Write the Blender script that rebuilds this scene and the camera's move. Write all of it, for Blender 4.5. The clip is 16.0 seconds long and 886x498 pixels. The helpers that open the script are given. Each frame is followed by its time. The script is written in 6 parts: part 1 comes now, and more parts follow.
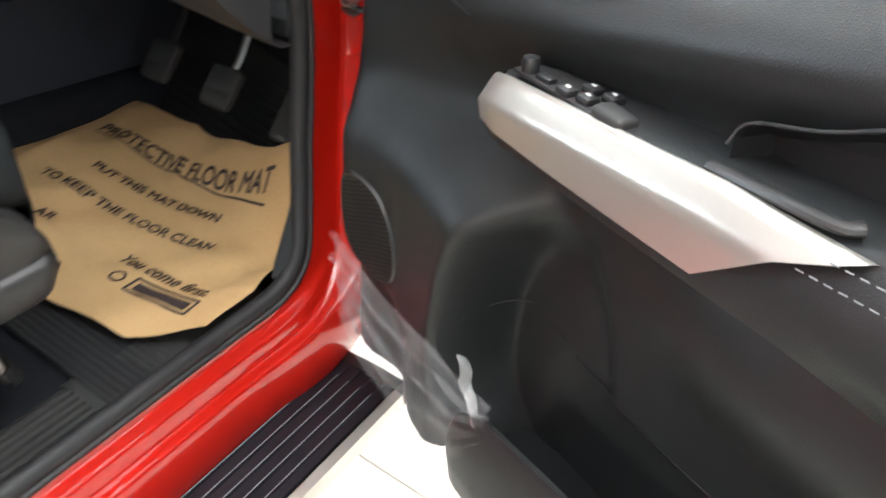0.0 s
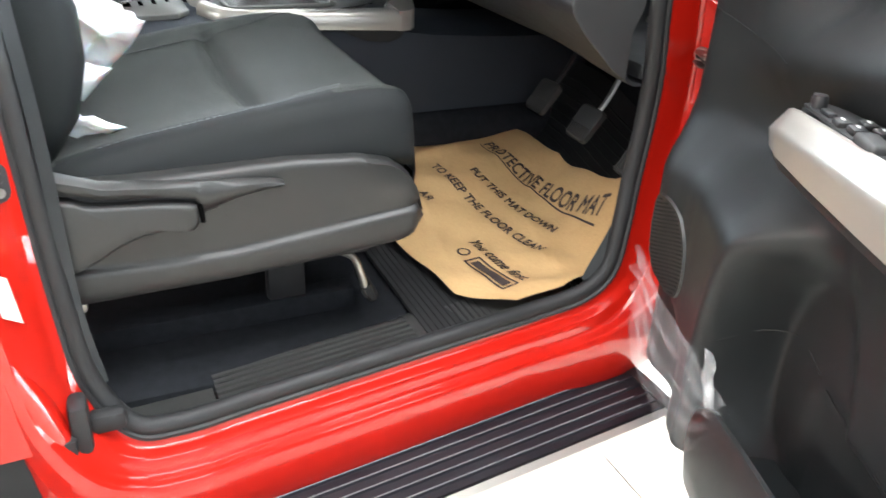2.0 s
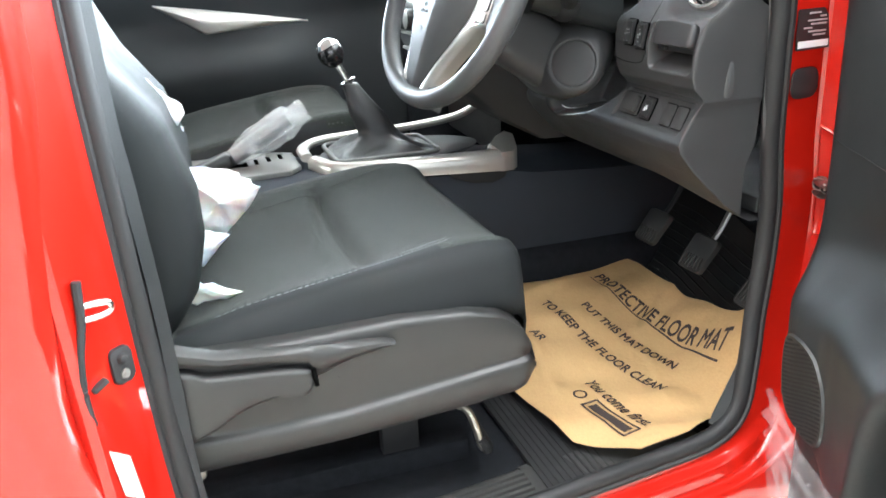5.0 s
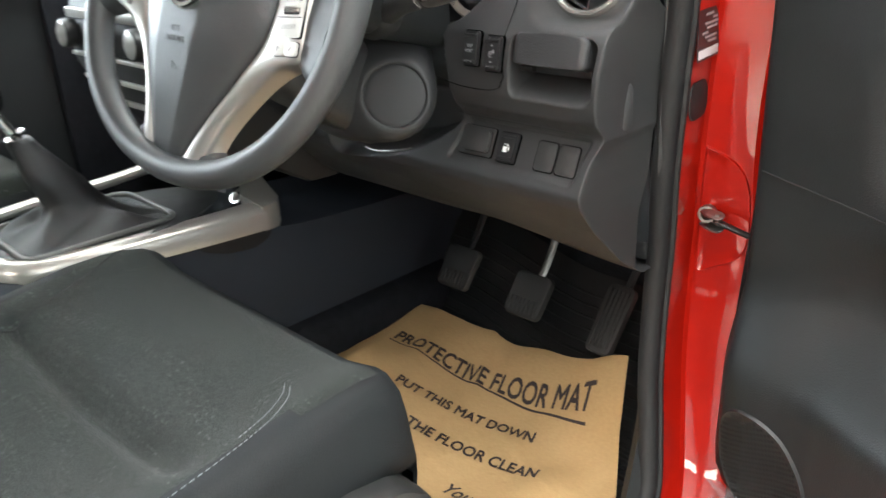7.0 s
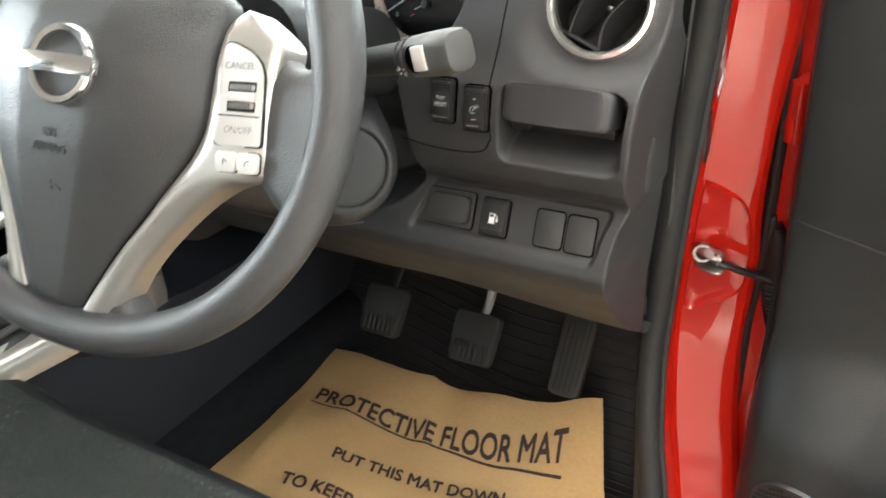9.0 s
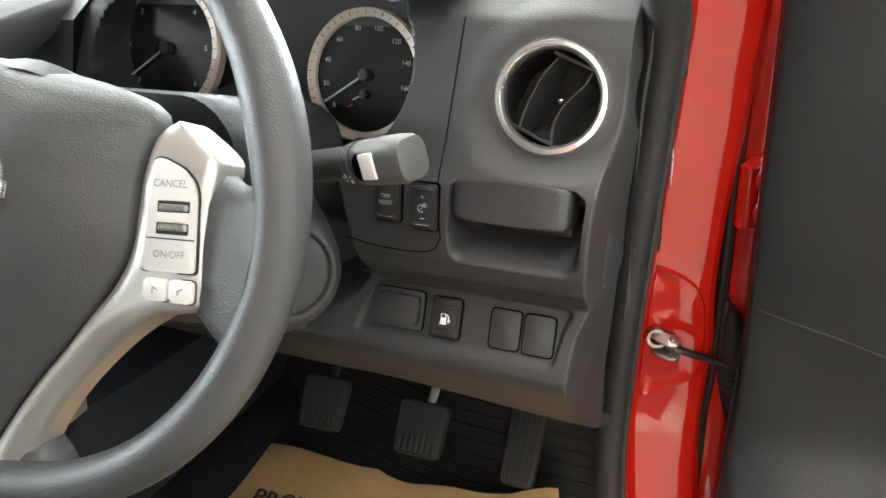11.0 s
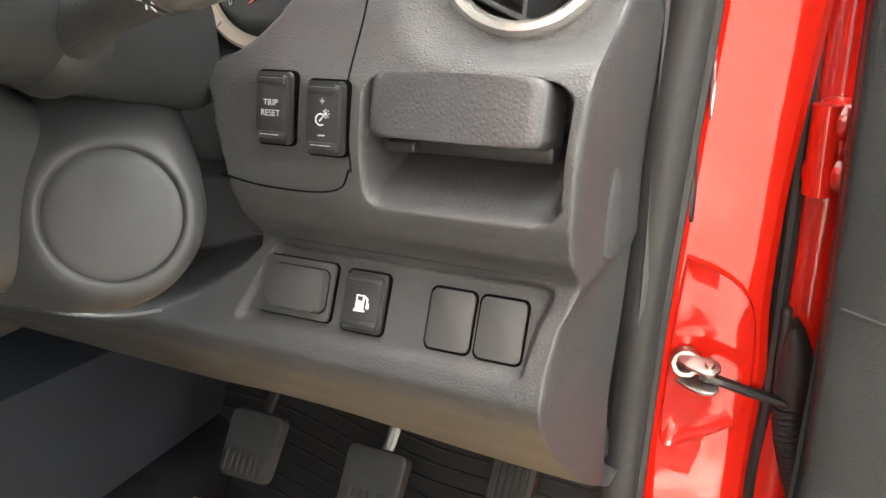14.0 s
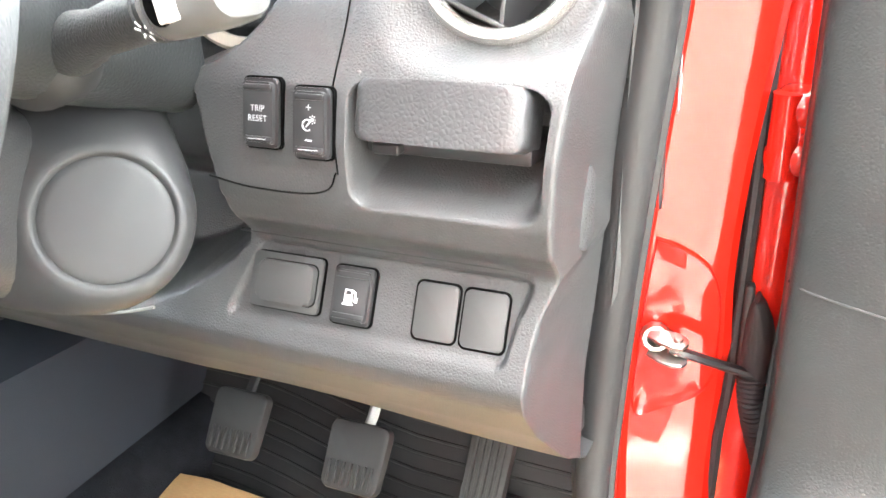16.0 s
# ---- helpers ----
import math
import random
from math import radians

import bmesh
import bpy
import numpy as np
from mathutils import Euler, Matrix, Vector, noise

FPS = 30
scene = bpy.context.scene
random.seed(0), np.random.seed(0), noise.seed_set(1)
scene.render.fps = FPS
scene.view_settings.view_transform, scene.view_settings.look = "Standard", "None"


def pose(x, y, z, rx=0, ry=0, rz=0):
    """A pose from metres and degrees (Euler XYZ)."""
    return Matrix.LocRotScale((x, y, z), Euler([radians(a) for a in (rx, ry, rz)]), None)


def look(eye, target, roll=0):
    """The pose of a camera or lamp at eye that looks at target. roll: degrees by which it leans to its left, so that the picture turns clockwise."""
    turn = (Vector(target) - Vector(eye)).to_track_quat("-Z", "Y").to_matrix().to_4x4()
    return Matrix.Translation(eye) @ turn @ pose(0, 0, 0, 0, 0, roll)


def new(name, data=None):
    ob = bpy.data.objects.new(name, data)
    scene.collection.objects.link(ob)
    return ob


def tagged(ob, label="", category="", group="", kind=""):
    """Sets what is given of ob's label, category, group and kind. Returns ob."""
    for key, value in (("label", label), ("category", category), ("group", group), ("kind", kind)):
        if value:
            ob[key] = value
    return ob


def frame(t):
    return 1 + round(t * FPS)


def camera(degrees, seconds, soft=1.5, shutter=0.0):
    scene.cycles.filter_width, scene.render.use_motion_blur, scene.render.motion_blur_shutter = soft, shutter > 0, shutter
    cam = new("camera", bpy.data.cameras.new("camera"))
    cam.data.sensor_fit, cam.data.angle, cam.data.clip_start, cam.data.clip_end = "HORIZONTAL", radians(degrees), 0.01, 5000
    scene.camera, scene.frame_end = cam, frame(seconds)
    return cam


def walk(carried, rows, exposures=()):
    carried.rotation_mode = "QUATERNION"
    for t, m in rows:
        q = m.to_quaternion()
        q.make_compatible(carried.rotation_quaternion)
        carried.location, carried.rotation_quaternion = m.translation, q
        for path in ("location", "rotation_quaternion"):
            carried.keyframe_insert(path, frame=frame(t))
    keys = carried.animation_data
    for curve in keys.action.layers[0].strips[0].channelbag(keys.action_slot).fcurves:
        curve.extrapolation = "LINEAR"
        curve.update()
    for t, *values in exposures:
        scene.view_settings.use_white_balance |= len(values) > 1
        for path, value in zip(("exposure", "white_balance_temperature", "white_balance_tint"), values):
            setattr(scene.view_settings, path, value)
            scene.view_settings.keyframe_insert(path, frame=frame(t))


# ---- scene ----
cam = camera(56.2, 16.0, shutter=0.6)
PATH = [
    (0, (1.483, 0.024, 1.241), (0.506, 1.403, 0.172), 3.7),
    (0.5, (1.585, 0.018, 1.227), (0.361, 1.209, 0.187), 4.4),
    (1, (1.645, -0.002, 1.226), (0.233, 1.03, 0.256), 4.5),
    (1.5, (1.689, -0.033, 1.23), (0.156, 0.842, 0.289), 3.8),
    (2, (1.709, -0.052, 1.23), (0.11, 0.715, 0.305), 3.0),
    (2.5, (1.714, -0.058, 1.232), (0.055, 0.652, 0.37), 2.6),
    (3, (1.712, -0.057, 1.244), (0.015, 0.594, 0.407), 0.7),
    (3.5, (1.712, -0.057, 1.252), (-0.022, 0.529, 0.446), -0.6),
    (3.7, (1.712, -0.057, 1.252), (-0.047, 0.517, 0.493), -0.5),
    (5.8, (1.538, -0.03, 1.292), (-0.241, 0.636, 0.666), -5.2),
    (6, (1.479, -0.033, 1.294), (-0.265, 0.716, 0.661), -5.5),
    (6.5, (1.319, -0.04, 1.298), (-0.263, 0.968, 0.605), -4.6),
    (7, (1.187, -0.046, 1.302), (-0.149, 1.218, 0.517), -3.3),
    (7.5, (1.089, -0.024, 1.306), (-0.153, 1.302, 0.47), -2.7),
    (8, (1.003, 0.006, 1.327), (-0.159, 1.372, 0.442), -3.2),
    (8.5, (0.942, 0.024, 1.352), (-0.129, 1.436, 0.425), -4.2),
    (9, (0.906, 0.043, 1.377), (-0.041, 1.516, 0.411), -4.2),
    (9.5, (0.873, 0.054, 1.403), (0.028, 1.579, 0.422), -4.2),
    (10, (0.851, 0.062, 1.423), (0.061, 1.63, 0.465), -4.4),
    (10.2, (0.846, 0.065, 1.423), (0.084, 1.646, 0.465), -4.0),
    (12.3, (0.894, 0.173, 1.273), (-0.05, 1.818, 0.637), -1.5),
    (12.5, (0.885, 0.194, 1.254), (-0.063, 1.839, 0.626), -1.2),
    (13, (0.856, 0.244, 1.231), (-0.071, 1.894, 0.583), -1.2),
    (13.5, (0.83, 0.276, 1.226), (-0.076, 1.924, 0.546), -1.9),
    (14, (0.826, 0.281, 1.227), (-0.063, 1.926, 0.517), -2.1),
    (14.5, (0.826, 0.28, 1.23), (-0.031, 1.93, 0.493), -2.0),
    (15, (0.825, 0.276, 1.234), (-0.018, 1.924, 0.475), -1.9),
    (15.5, (0.826, 0.274, 1.237), (0.001, 1.924, 0.463), -1.9),
    (16, (0.824, 0.266, 1.254), (0.02, 1.912, 0.45), -2.6),
]
EXPOSURES = [(0, -0.6, 6500, 10.0), (0.5, -0.45, 6488, 10.0), (1.5, -0.23, 6462, 10.0), (2.5, 0.1, 6417, 10.0), (3.0, 0.35, 6383, 10.0), (3.5, 0.55, 6350, 10.0), (6.0, -0.2, 6400, 8.0), (6.5, -0.33, 6525, 8.0), (7.5, 0.06, 6775, 8.0), (8, 0.26, 6900, 8.0), (9, -0.1, 6950, 8.0), (9.5, -0.25, 6975, 8.0), (10, -0.24, 7000, 8.0), (12.5, -0.7, 6700, 9.0), (13, -0.84, 7100, 9.3), (13.5, 0.08, 7100, 9.7), (14, 1.05, 7100, 10.0), (14.5, 1.90, 6900, 10.0), (15, 2.14, 6650, 10.0), (16, 2.3, 6600, 10.0)]
walk(cam, [(t, look(eye, target, roll)) for t, eye, target, roll in PATH], EXPOSURES)


# ---- light ----
world = bpy.data.worlds.new("sky")
scene.world = world
world.use_nodes = True
wn = world.node_tree
sky = wn.nodes.new("ShaderNodeTexSky")
sky.sky_type = "NISHITA"
sky.sun_disc = False
sky.sun_elevation = radians(50)
sky.sun_rotation = radians(120)
wn.links.new(sky.outputs[0], wn.nodes["Background"].inputs[0])
wn.nodes["Background"].inputs[1].default_value = 0.12


def window_light(name, eye, target, sx, sy, watts, color):
    data = bpy.data.lights.new(name, "AREA")
    data.shape = "RECTANGLE"
    data.size, data.size_y, data.energy, data.color = sx, sy, watts, color
    ob = new(name, data)
    ob.matrix_world = look(eye, target)
    return ob


window_light("daylight_front", (-0.5, 6.9, 2.4), (-0.5, 0, 1.5), 9.0, 3.0, 6600, (0.80, 0.91, 1.0))
window_light("daylight_side", (6.9, -0.9, 2.9), (0.6, 0.0, 0.8), 4.0, 1.9, 140, (0.95, 0.98, 1.0))
window_light("daylight_rear", (2.5, -6.9, 1.35), (1.6, 0, 1.1), 3.2, 2.3, 20, (1.0, 0.92, 0.80))
window_light("daylight_high", (1.9, -6.8, 3.2), (1.3, -2.4, 0), 4.0, 1.3, 125, (1.0, 0.93, 0.82)).data.spread = radians(75)
window_light("daylight_left", (-6.9, 0.5, 2.4), (0, 0.5, 1.3), 9.0, 3.0, 3700, (0.78, 0.90, 1.0))
for lamp_x in (1.35, 2.0):
    window_light("ceiling_tubes", (lamp_x, 0.6, 4.05), (lamp_x, 0.6, 0), 0.35, 4.5, 105, (0.97, 0.98, 1.0))

# ---- materials ----


def base(name, color, rough=0.5, metal=0.0, **extra):
    m = bpy.data.materials.new(name)
    m.use_nodes = True
    b = m.node_tree.nodes["Principled BSDF"]
    b.inputs["Base Color"].default_value = (*color, 1)
    b.inputs["Roughness"].default_value = rough
    b.inputs["Metallic"].default_value = metal
    for k, v in extra.items():
        b.inputs[k.replace("_", " ")].default_value = v
    return m


def coords(m, scale=(1, 1, 1)):
    nt = m.node_tree
    tc = nt.nodes.new("ShaderNodeTexCoord")
    mp = nt.nodes.new("ShaderNodeMapping")
    mp.inputs["Scale"].default_value = scale
    nt.links.new(tc.outputs["Object"], mp.inputs[0])
    return mp.outputs[0]


def noisy(m, vec, scale, detail=3.0):
    n = m.node_tree.nodes.new("ShaderNodeTexNoise")
    n.inputs["Scale"].default_value = scale
    n.inputs["Detail"].default_value = detail
    m.node_tree.links.new(vec, n.inputs["Vector"])
    return n.outputs["Fac"]


def ramp(m, fac, lo, hi, a=0.3, b=0.7):
    r = m.node_tree.nodes.new("ShaderNodeMapRange")
    m.node_tree.links.new(fac, r.inputs[0])
    for i, v in zip((1, 2, 3, 4), (a, b, lo, hi)):
        r.inputs[i].default_value = v
    return r.outputs[0]


def tint(m, fac, c1, c2):
    mix = m.node_tree.nodes.new("ShaderNodeMix")
    mix.data_type = "RGBA"
    m.node_tree.links.new(fac, mix.inputs["Factor"])
    mix.inputs[6].default_value = (*c1, 1)
    mix.inputs[7].default_value = (*c2, 1)
    m.node_tree.links.new(mix.outputs[2], m.node_tree.nodes["Principled BSDF"].inputs["Base Color"])


def relief(m, height, strength, distance=0.001):
    bp = m.node_tree.nodes.new("ShaderNodeBump")
    bp.inputs["Strength"].default_value = strength
    bp.inputs["Distance"].default_value = distance
    m.node_tree.links.new(height, bp.inputs["Height"])
    m.node_tree.links.new(bp.outputs[0], m.node_tree.nodes["Principled BSDF"].inputs["Normal"])


def set_rough(m, fac):
    m.node_tree.links.new(fac, m.node_tree.nodes["Principled BSDF"].inputs["Roughness"])


def cells(m, vec, scale):
    v = m.node_tree.nodes.new("ShaderNodeTexVoronoi")
    v.feature = "DISTANCE_TO_EDGE"
    v.inputs["Scale"].default_value = scale
    m.node_tree.links.new(vec, v.inputs["Vector"])
    return v.outputs["Distance"]


def grained(name, color, rough, grain=420, strength=0.35):
    """Moulded plastic or hide with a leather-like grain and a slightly uneven sheen."""
    m = base(name, color, rough)
    v = coords(m)
    d = cells(m, v, grain)
    relief(m, ramp(m, d, 0, 1, 0.0, 0.45), strength, 0.0006)
    n = noisy(m, v, 9, 5)
    tint(m, n, tuple(c * 0.8 for c in color), tuple(c * 1.2 for c in color))
    set_rough(m, ramp(m, n, rough - 0.06, rough + 0.08))
    return m


def smooth_plastic(name, color, rough):
    m = base(name, color, rough)
    v = coords(m)
    n = noisy(m, v, 14, 6)
    tint(m, n, tuple(c * 0.85 for c in color), tuple(c * 1.15 for c in color))
    set_rough(m, ramp(m, n, rough - 0.05, rough + 0.1))
    relief(m, noisy(m, v, 900, 2), 0.08, 0.0004)
    return m


BLACK_GRAIN = grained("dash_plastic", (0.039, 0.039, 0.040), 0.44, 480, 0.32)
DOOR_GRAIN = grained("door_plastic", (0.021, 0.023, 0.024), 0.42, 380, 0.25)
DOOR_GRAIN.node_tree.nodes["Principled BSDF"].inputs["Specular IOR Level"].default_value = 0.32
GREY_PLASTIC = smooth_plastic("seat_shield_plastic", (0.025, 0.025, 0.0245), 0.40)
BLACK_PLASTIC = smooth_plastic("black_plastic", (0.014, 0.014, 0.015), 0.38)
MATT_BLACK = smooth_plastic("matt_black", (0.016, 0.016, 0.017), 0.6)
GLOSS_BLACK = base("gloss_black", (0.012, 0.012, 0.013), 0.16)
RUBBER = smooth_plastic("rubber", (0.015, 0.015, 0.016), 0.58)
TREAD = smooth_plastic("tread_rubber", (0.008, 0.007, 0.011), 0.45)
WHEEL_HIDE = grained("wheel_leather", (0.060, 0.061, 0.063), 0.41, 460, 0.30)
CHROME = base("chrome", (0.85, 0.85, 0.84), 0.12, 1.0)
STEEL = base("zinc_steel", (0.36, 0.345, 0.32), 0.32, 1.0)
GAP = base("shadow_gap", (0.003, 0.003, 0.003), 1.0, Specular_IOR_Level=0.0)
WHITE_INK = base("white_print", (0.82, 0.83, 0.84), 0.5)
PALE_INK = base("pale_print", (0.42, 0.43, 0.44), 0.5)
DARK_INK = base("dark_print", (0.045, 0.03, 0.028), 0.7)
THREAD = base("light_grey_thread", (0.22, 0.23, 0.24), 0.8)
RED_LAMP = base("red_plastic", (0.5, 0.03, 0.02), 0.35)
STICKER = smooth_plastic("cream_sticker", (0.78, 0.74, 0.64), 0.5)
BLACK_LABEL = base("black_label", (0.02, 0.02, 0.022), 0.35)

SILVER = base("satin_silver_paint", (0.55, 0.53, 0.49), 0.30, 0.65)
_v = coords(SILVER)
_n = noisy(SILVER, _v, 1800, 2)
tint(SILVER, _n, (0.49, 0.47, 0.43), (0.60, 0.58, 0.54))
relief(SILVER, _n, 0.05, 0.0003)

PANEL_SILVER = smooth_plastic("satin_switch_panel", (0.60, 0.59, 0.56), 0.35)
PAINT = base("red_car_paint", (0.66, 0.020, 0.008), 0.4, 0.0, Coat_Weight=1.0, Coat_Roughness=0.03, Coat_IOR=1.55, Specular_IOR_Level=0.1)
_v = coords(PAINT)
_n = noisy(PAINT, _v, 2600, 2)
tint(PAINT, _n, (0.44, 0.009, 0.004), (0.50, 0.013, 0.006))
relief(PAINT, noisy(PAINT, _v, 45, 3), 0.03, 0.0003)

FABRIC = base("seat_fabric", (0.029, 0.032, 0.034), 0.75)
_v = coords(FABRIC)
_w = cells(FABRIC, _v, 650)
relief(FABRIC, _w, 1.0, 0.0014)
_n = noisy(FABRIC, _v, 330, 6)
tint(FABRIC, _n, (0.008, 0.0110, 0.009), (0.021, 0.026, 0.022))
# rows of small pale woven dots over the mottled weave
_d = FABRIC.node_tree.nodes.new("ShaderNodeTexVoronoi")
_d.inputs["Scale"].default_value = 105
_d.inputs["Randomness"].default_value = 0.35
FABRIC.node_tree.links.new(_v, _d.inputs["Vector"])
_mix = FABRIC.node_tree.nodes.new("ShaderNodeMix")
_mix.data_type = "RGBA"
FABRIC.node_tree.links.new(ramp(FABRIC, _d.outputs["Distance"], 0.55, 0.0, 0.10, 0.22), _mix.inputs["Factor"])
FABRIC.node_tree.links.new(FABRIC.node_tree.nodes["Principled BSDF"].inputs["Base Color"].links[0].from_socket, _mix.inputs[6])
_mix.inputs[7].default_value = (0.125, 0.14, 0.125, 1)
FABRIC.node_tree.links.new(_mix.outputs[2], FABRIC.node_tree.nodes["Principled BSDF"].inputs["Base Color"])
FABRIC.node_tree.nodes["Principled BSDF"].inputs["Sheen Weight"].default_value = 0.12
FABRIC.node_tree.nodes["Principled BSDF"].inputs["Sheen Roughness"].default_value = 0.4
FABRIC.node_tree.nodes["Principled BSDF"].inputs["Specular IOR Level"].default_value = 0.2
SEAT_HIDE = grained("seat_side_vinyl", (0.017, 0.019, 0.020), 0.62, 480, 0.35)
SEAT_HIDE.node_tree.nodes["Principled BSDF"].inputs["Specular IOR Level"].default_value = 0.18
CARPET = base("carpet", (0.011, 0.0112, 0.012), 0.95, Specular_IOR_Level=0.1)
_v = coords(CARPET)
relief(CARPET, noisy(CARPET, _v, 480, 4), 0.9, 0.003)
tint(CARPET, noisy(CARPET, _v, 60, 5), (0.012, 0.0130, 0.0155), (0.027, 0.029, 0.034))

PAPER = base("kraft_paper", (0.60, 0.40, 0.20), 0.72)
_v = coords(PAPER, (1, 3, 1))
_n = noisy(PAPER, _v, 160, 6)
tint(PAPER, _n, (0.49, 0.305, 0.135), (0.62, 0.41, 0.195))
relief(PAPER, noisy(PAPER, coords(PAPER), 26, 7), 0.75, 0.005)

FILM = base("white_plastic_film", (0.90, 0.91, 0.92), 0.35, Subsurface_Weight=0.3)
relief(FILM, noisy(FILM, coords(FILM), 60, 4), 0.5, 0.004)

FLOOR_TILE = base("cream_floor_tile", (0.44, 0.40, 0.33), 0.14)
_v = coords(FLOOR_TILE)
tint(FLOOR_TILE, noisy(FLOOR_TILE, _v, 5, 6), (0.41, 0.37, 0.30), (0.47, 0.43, 0.36))
WALL_PAINT = smooth_plastic("wall_paint", (0.78, 0.76, 0.72), 0.6)
CEILING_PAINT = smooth_plastic("ceiling_paint", (0.8, 0.8, 0.79), 0.7)
HEADLINER = smooth_plastic("headliner_cloth", (0.42, 0.41, 0.39), 0.9)


def clear_film(name, color, clear):
    """Thin transparent sheet: mostly see-through, glossy on its wrinkles."""
    m = bpy.data.materials.new(name)
    m.use_nodes = True
    nt = m.node_tree
    b = nt.nodes["Principled BSDF"]
    b.inputs["Base Color"].default_value = (*color, 1)
    b.inputs["Roughness"].default_value = 0.09
    tr = nt.nodes.new("ShaderNodeBsdfTransparent")
    mix = nt.nodes.new("ShaderNodeMixShader")
    mix.inputs[0].default_value = 1 - clear
    nt.links.new(tr.outputs[0], mix.inputs[1])
    nt.links.new(b.outputs[0], mix.inputs[2])
    nt.links.new(mix.outputs[0], nt.nodes["Material Output"].inputs[0])
    relief(m, noisy(m, coords(m), 70, 4), 0.6, 0.004)
    return m


CLEAR_FILM = clear_film("clear_plastic_film", (0.72, 0.74, 0.76), 0.91)
WRAP_FILM = clear_film("clear_wrap_film", (0.80, 0.82, 0.84), 0.70)
MILKY_FILM = clear_film("milky_plastic_film", (0.65, 0.67, 0.69), 0.68)
GLASS = clear_film("window_glass", (0.6, 0.65, 0.65), 0.92)

# ---- mesh helpers ----


def part(name, bm, material, parent=None, label="", flat=False, angle=38, second=None, where=None):
    me = bpy.data.meshes.new(name)
    bmesh.ops.recalc_face_normals(bm, faces=bm.faces)
    bm.to_mesh(me)
    bm.free()
    if not flat:
        me.shade_smooth()
        me.set_sharp_from_angle(angle=radians(angle))
    me.materials.append(material)
    if second is not None:
        me.materials.append(second)
        for f in me.polygons:
            f.material_index = int(where(f.center))
    ob = new(name, me)
    if parent is not None:
        ob.parent = parent
    if label:
        tagged(ob, label)
    return ob


def thing(name, label, category, group="", kind="", at=(0, 0, 0)):
    ob = new(name)
    ob.location = at
    ob.empty_display_size = 0.05
    return tagged(ob, label, category, group, kind)


def move(bm, m):
    bmesh.ops.transform(bm, matrix=m, verts=bm.verts)
    return bm


def join(*bms):
    out = bmesh.new()
    for b in bms:
        me = bpy.data.meshes.new("join")
        b.to_mesh(me)
        b.free()
        out.from_mesh(me)
        bpy.data.meshes.remove(me)
    return out


def rbox(sx, sy, sz, r=0.003, seg=2, m=None):
    bm = bmesh.new()
    bmesh.ops.create_cube(bm, size=1, matrix=Matrix.Diagonal((sx, sy, sz, 1)))
    if r > 0:
        bmesh.ops.bevel(bm, geom=bm.edges[:], offset=r, segments=seg, affect="EDGES", profile=0.5)
    return move(bm, m) if m is not None else bm


def span_box(a, b, r=0.003, seg=2):
    a, b = Vector(a), Vector(b)
    return rbox(*(b - a), r, seg, Matrix.Translation((a + b) / 2))


def loft(sections, close=True, cap=True, ring=False):
    """Skin through point lists of one length; close: each list is a loop; ring: the last joins the first."""
    bm = bmesh.new()
    rows = [[bm.verts.new(p) for p in s] for s in sections]
    n = len(rows[0])
    pairs = list(zip(rows, rows[1:])) + ([(rows[-1], rows[0])] if ring else [])
    for a, b in pairs:
        for i in range(n if close else n - 1):
            j = (i + 1) % n
            bm.faces.new((a[i], a[j], b[j], b[i]))
    if cap and close and not ring:
        bm.faces.new(rows[0])
        bm.faces.new(rows[-1])
    return bm


def sheet(f, nu, nv, thick=0.0):
    bm = loft([[f(i / nu, j / nv) for j in range(nv + 1)] for i in range(nu + 1)], close=False, cap=False)
    if thick:
        bmesh.ops.recalc_face_normals(bm, faces=bm.faces)
        bmesh.ops.solidify(bm, geom=bm.faces[:], thickness=thick)
    return bm


def smooth_path(points, n=8):
    """Catmull-Rom through the points."""
    p = [Vector(q) for q in points]
    p = [2 * p[0] - p[1], *p, 2 * p[-1] - p[-2]]
    out = []
    for a, b, c, d in zip(p, p[1:], p[2:], p[3:]):
        for k in range(n):
            t = k / n
            out.append(0.5 * (2 * b + (c - a) * t + (2 * a - 5 * b + 4 * c - d) * t * t + (3 * b - a - 3 * c + d) * t ** 3))
    out.append(p[-2])
    return out


def tube(path, r, seg=8, ring=False, flat=1.0, up=(0, 0, 1), taper=None):
    """A round or flattened rod along a path."""
    p = [Vector(q) for q in path]
    n = len(p)
    secs = []
    for i in range(n):
        d = (p[(i + 1) % n] - p[i - 1]) if ring else (p[min(i + 1, n - 1)] - p[max(i - 1, 0)])
        d.normalize()
        a = d.cross(Vector(up))
        if a.length < 1e-4:
            a = d.cross(Vector((1, 0, 0)))
        a.normalize()
        b = a.cross(d)
        k = r * (taper(i / (n - 1)) if taper else 1)
        secs.append([p[i] + k * (math.cos(2 * math.pi * j / seg) * a + flat * math.sin(2 * math.pi * j / seg) * b) for j in range(seg)])
    return loft(secs, ring=ring)


def plate(poly, depth, m, bevel=0.0, seg=2):
    """A flat plate: polygon in x, y, from z = 0 to depth, laid by m."""
    bm = loft([[(x, y, 0) for x, y in poly], [(x, y, depth) for x, y in poly]])
    if bevel:
        top = [e for e in bm.edges if all(abs(v.co.z - depth) < 1e-6 for v in e.verts)]
        bmesh.ops.bevel(bm, geom=top, offset=bevel, segments=seg, affect="EDGES", profile=0.5)
    return move(bm, m)


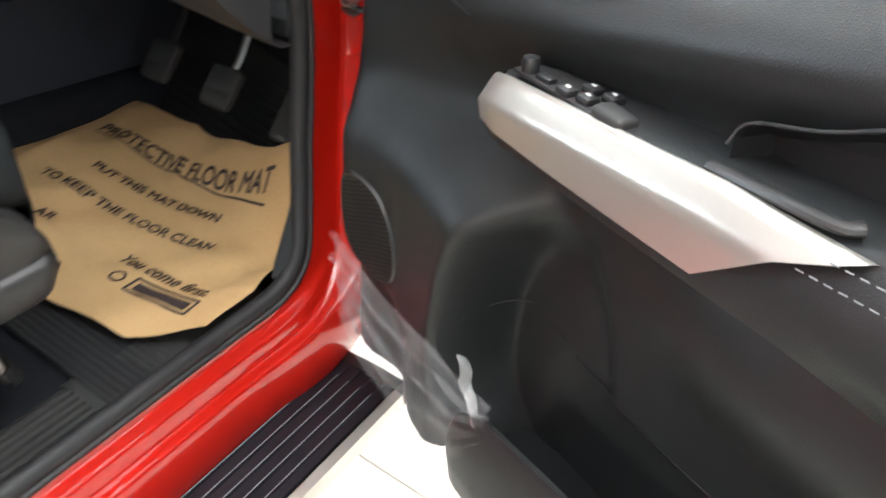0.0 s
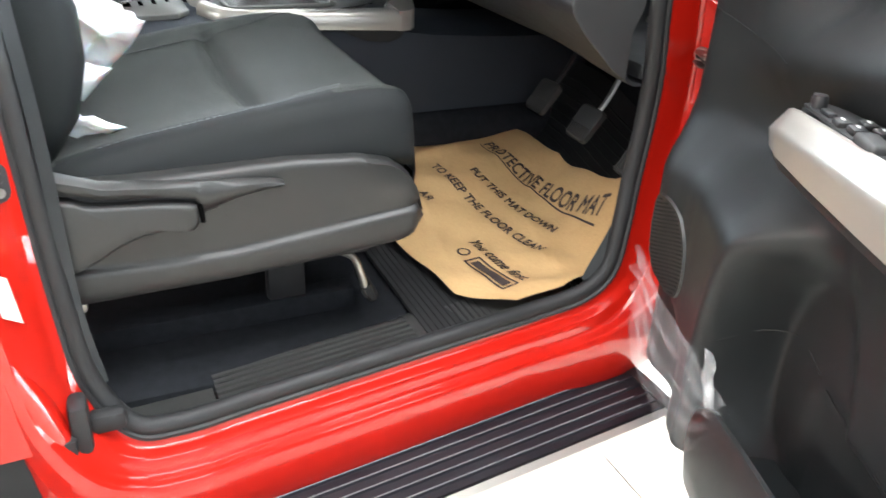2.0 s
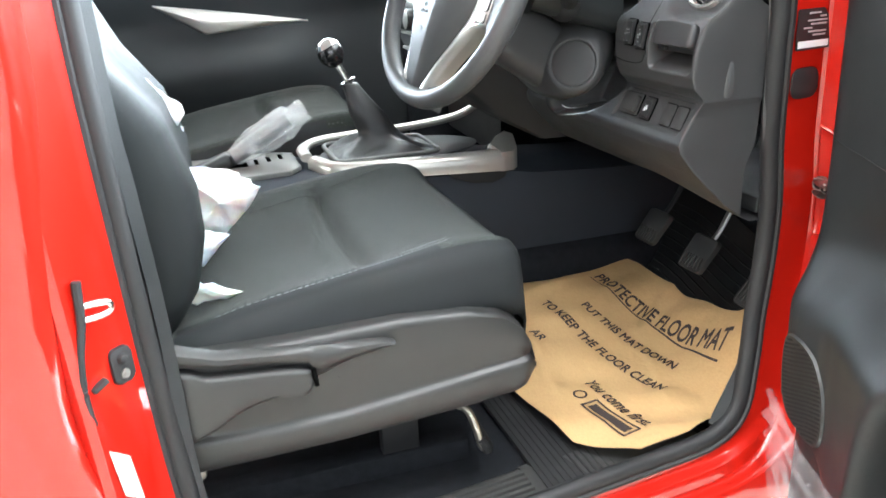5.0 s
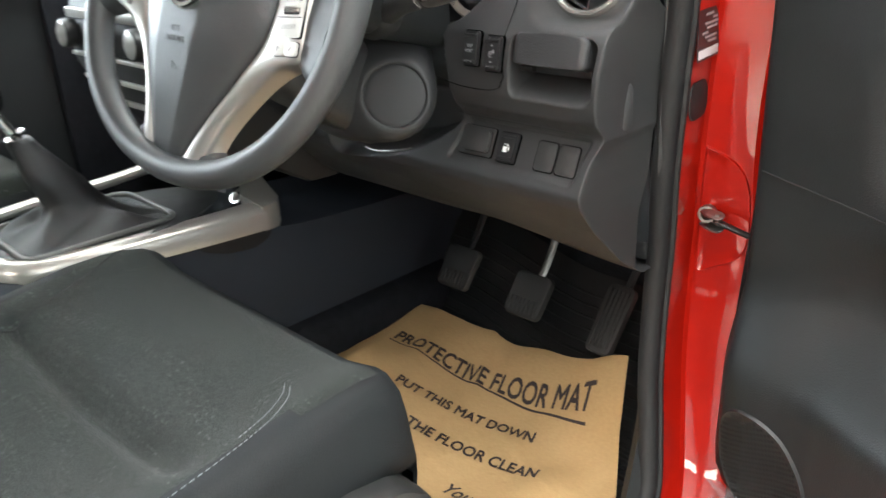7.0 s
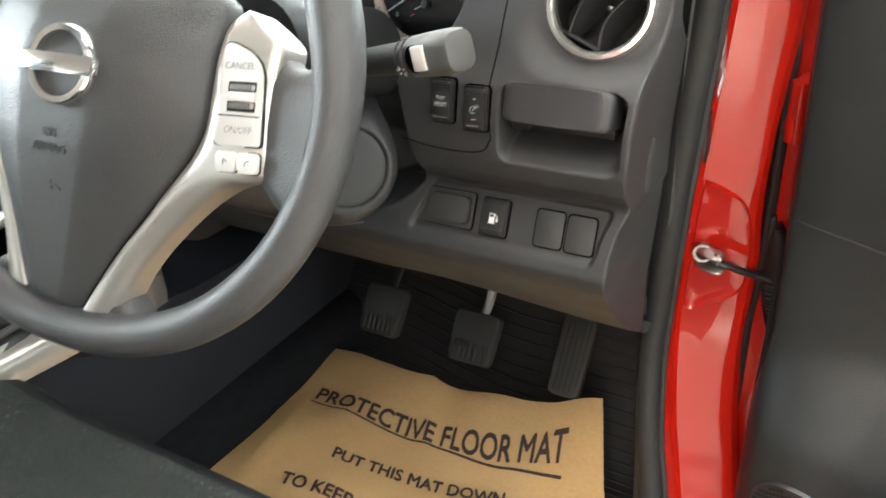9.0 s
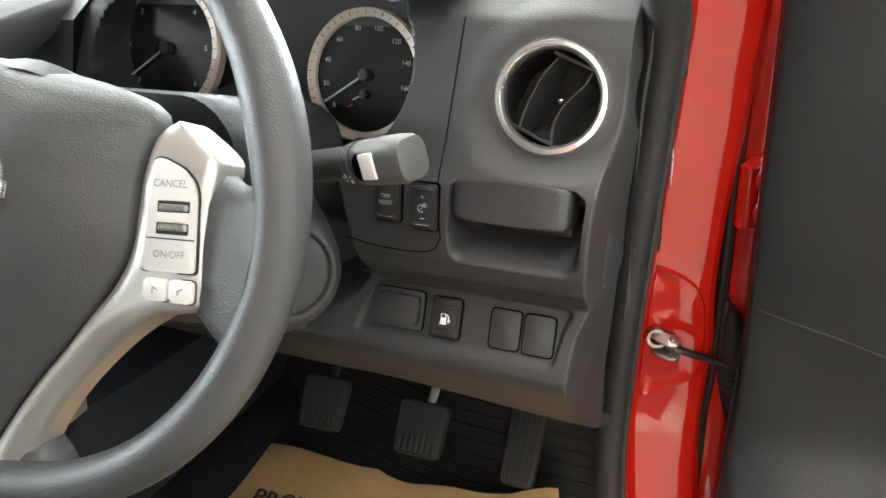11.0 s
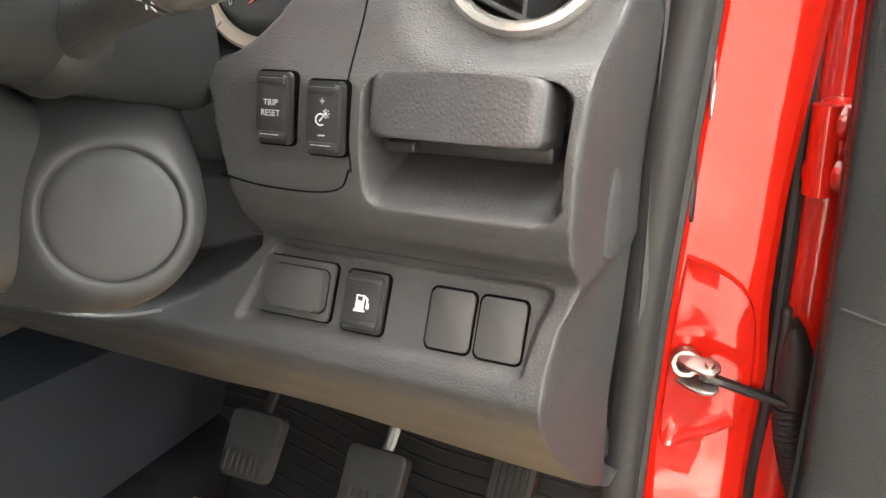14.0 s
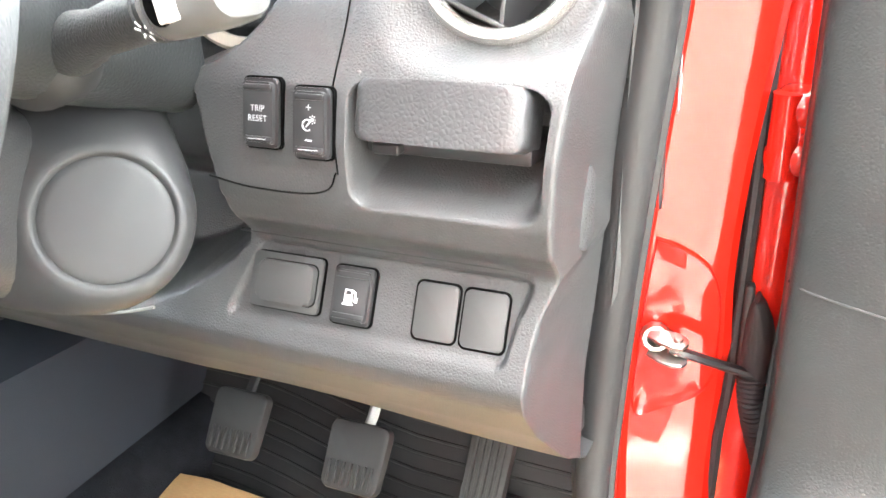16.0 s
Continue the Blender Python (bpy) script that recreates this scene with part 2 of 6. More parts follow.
def round_rect(w, h, r, n=5):
    out = []
    for cx, cy, a0 in ((w / 2 - r, h / 2 - r, 0), (-w / 2 + r, h / 2 - r, 90), (-w / 2 + r, -h / 2 + r, 180), (w / 2 - r, -h / 2 + r, 270)):
        out += [(cx + r * math.cos(radians(a0 + 90 * k / n)), cy + r * math.sin(radians(a0 + 90 * k / n))) for k in range(n + 1)]
    return out


def disc(r, n=40):
    return [(r * math.cos(2 * math.pi * k / n), r * math.sin(2 * math.pi * k / n)) for k in range(n)]


def lathe(profile, n=40, m=None):
    """Profile of (radius, height) turned about z."""
    bm = loft([[(r * math.cos(2 * math.pi * k / n), r * math.sin(2 * math.pi * k / n), h) for k in range(n)] for r, h in profile], cap=False)
    return move(bm, m) if m is not None else bm


def facing(origin, out, up=(0, 0, 1)):
    """A pose whose z looks along out, y roughly along up."""
    z = Vector(out).normalized()
    x = Vector(up).cross(z).normalized()
    y = z.cross(x)
    return Matrix.Translation(origin) @ Matrix((x, y, z)).transposed().to_4x4()


def words(text, size, m, depth=0.0, align="CENTER", shear=0.0):
    """Letters of the built-in font as a mesh, centred on m."""
    cu = bpy.data.curves.new("words", "FONT")
    cu.body, cu.size, cu.extrude, cu.align_x, cu.align_y, cu.shear = text, size, depth, align, "CENTER", shear
    cu.resolution_u = 3
    ob = bpy.data.objects.new("words", cu)
    me = ob.to_mesh()
    bm = bmesh.new()
    bm.from_mesh(me)
    ob.to_mesh_clear()
    bpy.data.objects.remove(ob)
    bpy.data.curves.remove(cu)
    return move(bm, m)


def smoothstep(a, b, x):
    t = min(1, max(0, (x - a) / (b - a)))
    return t * t * (3 - 2 * t)


def lerp_table(table, x):
    """Piecewise-linear look-up in rows (x, value)."""
    if x <= table[0][0]:
        return table[0][1]
    for (x0, v0), (x1, v1) in zip(table, table[1:]):
        if x <= x1:
            return v0 + (v1 - v0) * (x - x0) / (x1 - x0)
    return table[-1][1]


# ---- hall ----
# dark grey for unseen walls, to weaken bounce and reflections on the car
DIM_WALL = smooth_plastic("bounce_cut_wall", (0.24, 0.24, 0.24), 0.6)
GROUT = smooth_plastic("grey_grout", (0.42, 0.39, 0.34), 0.8)


def hall():
    n = 14
    part("floor", span_box((-7, -7, -0.1), (7, 7, -0.002), 0), GROUT)
    fl = tagged(bpy.data.objects["floor"], "glossy cream tiled floor of the showroom", "floor", kind="structure")
    tile = rbox(0.597, 0.597, 0.012, 0.0015, 1)
    me = bpy.data.meshes.new("tile")
    tile.to_mesh(me)
    tile.free()
    me.materials.append(FLOOR_TILE)
    for i in range(n):
        for j in range(n):
            t = new("tile", me)
            t.location = (-3.3 + 0.6 * i, -4.2 + 0.6 * j, -0.006)
            t.parent = fl
    rest = join(span_box((-7, -7, -0.012), (-3.6, 7, -0.001), 0), span_box((4.8, -7, -0.012), (7, 7, -0.001), 0),
                span_box((-3.6, -7, -0.012), (4.8, -4.5, -0.001), 0), span_box((-3.6, 3.9, -0.012), (4.8, 7, -0.001), 0))
    tagged(part("floor_rest", rest, FLOOR_TILE, fl), kind="stuff")
    tagged(part("ceiling", span_box((-7.1, -7.1, 4.1), (7.1, 7.1, 4.25), 0), CEILING_PAINT), "plain white showroom ceiling", "ceiling", kind="structure")
    tagged(part("wall_south", span_box((-7.1, -7.2, 0), (7.1, -7.0, 4.1), 0), DIM_WALL), "unseen wall, greyed to cut bounce light", "wall", kind="structure")
    for name, a, b, gap in (("wall_north", (-7.1, 7.0, 0), (7.1, 7.2, 4.1), 0), ("wall_east", (7.0, -7.0, 0), (7.2, 7.0, 4.1), 1), ("wall_west", (-7.2, -7.0, 0), (-7.0, 7.0, 4.1), 1)):
        w = join(span_box(a, (b[0], b[1], 0.5), 0), span_box((a[0], a[1], 3.9), b, 0),
                 span_box(a, (a[0] + 0.4, b[1], b[2]) if not gap else (b[0], a[1] + 0.4, b[2]), 0))
        # east wall takes the dark grey so the red paint reflects less
        tagged(part(name, w, DIM_WALL if name == "wall_east" else WALL_PAINT), "pale wall with a wide glazed front, darkened on the east to dim reflections", "wall", kind="structure")


hall()

# ---- car body: sill, pillars, seals ----
SKEW, RISE = -0.08, 0.05


def sill_point(x, y, z):
    """The sill runs a little inwards and upwards towards the front."""
    return Vector((x + SKEW * (y - 0.4), y, z + RISE * (y - 0.4)))


# rear edge of the front door opening, from the B-pillar's top down, along the sill and up the hinge pillar
REAR_EDGE = [(0.735, -0.150, 1.62), (0.745, -0.138, 1.35), (0.750, -0.133, 1.168), (0.750, -0.127, 1.03), (0.752, -0.118, 0.845), (0.756, -0.108, 0.690), (0.766, -0.092, 0.575), (0.786, -0.045, 0.498)]
SILL_EDGE = [tuple(sill_point(0.763, y, 0.508)) for y in (0.02, 0.12, 0.25, 0.38, 0.5, 0.58)]
FRONT_EDGE = [(0.752, 0.675, 0.536), (0.744, 0.730, 0.575), (0.727, 0.757, 0.650), (0.714, 0.772, 0.720), (0.707, 0.786, 0.810), (0.712, 0.784, 0.900), (0.722, 0.768, 1.0), (0.735, 0.756, 1.120), (0.744, 0.748, 1.200), (0.752, 0.722, 1.290), (0.735, 0.630, 1.40), (0.690, 0.420, 1.60)]
OPENING = smooth_path(REAR_EDGE + SILL_EDGE + FRONT_EDGE, 6)

# cross-sections as (away from the opening, outboard)
SEC_REAR = [(0.000, 0.000), (0.006, 0.006), (0.012, 0.012), (0.017, 0.021), (0.022, 0.030), (0.031, 0.043), (0.040, 0.055), (0.046, 0.063), (0.052, 0.070), (0.062, 0.073), (0.075, 0.060), (0.080, 0.020)]
SEC_SILL = [(0.000, 0.000), (0.008, 0.001), (0.0115, 0.0025), (0.0130, 0.0045), (0.0138, 0.0080), (0.0142, 0.0140), (0.0148, 0.0190), (0.0160, 0.0222), (0.0190, 0.0240), (0.0270, 0.0255), (0.0355, 0.0270), (0.0385, 0.0290), (0.0398, 0.0320), (0.0403, 0.0370), (0.0408, 0.0420), (0.0420, 0.0455), (0.0450, 0.0475), (0.0540, 0.0495), (0.0670, 0.0518), (0.0850, 0.0540), (0.1100, 0.0535), (0.1500, 0.0450), (0.2100, 0.0100)]
SEC_FRONT = [(0.000, 0.000), (0.020, -0.003), (0.040, -0.006), (0.058, -0.008), (0.064, -0.008), (0.068, -0.004), (0.072, 0.012), (0.076, 0.030), (0.080, 0.046), (0.084, 0.060), (0.090, 0.065), (0.120, 0.063)]


PILLAR = []


def halved(sec):
    """The same section with a point added in the middle of each span."""
    mid = [((p[0] + q[0]) / 2, (p[1] + q[1]) / 2) for p, q in zip(sec, sec[1:])]
    return [r for p, q in zip(sec, mid) for r in (p, q)] + [sec[-1]]


def pillar_y(x, z):
    """Depth of the hinge pillar's red face at a place across and up."""
    column = []
    for sec in PILLAR:
        for p, q in zip(sec[8:20], sec[9:21]):
            if p.x <= x <= q.x:
                r = p.lerp(q, (x - p.x) / (q.x - p.x))
                column.append((r.z, r.y))
                break
        else:
            r = sec[20] if x > sec[20].x else sec[8]
            column.append((r.z, r.y))
    return lerp_table(sorted(column), z)


def body_frame(car):
    n = len(OPENING)
    secs = []
    for i, p in enumerate(OPENING):
        d = OPENING[min(i + 1, n - 1)] - OPENING[max(i - 1, 0)]
        d = Vector((0, d.y, d.z)).normalized()
        away = Vector((0, d.z, -d.y))
        down = max(0.0, -away.z)
        w = down ** 1.5
        side = SEC_REAR
        if p.y > 0.3:
            trim = lerp_table([(0.81, 1.0), (0.90, 1.0), (0.95, 0.89), (1.0, 0.83), (1.06, 0.79), (1.7, 0.79)], p.z)
            side = [(q, x * trim if x > 0 else x) for q, x in SEC_FRONT]
        secs.append([p + away * ((1 - w) * a[0] + w * b[0]) + Vector(((1 - w) * a[1] + w * b[1], 0, 0)) for a, b in zip(halved(side), SEC_SILL)])
    PILLAR.extend(sec for sec in secs if sec[0].y > 0.6)
    part("door_frame", loft(secs, close=False, cap=False), PAINT, car, "glossy red painted sill and pillars", angle=24)
    # weather seal: a fat bulb and a thin outer lip
    inner = [p + Vector((-0.013, 0, 0)) for p in OPENING]
    shift = []
    for i, p in enumerate(inner):
        d = OPENING[min(i + 1, n - 1)] - OPENING[max(i - 1, 0)]
        d = Vector((0, d.y, d.z)).normalized()
        shift.append(p - Vector((0, d.z, -d.y)) * 0.010)
    part("door_seal", tube(shift, 0.0135, 10, up=(1, 0, 0)), RUBBER, car, "black rubber door seal")
    lip = [p + Vector((-0.001, 0, 0.0)) for p in OPENING]
    part("seal_lip", tube(lip, 0.0045, 6, up=(1, 0, 0)), RUBBER, car)


car = thing("pickup_body", "glossy red pickup body with the driver's door opening", "car")
body_frame(car)


def rear_side(car):
    """Rear door skin behind the opening, with its rounded leading edge."""
    edge = [(0.826, -0.166, 1.62), (0.830, -0.166, 1.35), (0.826, -0.165, 1.175), (0.826, -0.174, 1.07), (0.827, -0.181, 0.98), (0.829, -0.187, 0.90), (0.830, -0.186, 0.80), (0.828, -0.156, 0.675), (0.826, -0.128, 0.594), (0.824, -0.110, 0.535)]
    path = smooth_path(edge, 5)
    secs = []
    for p in path:
        bulge = 0.016 * math.sin(math.pi * min(1, max(0, (p.z - 0.5) / 0.8)))
        secs.append([p + Vector((-0.045, 0.004, 0)), p + Vector((-0.020, 0.001, 0)), p + Vector((-0.004, -0.003, 0)), p + Vector((0.002, -0.014, 0)), p + Vector((0.008 + bulge * 0.3, -0.05, 0)),
                     Vector((p.x + 0.014 + bulge * 0.7, -0.36, p.z)), Vector((p.x + 0.02 + bulge, -0.7, p.z)), Vector((p.x + 0.02 + bulge, -1.3, p.z))])
    part("rear_door", loft(secs, close=False, cap=False), PAINT, car, "red rear door skin", angle=70)
    part("rear_skirt", loft([[(0.80, -0.10, 0.54), (0.824, -0.108, 0.536), (0.83, -1.3, 0.536), (0.80, -1.3, 0.54)], [(0.80, -0.10, 0.40), (0.815, -0.108, 0.40), (0.82, -1.3, 0.40), (0.80, -1.3, 0.40)]]), MATT_BLACK, car)
    # rubber corner block where the seals meet
    part("corner_block", join(span_box((0.776, -0.112, 0.505), (0.818, -0.088, 0.578), 0.008), span_box((0.772, -0.095, 0.515), (0.798, -0.045, 0.545), 0.010)), RUBBER, car, "worn black rubber corner block")


rear_side(car)


def striker_set(car):
    seam = smooth_path([(0.812, -0.160, 0.975), (0.813, -0.163, 0.93), (0.818, -0.170, 0.89), (0.820, -0.172, 0.85), (0.818, -0.168, 0.80)], 6)
    part("striker_plate", tube(seam, 0.0042, 8, taper=lambda t: 1.25 - 0.5 * t), MATT_BLACK, car, "narrow black strip along the door gap")
    loop = smooth_path([(0.809, -0.166, 0.9455), (0.803, -0.146, 0.9460), (0.7985, -0.1345, 0.9430), (0.7985, -0.1345, 0.9345), (0.803, -0.146, 0.9310), (0.809, -0.166, 0.9310)], 5)
    part("door_striker", tube(loop, 0.0038, 10), CHROME, car, "bright steel door striker loop")
    part("lower_catch", rbox(0.010, 0.020, 0.006, 0.002, 2, pose(0.812, -0.158, 0.856, 20, 0, 35)), MATT_BLACK, car)
    m = facing((0.7795, -0.1385, 0.862), (0.76, 0.645, 0.06))
    part("courtesy_switch", plate(round_rect(0.027, 0.041, 0.007), 0.007, m, 0.002), MATT_BLACK, car, "black door-light switch with a steel screw")
    part("switch_button", lathe([(0, 0.0135), (0.0045, 0.0130), (0.0060, 0.0110), (0.0066, 0.006)], 20, m @ pose(0, 0.008, 0)), RUBBER, car)
    part("switch_screw", lathe([(0, 0.0100), (0.0024, 0.0100), (0.0028, 0.0088), (0.0054, 0.0088), (0.0058, 0.006)], 20, m @ pose(0, -0.0100, 0)), STEEL, car)
    poly = [(-0.014, 0.040), (0.008, 0.022), (0.016, -0.040), (-0.006, -0.022)]
    part("paint_sticker", plate(poly, 0.0012, facing((0.814, -0.150, 0.742), (0.80, 0.60, 0.0))), STICKER, car, "small cream paper sticker")


striker_set(car)


VENT_DARK = base("dark_recess", (0.008, 0.008, 0.008), 0.6)


PRESSED = [(0.7207, 1.0108), (0.7385, 1.0028), (0.7559, 0.9887), (0.7650, 0.9674), (0.7680, 0.9341), (0.7655, 0.8864), (0.7555, 0.8656), (0.7295, 0.8506), (0.7064, 0.8449), (0.7085, 0.9082), (0.7150, 0.9710)]


def hinge_pillar(car):
    """Fittings on the red hinge pillar: label, plug, pressed line, check strap, hinges."""
    out = Vector((0.985, 0.155, 0.02)).normalized()
    m = facing((0.7345, 0.791, 1.150), out) @ pose(0, 0, 0.001)
    lab = part("maker_label", plate(round_rect(0.064, 0.054, 0.003), 0.0008, m), BLACK_LABEL, car, "black printed data label with unreadable rows")
    bars = []
    for k, (w, x) in enumerate(((0.022, 0.0), (0.012, 0.016), (0.038, 0.006), (0.030, 0.008), (0.016, -0.012), (0.034, 0.006), (0.024, 0.010))):
        bars.append(rbox(w, 0.0022, 0.0004, 0, 1, m @ pose(x, 0.021 - 0.0048 * k, 0.0010)))
    part("print_rows", join(*bars), PALE_INK, lab)
    part("bar_strip", rbox(0.058, 0.009, 0.0004, 0, 1, m @ pose(0, -0.0195, 0.0010)), WHITE_INK, lab)
    plug = facing((0.7280, 0.790, 1.077), out) @ pose(0, 0, 0.0005)
    part("rubber_plug", plate(round_rect(0.052, 0.042, 0.014), 0.002, plug, 0.001), RUBBER, car)
    part("small_plug", plate(disc(0.010, 20), 0.003, facing((0.7400, 0.795, 1.222), out) @ pose(0, 0, 0.0005), 0.001), RUBBER, car)
    edge = [Vector((p.x, p.y)) for p in smooth_path([(*p, 0) for p in PRESSED + PRESSED[:1]], 5)[:-1]]
    mid = sum(edge, Vector((0, 0))) / len(edge)
    lift = Vector((0.24, -0.96, -0.14))
    rings = []
    for k, h in ((1.025, -0.004), (1.015, 0.0022), (1.0, 0.0032), (0.985, 0.0026), (0.965, 0.0010), (0.75, 0.0008), (0.55, 0.0008), (0.35, 0.0008), (0.02, 0.0008)):
        flat = [mid + (p - mid) * k for p in edge]
        rings.append([Vector((p.x, pillar_y(p.x, p.y), p.y)) + lift * h for p in flat])
    part("pressed_panel", loft(rings, cap=False), PAINT, car, "pressed panel in the red pillar", angle=50)
    # check strap: bolted eye, two link plates on a pin, black arm
    eye = facing((0.7222, 0.8470, 0.9235), (0.25, -0.95, 0.16))
    check = part("check_strap", lathe([(0.0066, 0.0010), (0.0066, 0.0085), (0.0074, 0.0095), (0.0104, 0.0095), (0.0114, 0.0080), (0.0116, 0.0)], 10, eye), STEEL, car, "zinc-plated door check bracket")
    part("bolt_recess", lathe([(0, 0.0016), (0.0067, 0.0016)], 20, eye), VENT_DARK, check)
    part("bolt_head", lathe([(0, 0.0062), (0.0022, 0.0062), (0.0034, 0.0055), (0.0036, 0.0016)], 16, eye), STEEL, check)
    link = [(0.000, -0.0045), (0.010, -0.0080), (0.022, -0.0085), (0.0285, -0.0060), (0.0310, 0.0), (0.0285, 0.0060), (0.022, 0.0085), (0.010, 0.0070), (0.000, 0.0045)]
    for z in (0.9265, 0.9105):
        part("link_plate", plate(link, 0.0022, pose(0.7195, 0.8370, z + 0.003, 16, 6, -8), 0.0006), STEEL, check)
    part("link_pin", lathe([(0, 0.0030), (0.0028, 0.0028), (0.0036, 0.0018), (0.0038, -0.0135), (0, -0.0140)], 16, pose(0.7420, 0.8340, 0.9290, 16, 6)), STEEL, check)
    arm = smooth_path([(0.736, 0.838, 0.9195), (0.748, 0.838, 0.917), (0.764, 0.843, 0.911), (0.782, 0.850, 0.904), (0.800, 0.855, 0.900), (0.835, 0.872, 0.896)], 6)
    part("check_arm", tube(arm, 0.0050, 8, flat=0.75), BLACK_PLASTIC, check)
    # grommet where the strap enters the door, ribbed cable boot below it
    part("grommet_blade", span_box((0.7835, 0.857, 0.896), (0.7905, 0.868, 0.972), 0.0032, 3), RUBBER, car)
    part("boot_cap", loft([[(0.797 + ox + a * rx, 0.861 + b * 0.012, z) for a, b in disc(1, 16)] for ox, rx, z in ((-0.004, 0.002, 0.962), (-0.003, 0.006, 0.957), (-0.001, 0.010, 0.944), (0.001, 0.013, 0.925), (0.001, 0.0135, 0.903), (0.0, 0.011, 0.893))]), RUBBER, car, "black rubber grommet on the cable")
    boot = smooth_path([(0.795, 0.858, 0.896), (0.798, 0.857, 0.872), (0.803, 0.858, 0.848), (0.810, 0.860, 0.820), (0.818, 0.864, 0.780)], 24)
    part("cable_boot", tube(boot, 0.0105, 14, taper=lambda t: 1.0 - 0.25 * t + 0.11 * math.sin(t * 140)), RUBBER, car, "black ribbed rubber cable boot")
    for z, s in ((1.09, 1.0), (0.60, 1.0)):
        h = join(rbox(0.036, 0.040, 0.026, 0.011, 4, pose(0.805, 0.864, z + 0.018)), rbox(0.040, 0.036, 0.025, 0.010, 4, pose(0.805, 0.862, z - 0.016)),
                 lathe([(0, 0.03), (0.010, 0.029), (0.0105, -0.03), (0, -0.031)], 16, pose(0.797, 0.852, z)))
        part("door_hinge", h, PAINT, car, "red painted door hinge")
    part("hinge_gap", span_box((0.735, 0.900, 0.30), (0.860, 0.95, 1.32), 0.004), MATT_BLACK, car)
    # black tube stands for the shade in the gap beside the pillar
    part("gap_shade_strip", tube([(0.7845, 0.872, 1.32), (0.7830, 0.872, 1.06), (0.7815, 0.874, 0.95), (0.7785, 0.876, 0.88), (0.774, 0.876, 0.82), (0.768, 0.874, 0.45)], 0.0048, 8), RUBBER, car)
    strip = [[(x, 0.890, z), (x, 0.877, z), (x + 0.002, 0.875, z), (x + 0.019, 0.873, z), (x + 0.022, 0.874, z), (0.820, 0.884, z), (0.820, 0.892, z)] for x, z in ((0.768, 0.45), (0.776, 0.82), (0.780, 0.88), (0.785, 0.95), (0.787, 1.06), (0.790, 1.32))]
    part("wing_edge", join(loft(strip), span_box((0.836, 0.90, 0.45), (0.90, 1.9, 1.10), 0.03)), PAINT, car)


hinge_pillar(car)


def cab_shell(car):
    roof = sheet(lambda u, v: Vector((-0.64 + 1.30 * u, -1.35 + 1.78 * v, 1.745 + 0.03 * math.sin(math.pi * u) - 0.05 * max(0, v - 0.8))), 10, 10, 0.03)
    part("roof_panel", roof, PAINT, car)
    part("headliner", sheet(lambda u, v: Vector((-0.63 + 1.26 * u, -1.33 + 1.72 * v, 1.70 + 0.03 * math.sin(math.pi * u))), 8, 8, 0.01), HEADLINER, car)
    part("cab_rear_wall", join(span_box((-0.70, -1.38, 0.45), (0.72, -1.34, 1.22), 0.01), span_box((-0.66, -1.38, 1.60), (0.66, -1.34, 1.74), 0.01), span_box((-0.68, -1.38, 1.22), (-0.60, -1.34, 1.62), 0.01), span_box((0.60, -1.38, 1.22), (0.68, -1.34, 1.62), 0.01)), HEADLINER, car)
    for s in (-1, 1):
        x0 = 0.02
        pil = smooth_path([(x0 + s * 0.725, 0.98, 1.18), (x0 + s * 0.70, 0.72, 1.42), (x0 + s * 0.665, 0.42, 1.66), (x0 + s * 0.64, 0.2, 1.735)], 5)
        part("screen_pillar", tube(pil, 0.035, 10), MATT_BLACK, car)
    part("windscreen", sheet(lambda u, v: Vector((-0.70 + 1.44 * u, 1.08 - 0.68 * v + 0.05 * math.sin(math.pi * u), 1.27 + 0.45 * v)), 10, 6), GLASS, car, "clear windscreen glass").visible_shadow = False
    part("bonnet", sheet(lambda u, v: Vector((-0.80 + 1.64 * u, 1.12 + 1.1 * v, 1.22 + 0.03 * math.sin(math.pi * u) - 0.10 * v * v)), 8, 6, 0.01), PAINT, car)
    part("bulkhead", join(span_box((-0.72, 1.10, 0.45), (0.73, 1.14, 1.24), 0.0), span_box((-0.72, 0.62, 0.42), (-0.705, 1.12, 1.2), 0)), CARPET, car)


cab_shell(car)


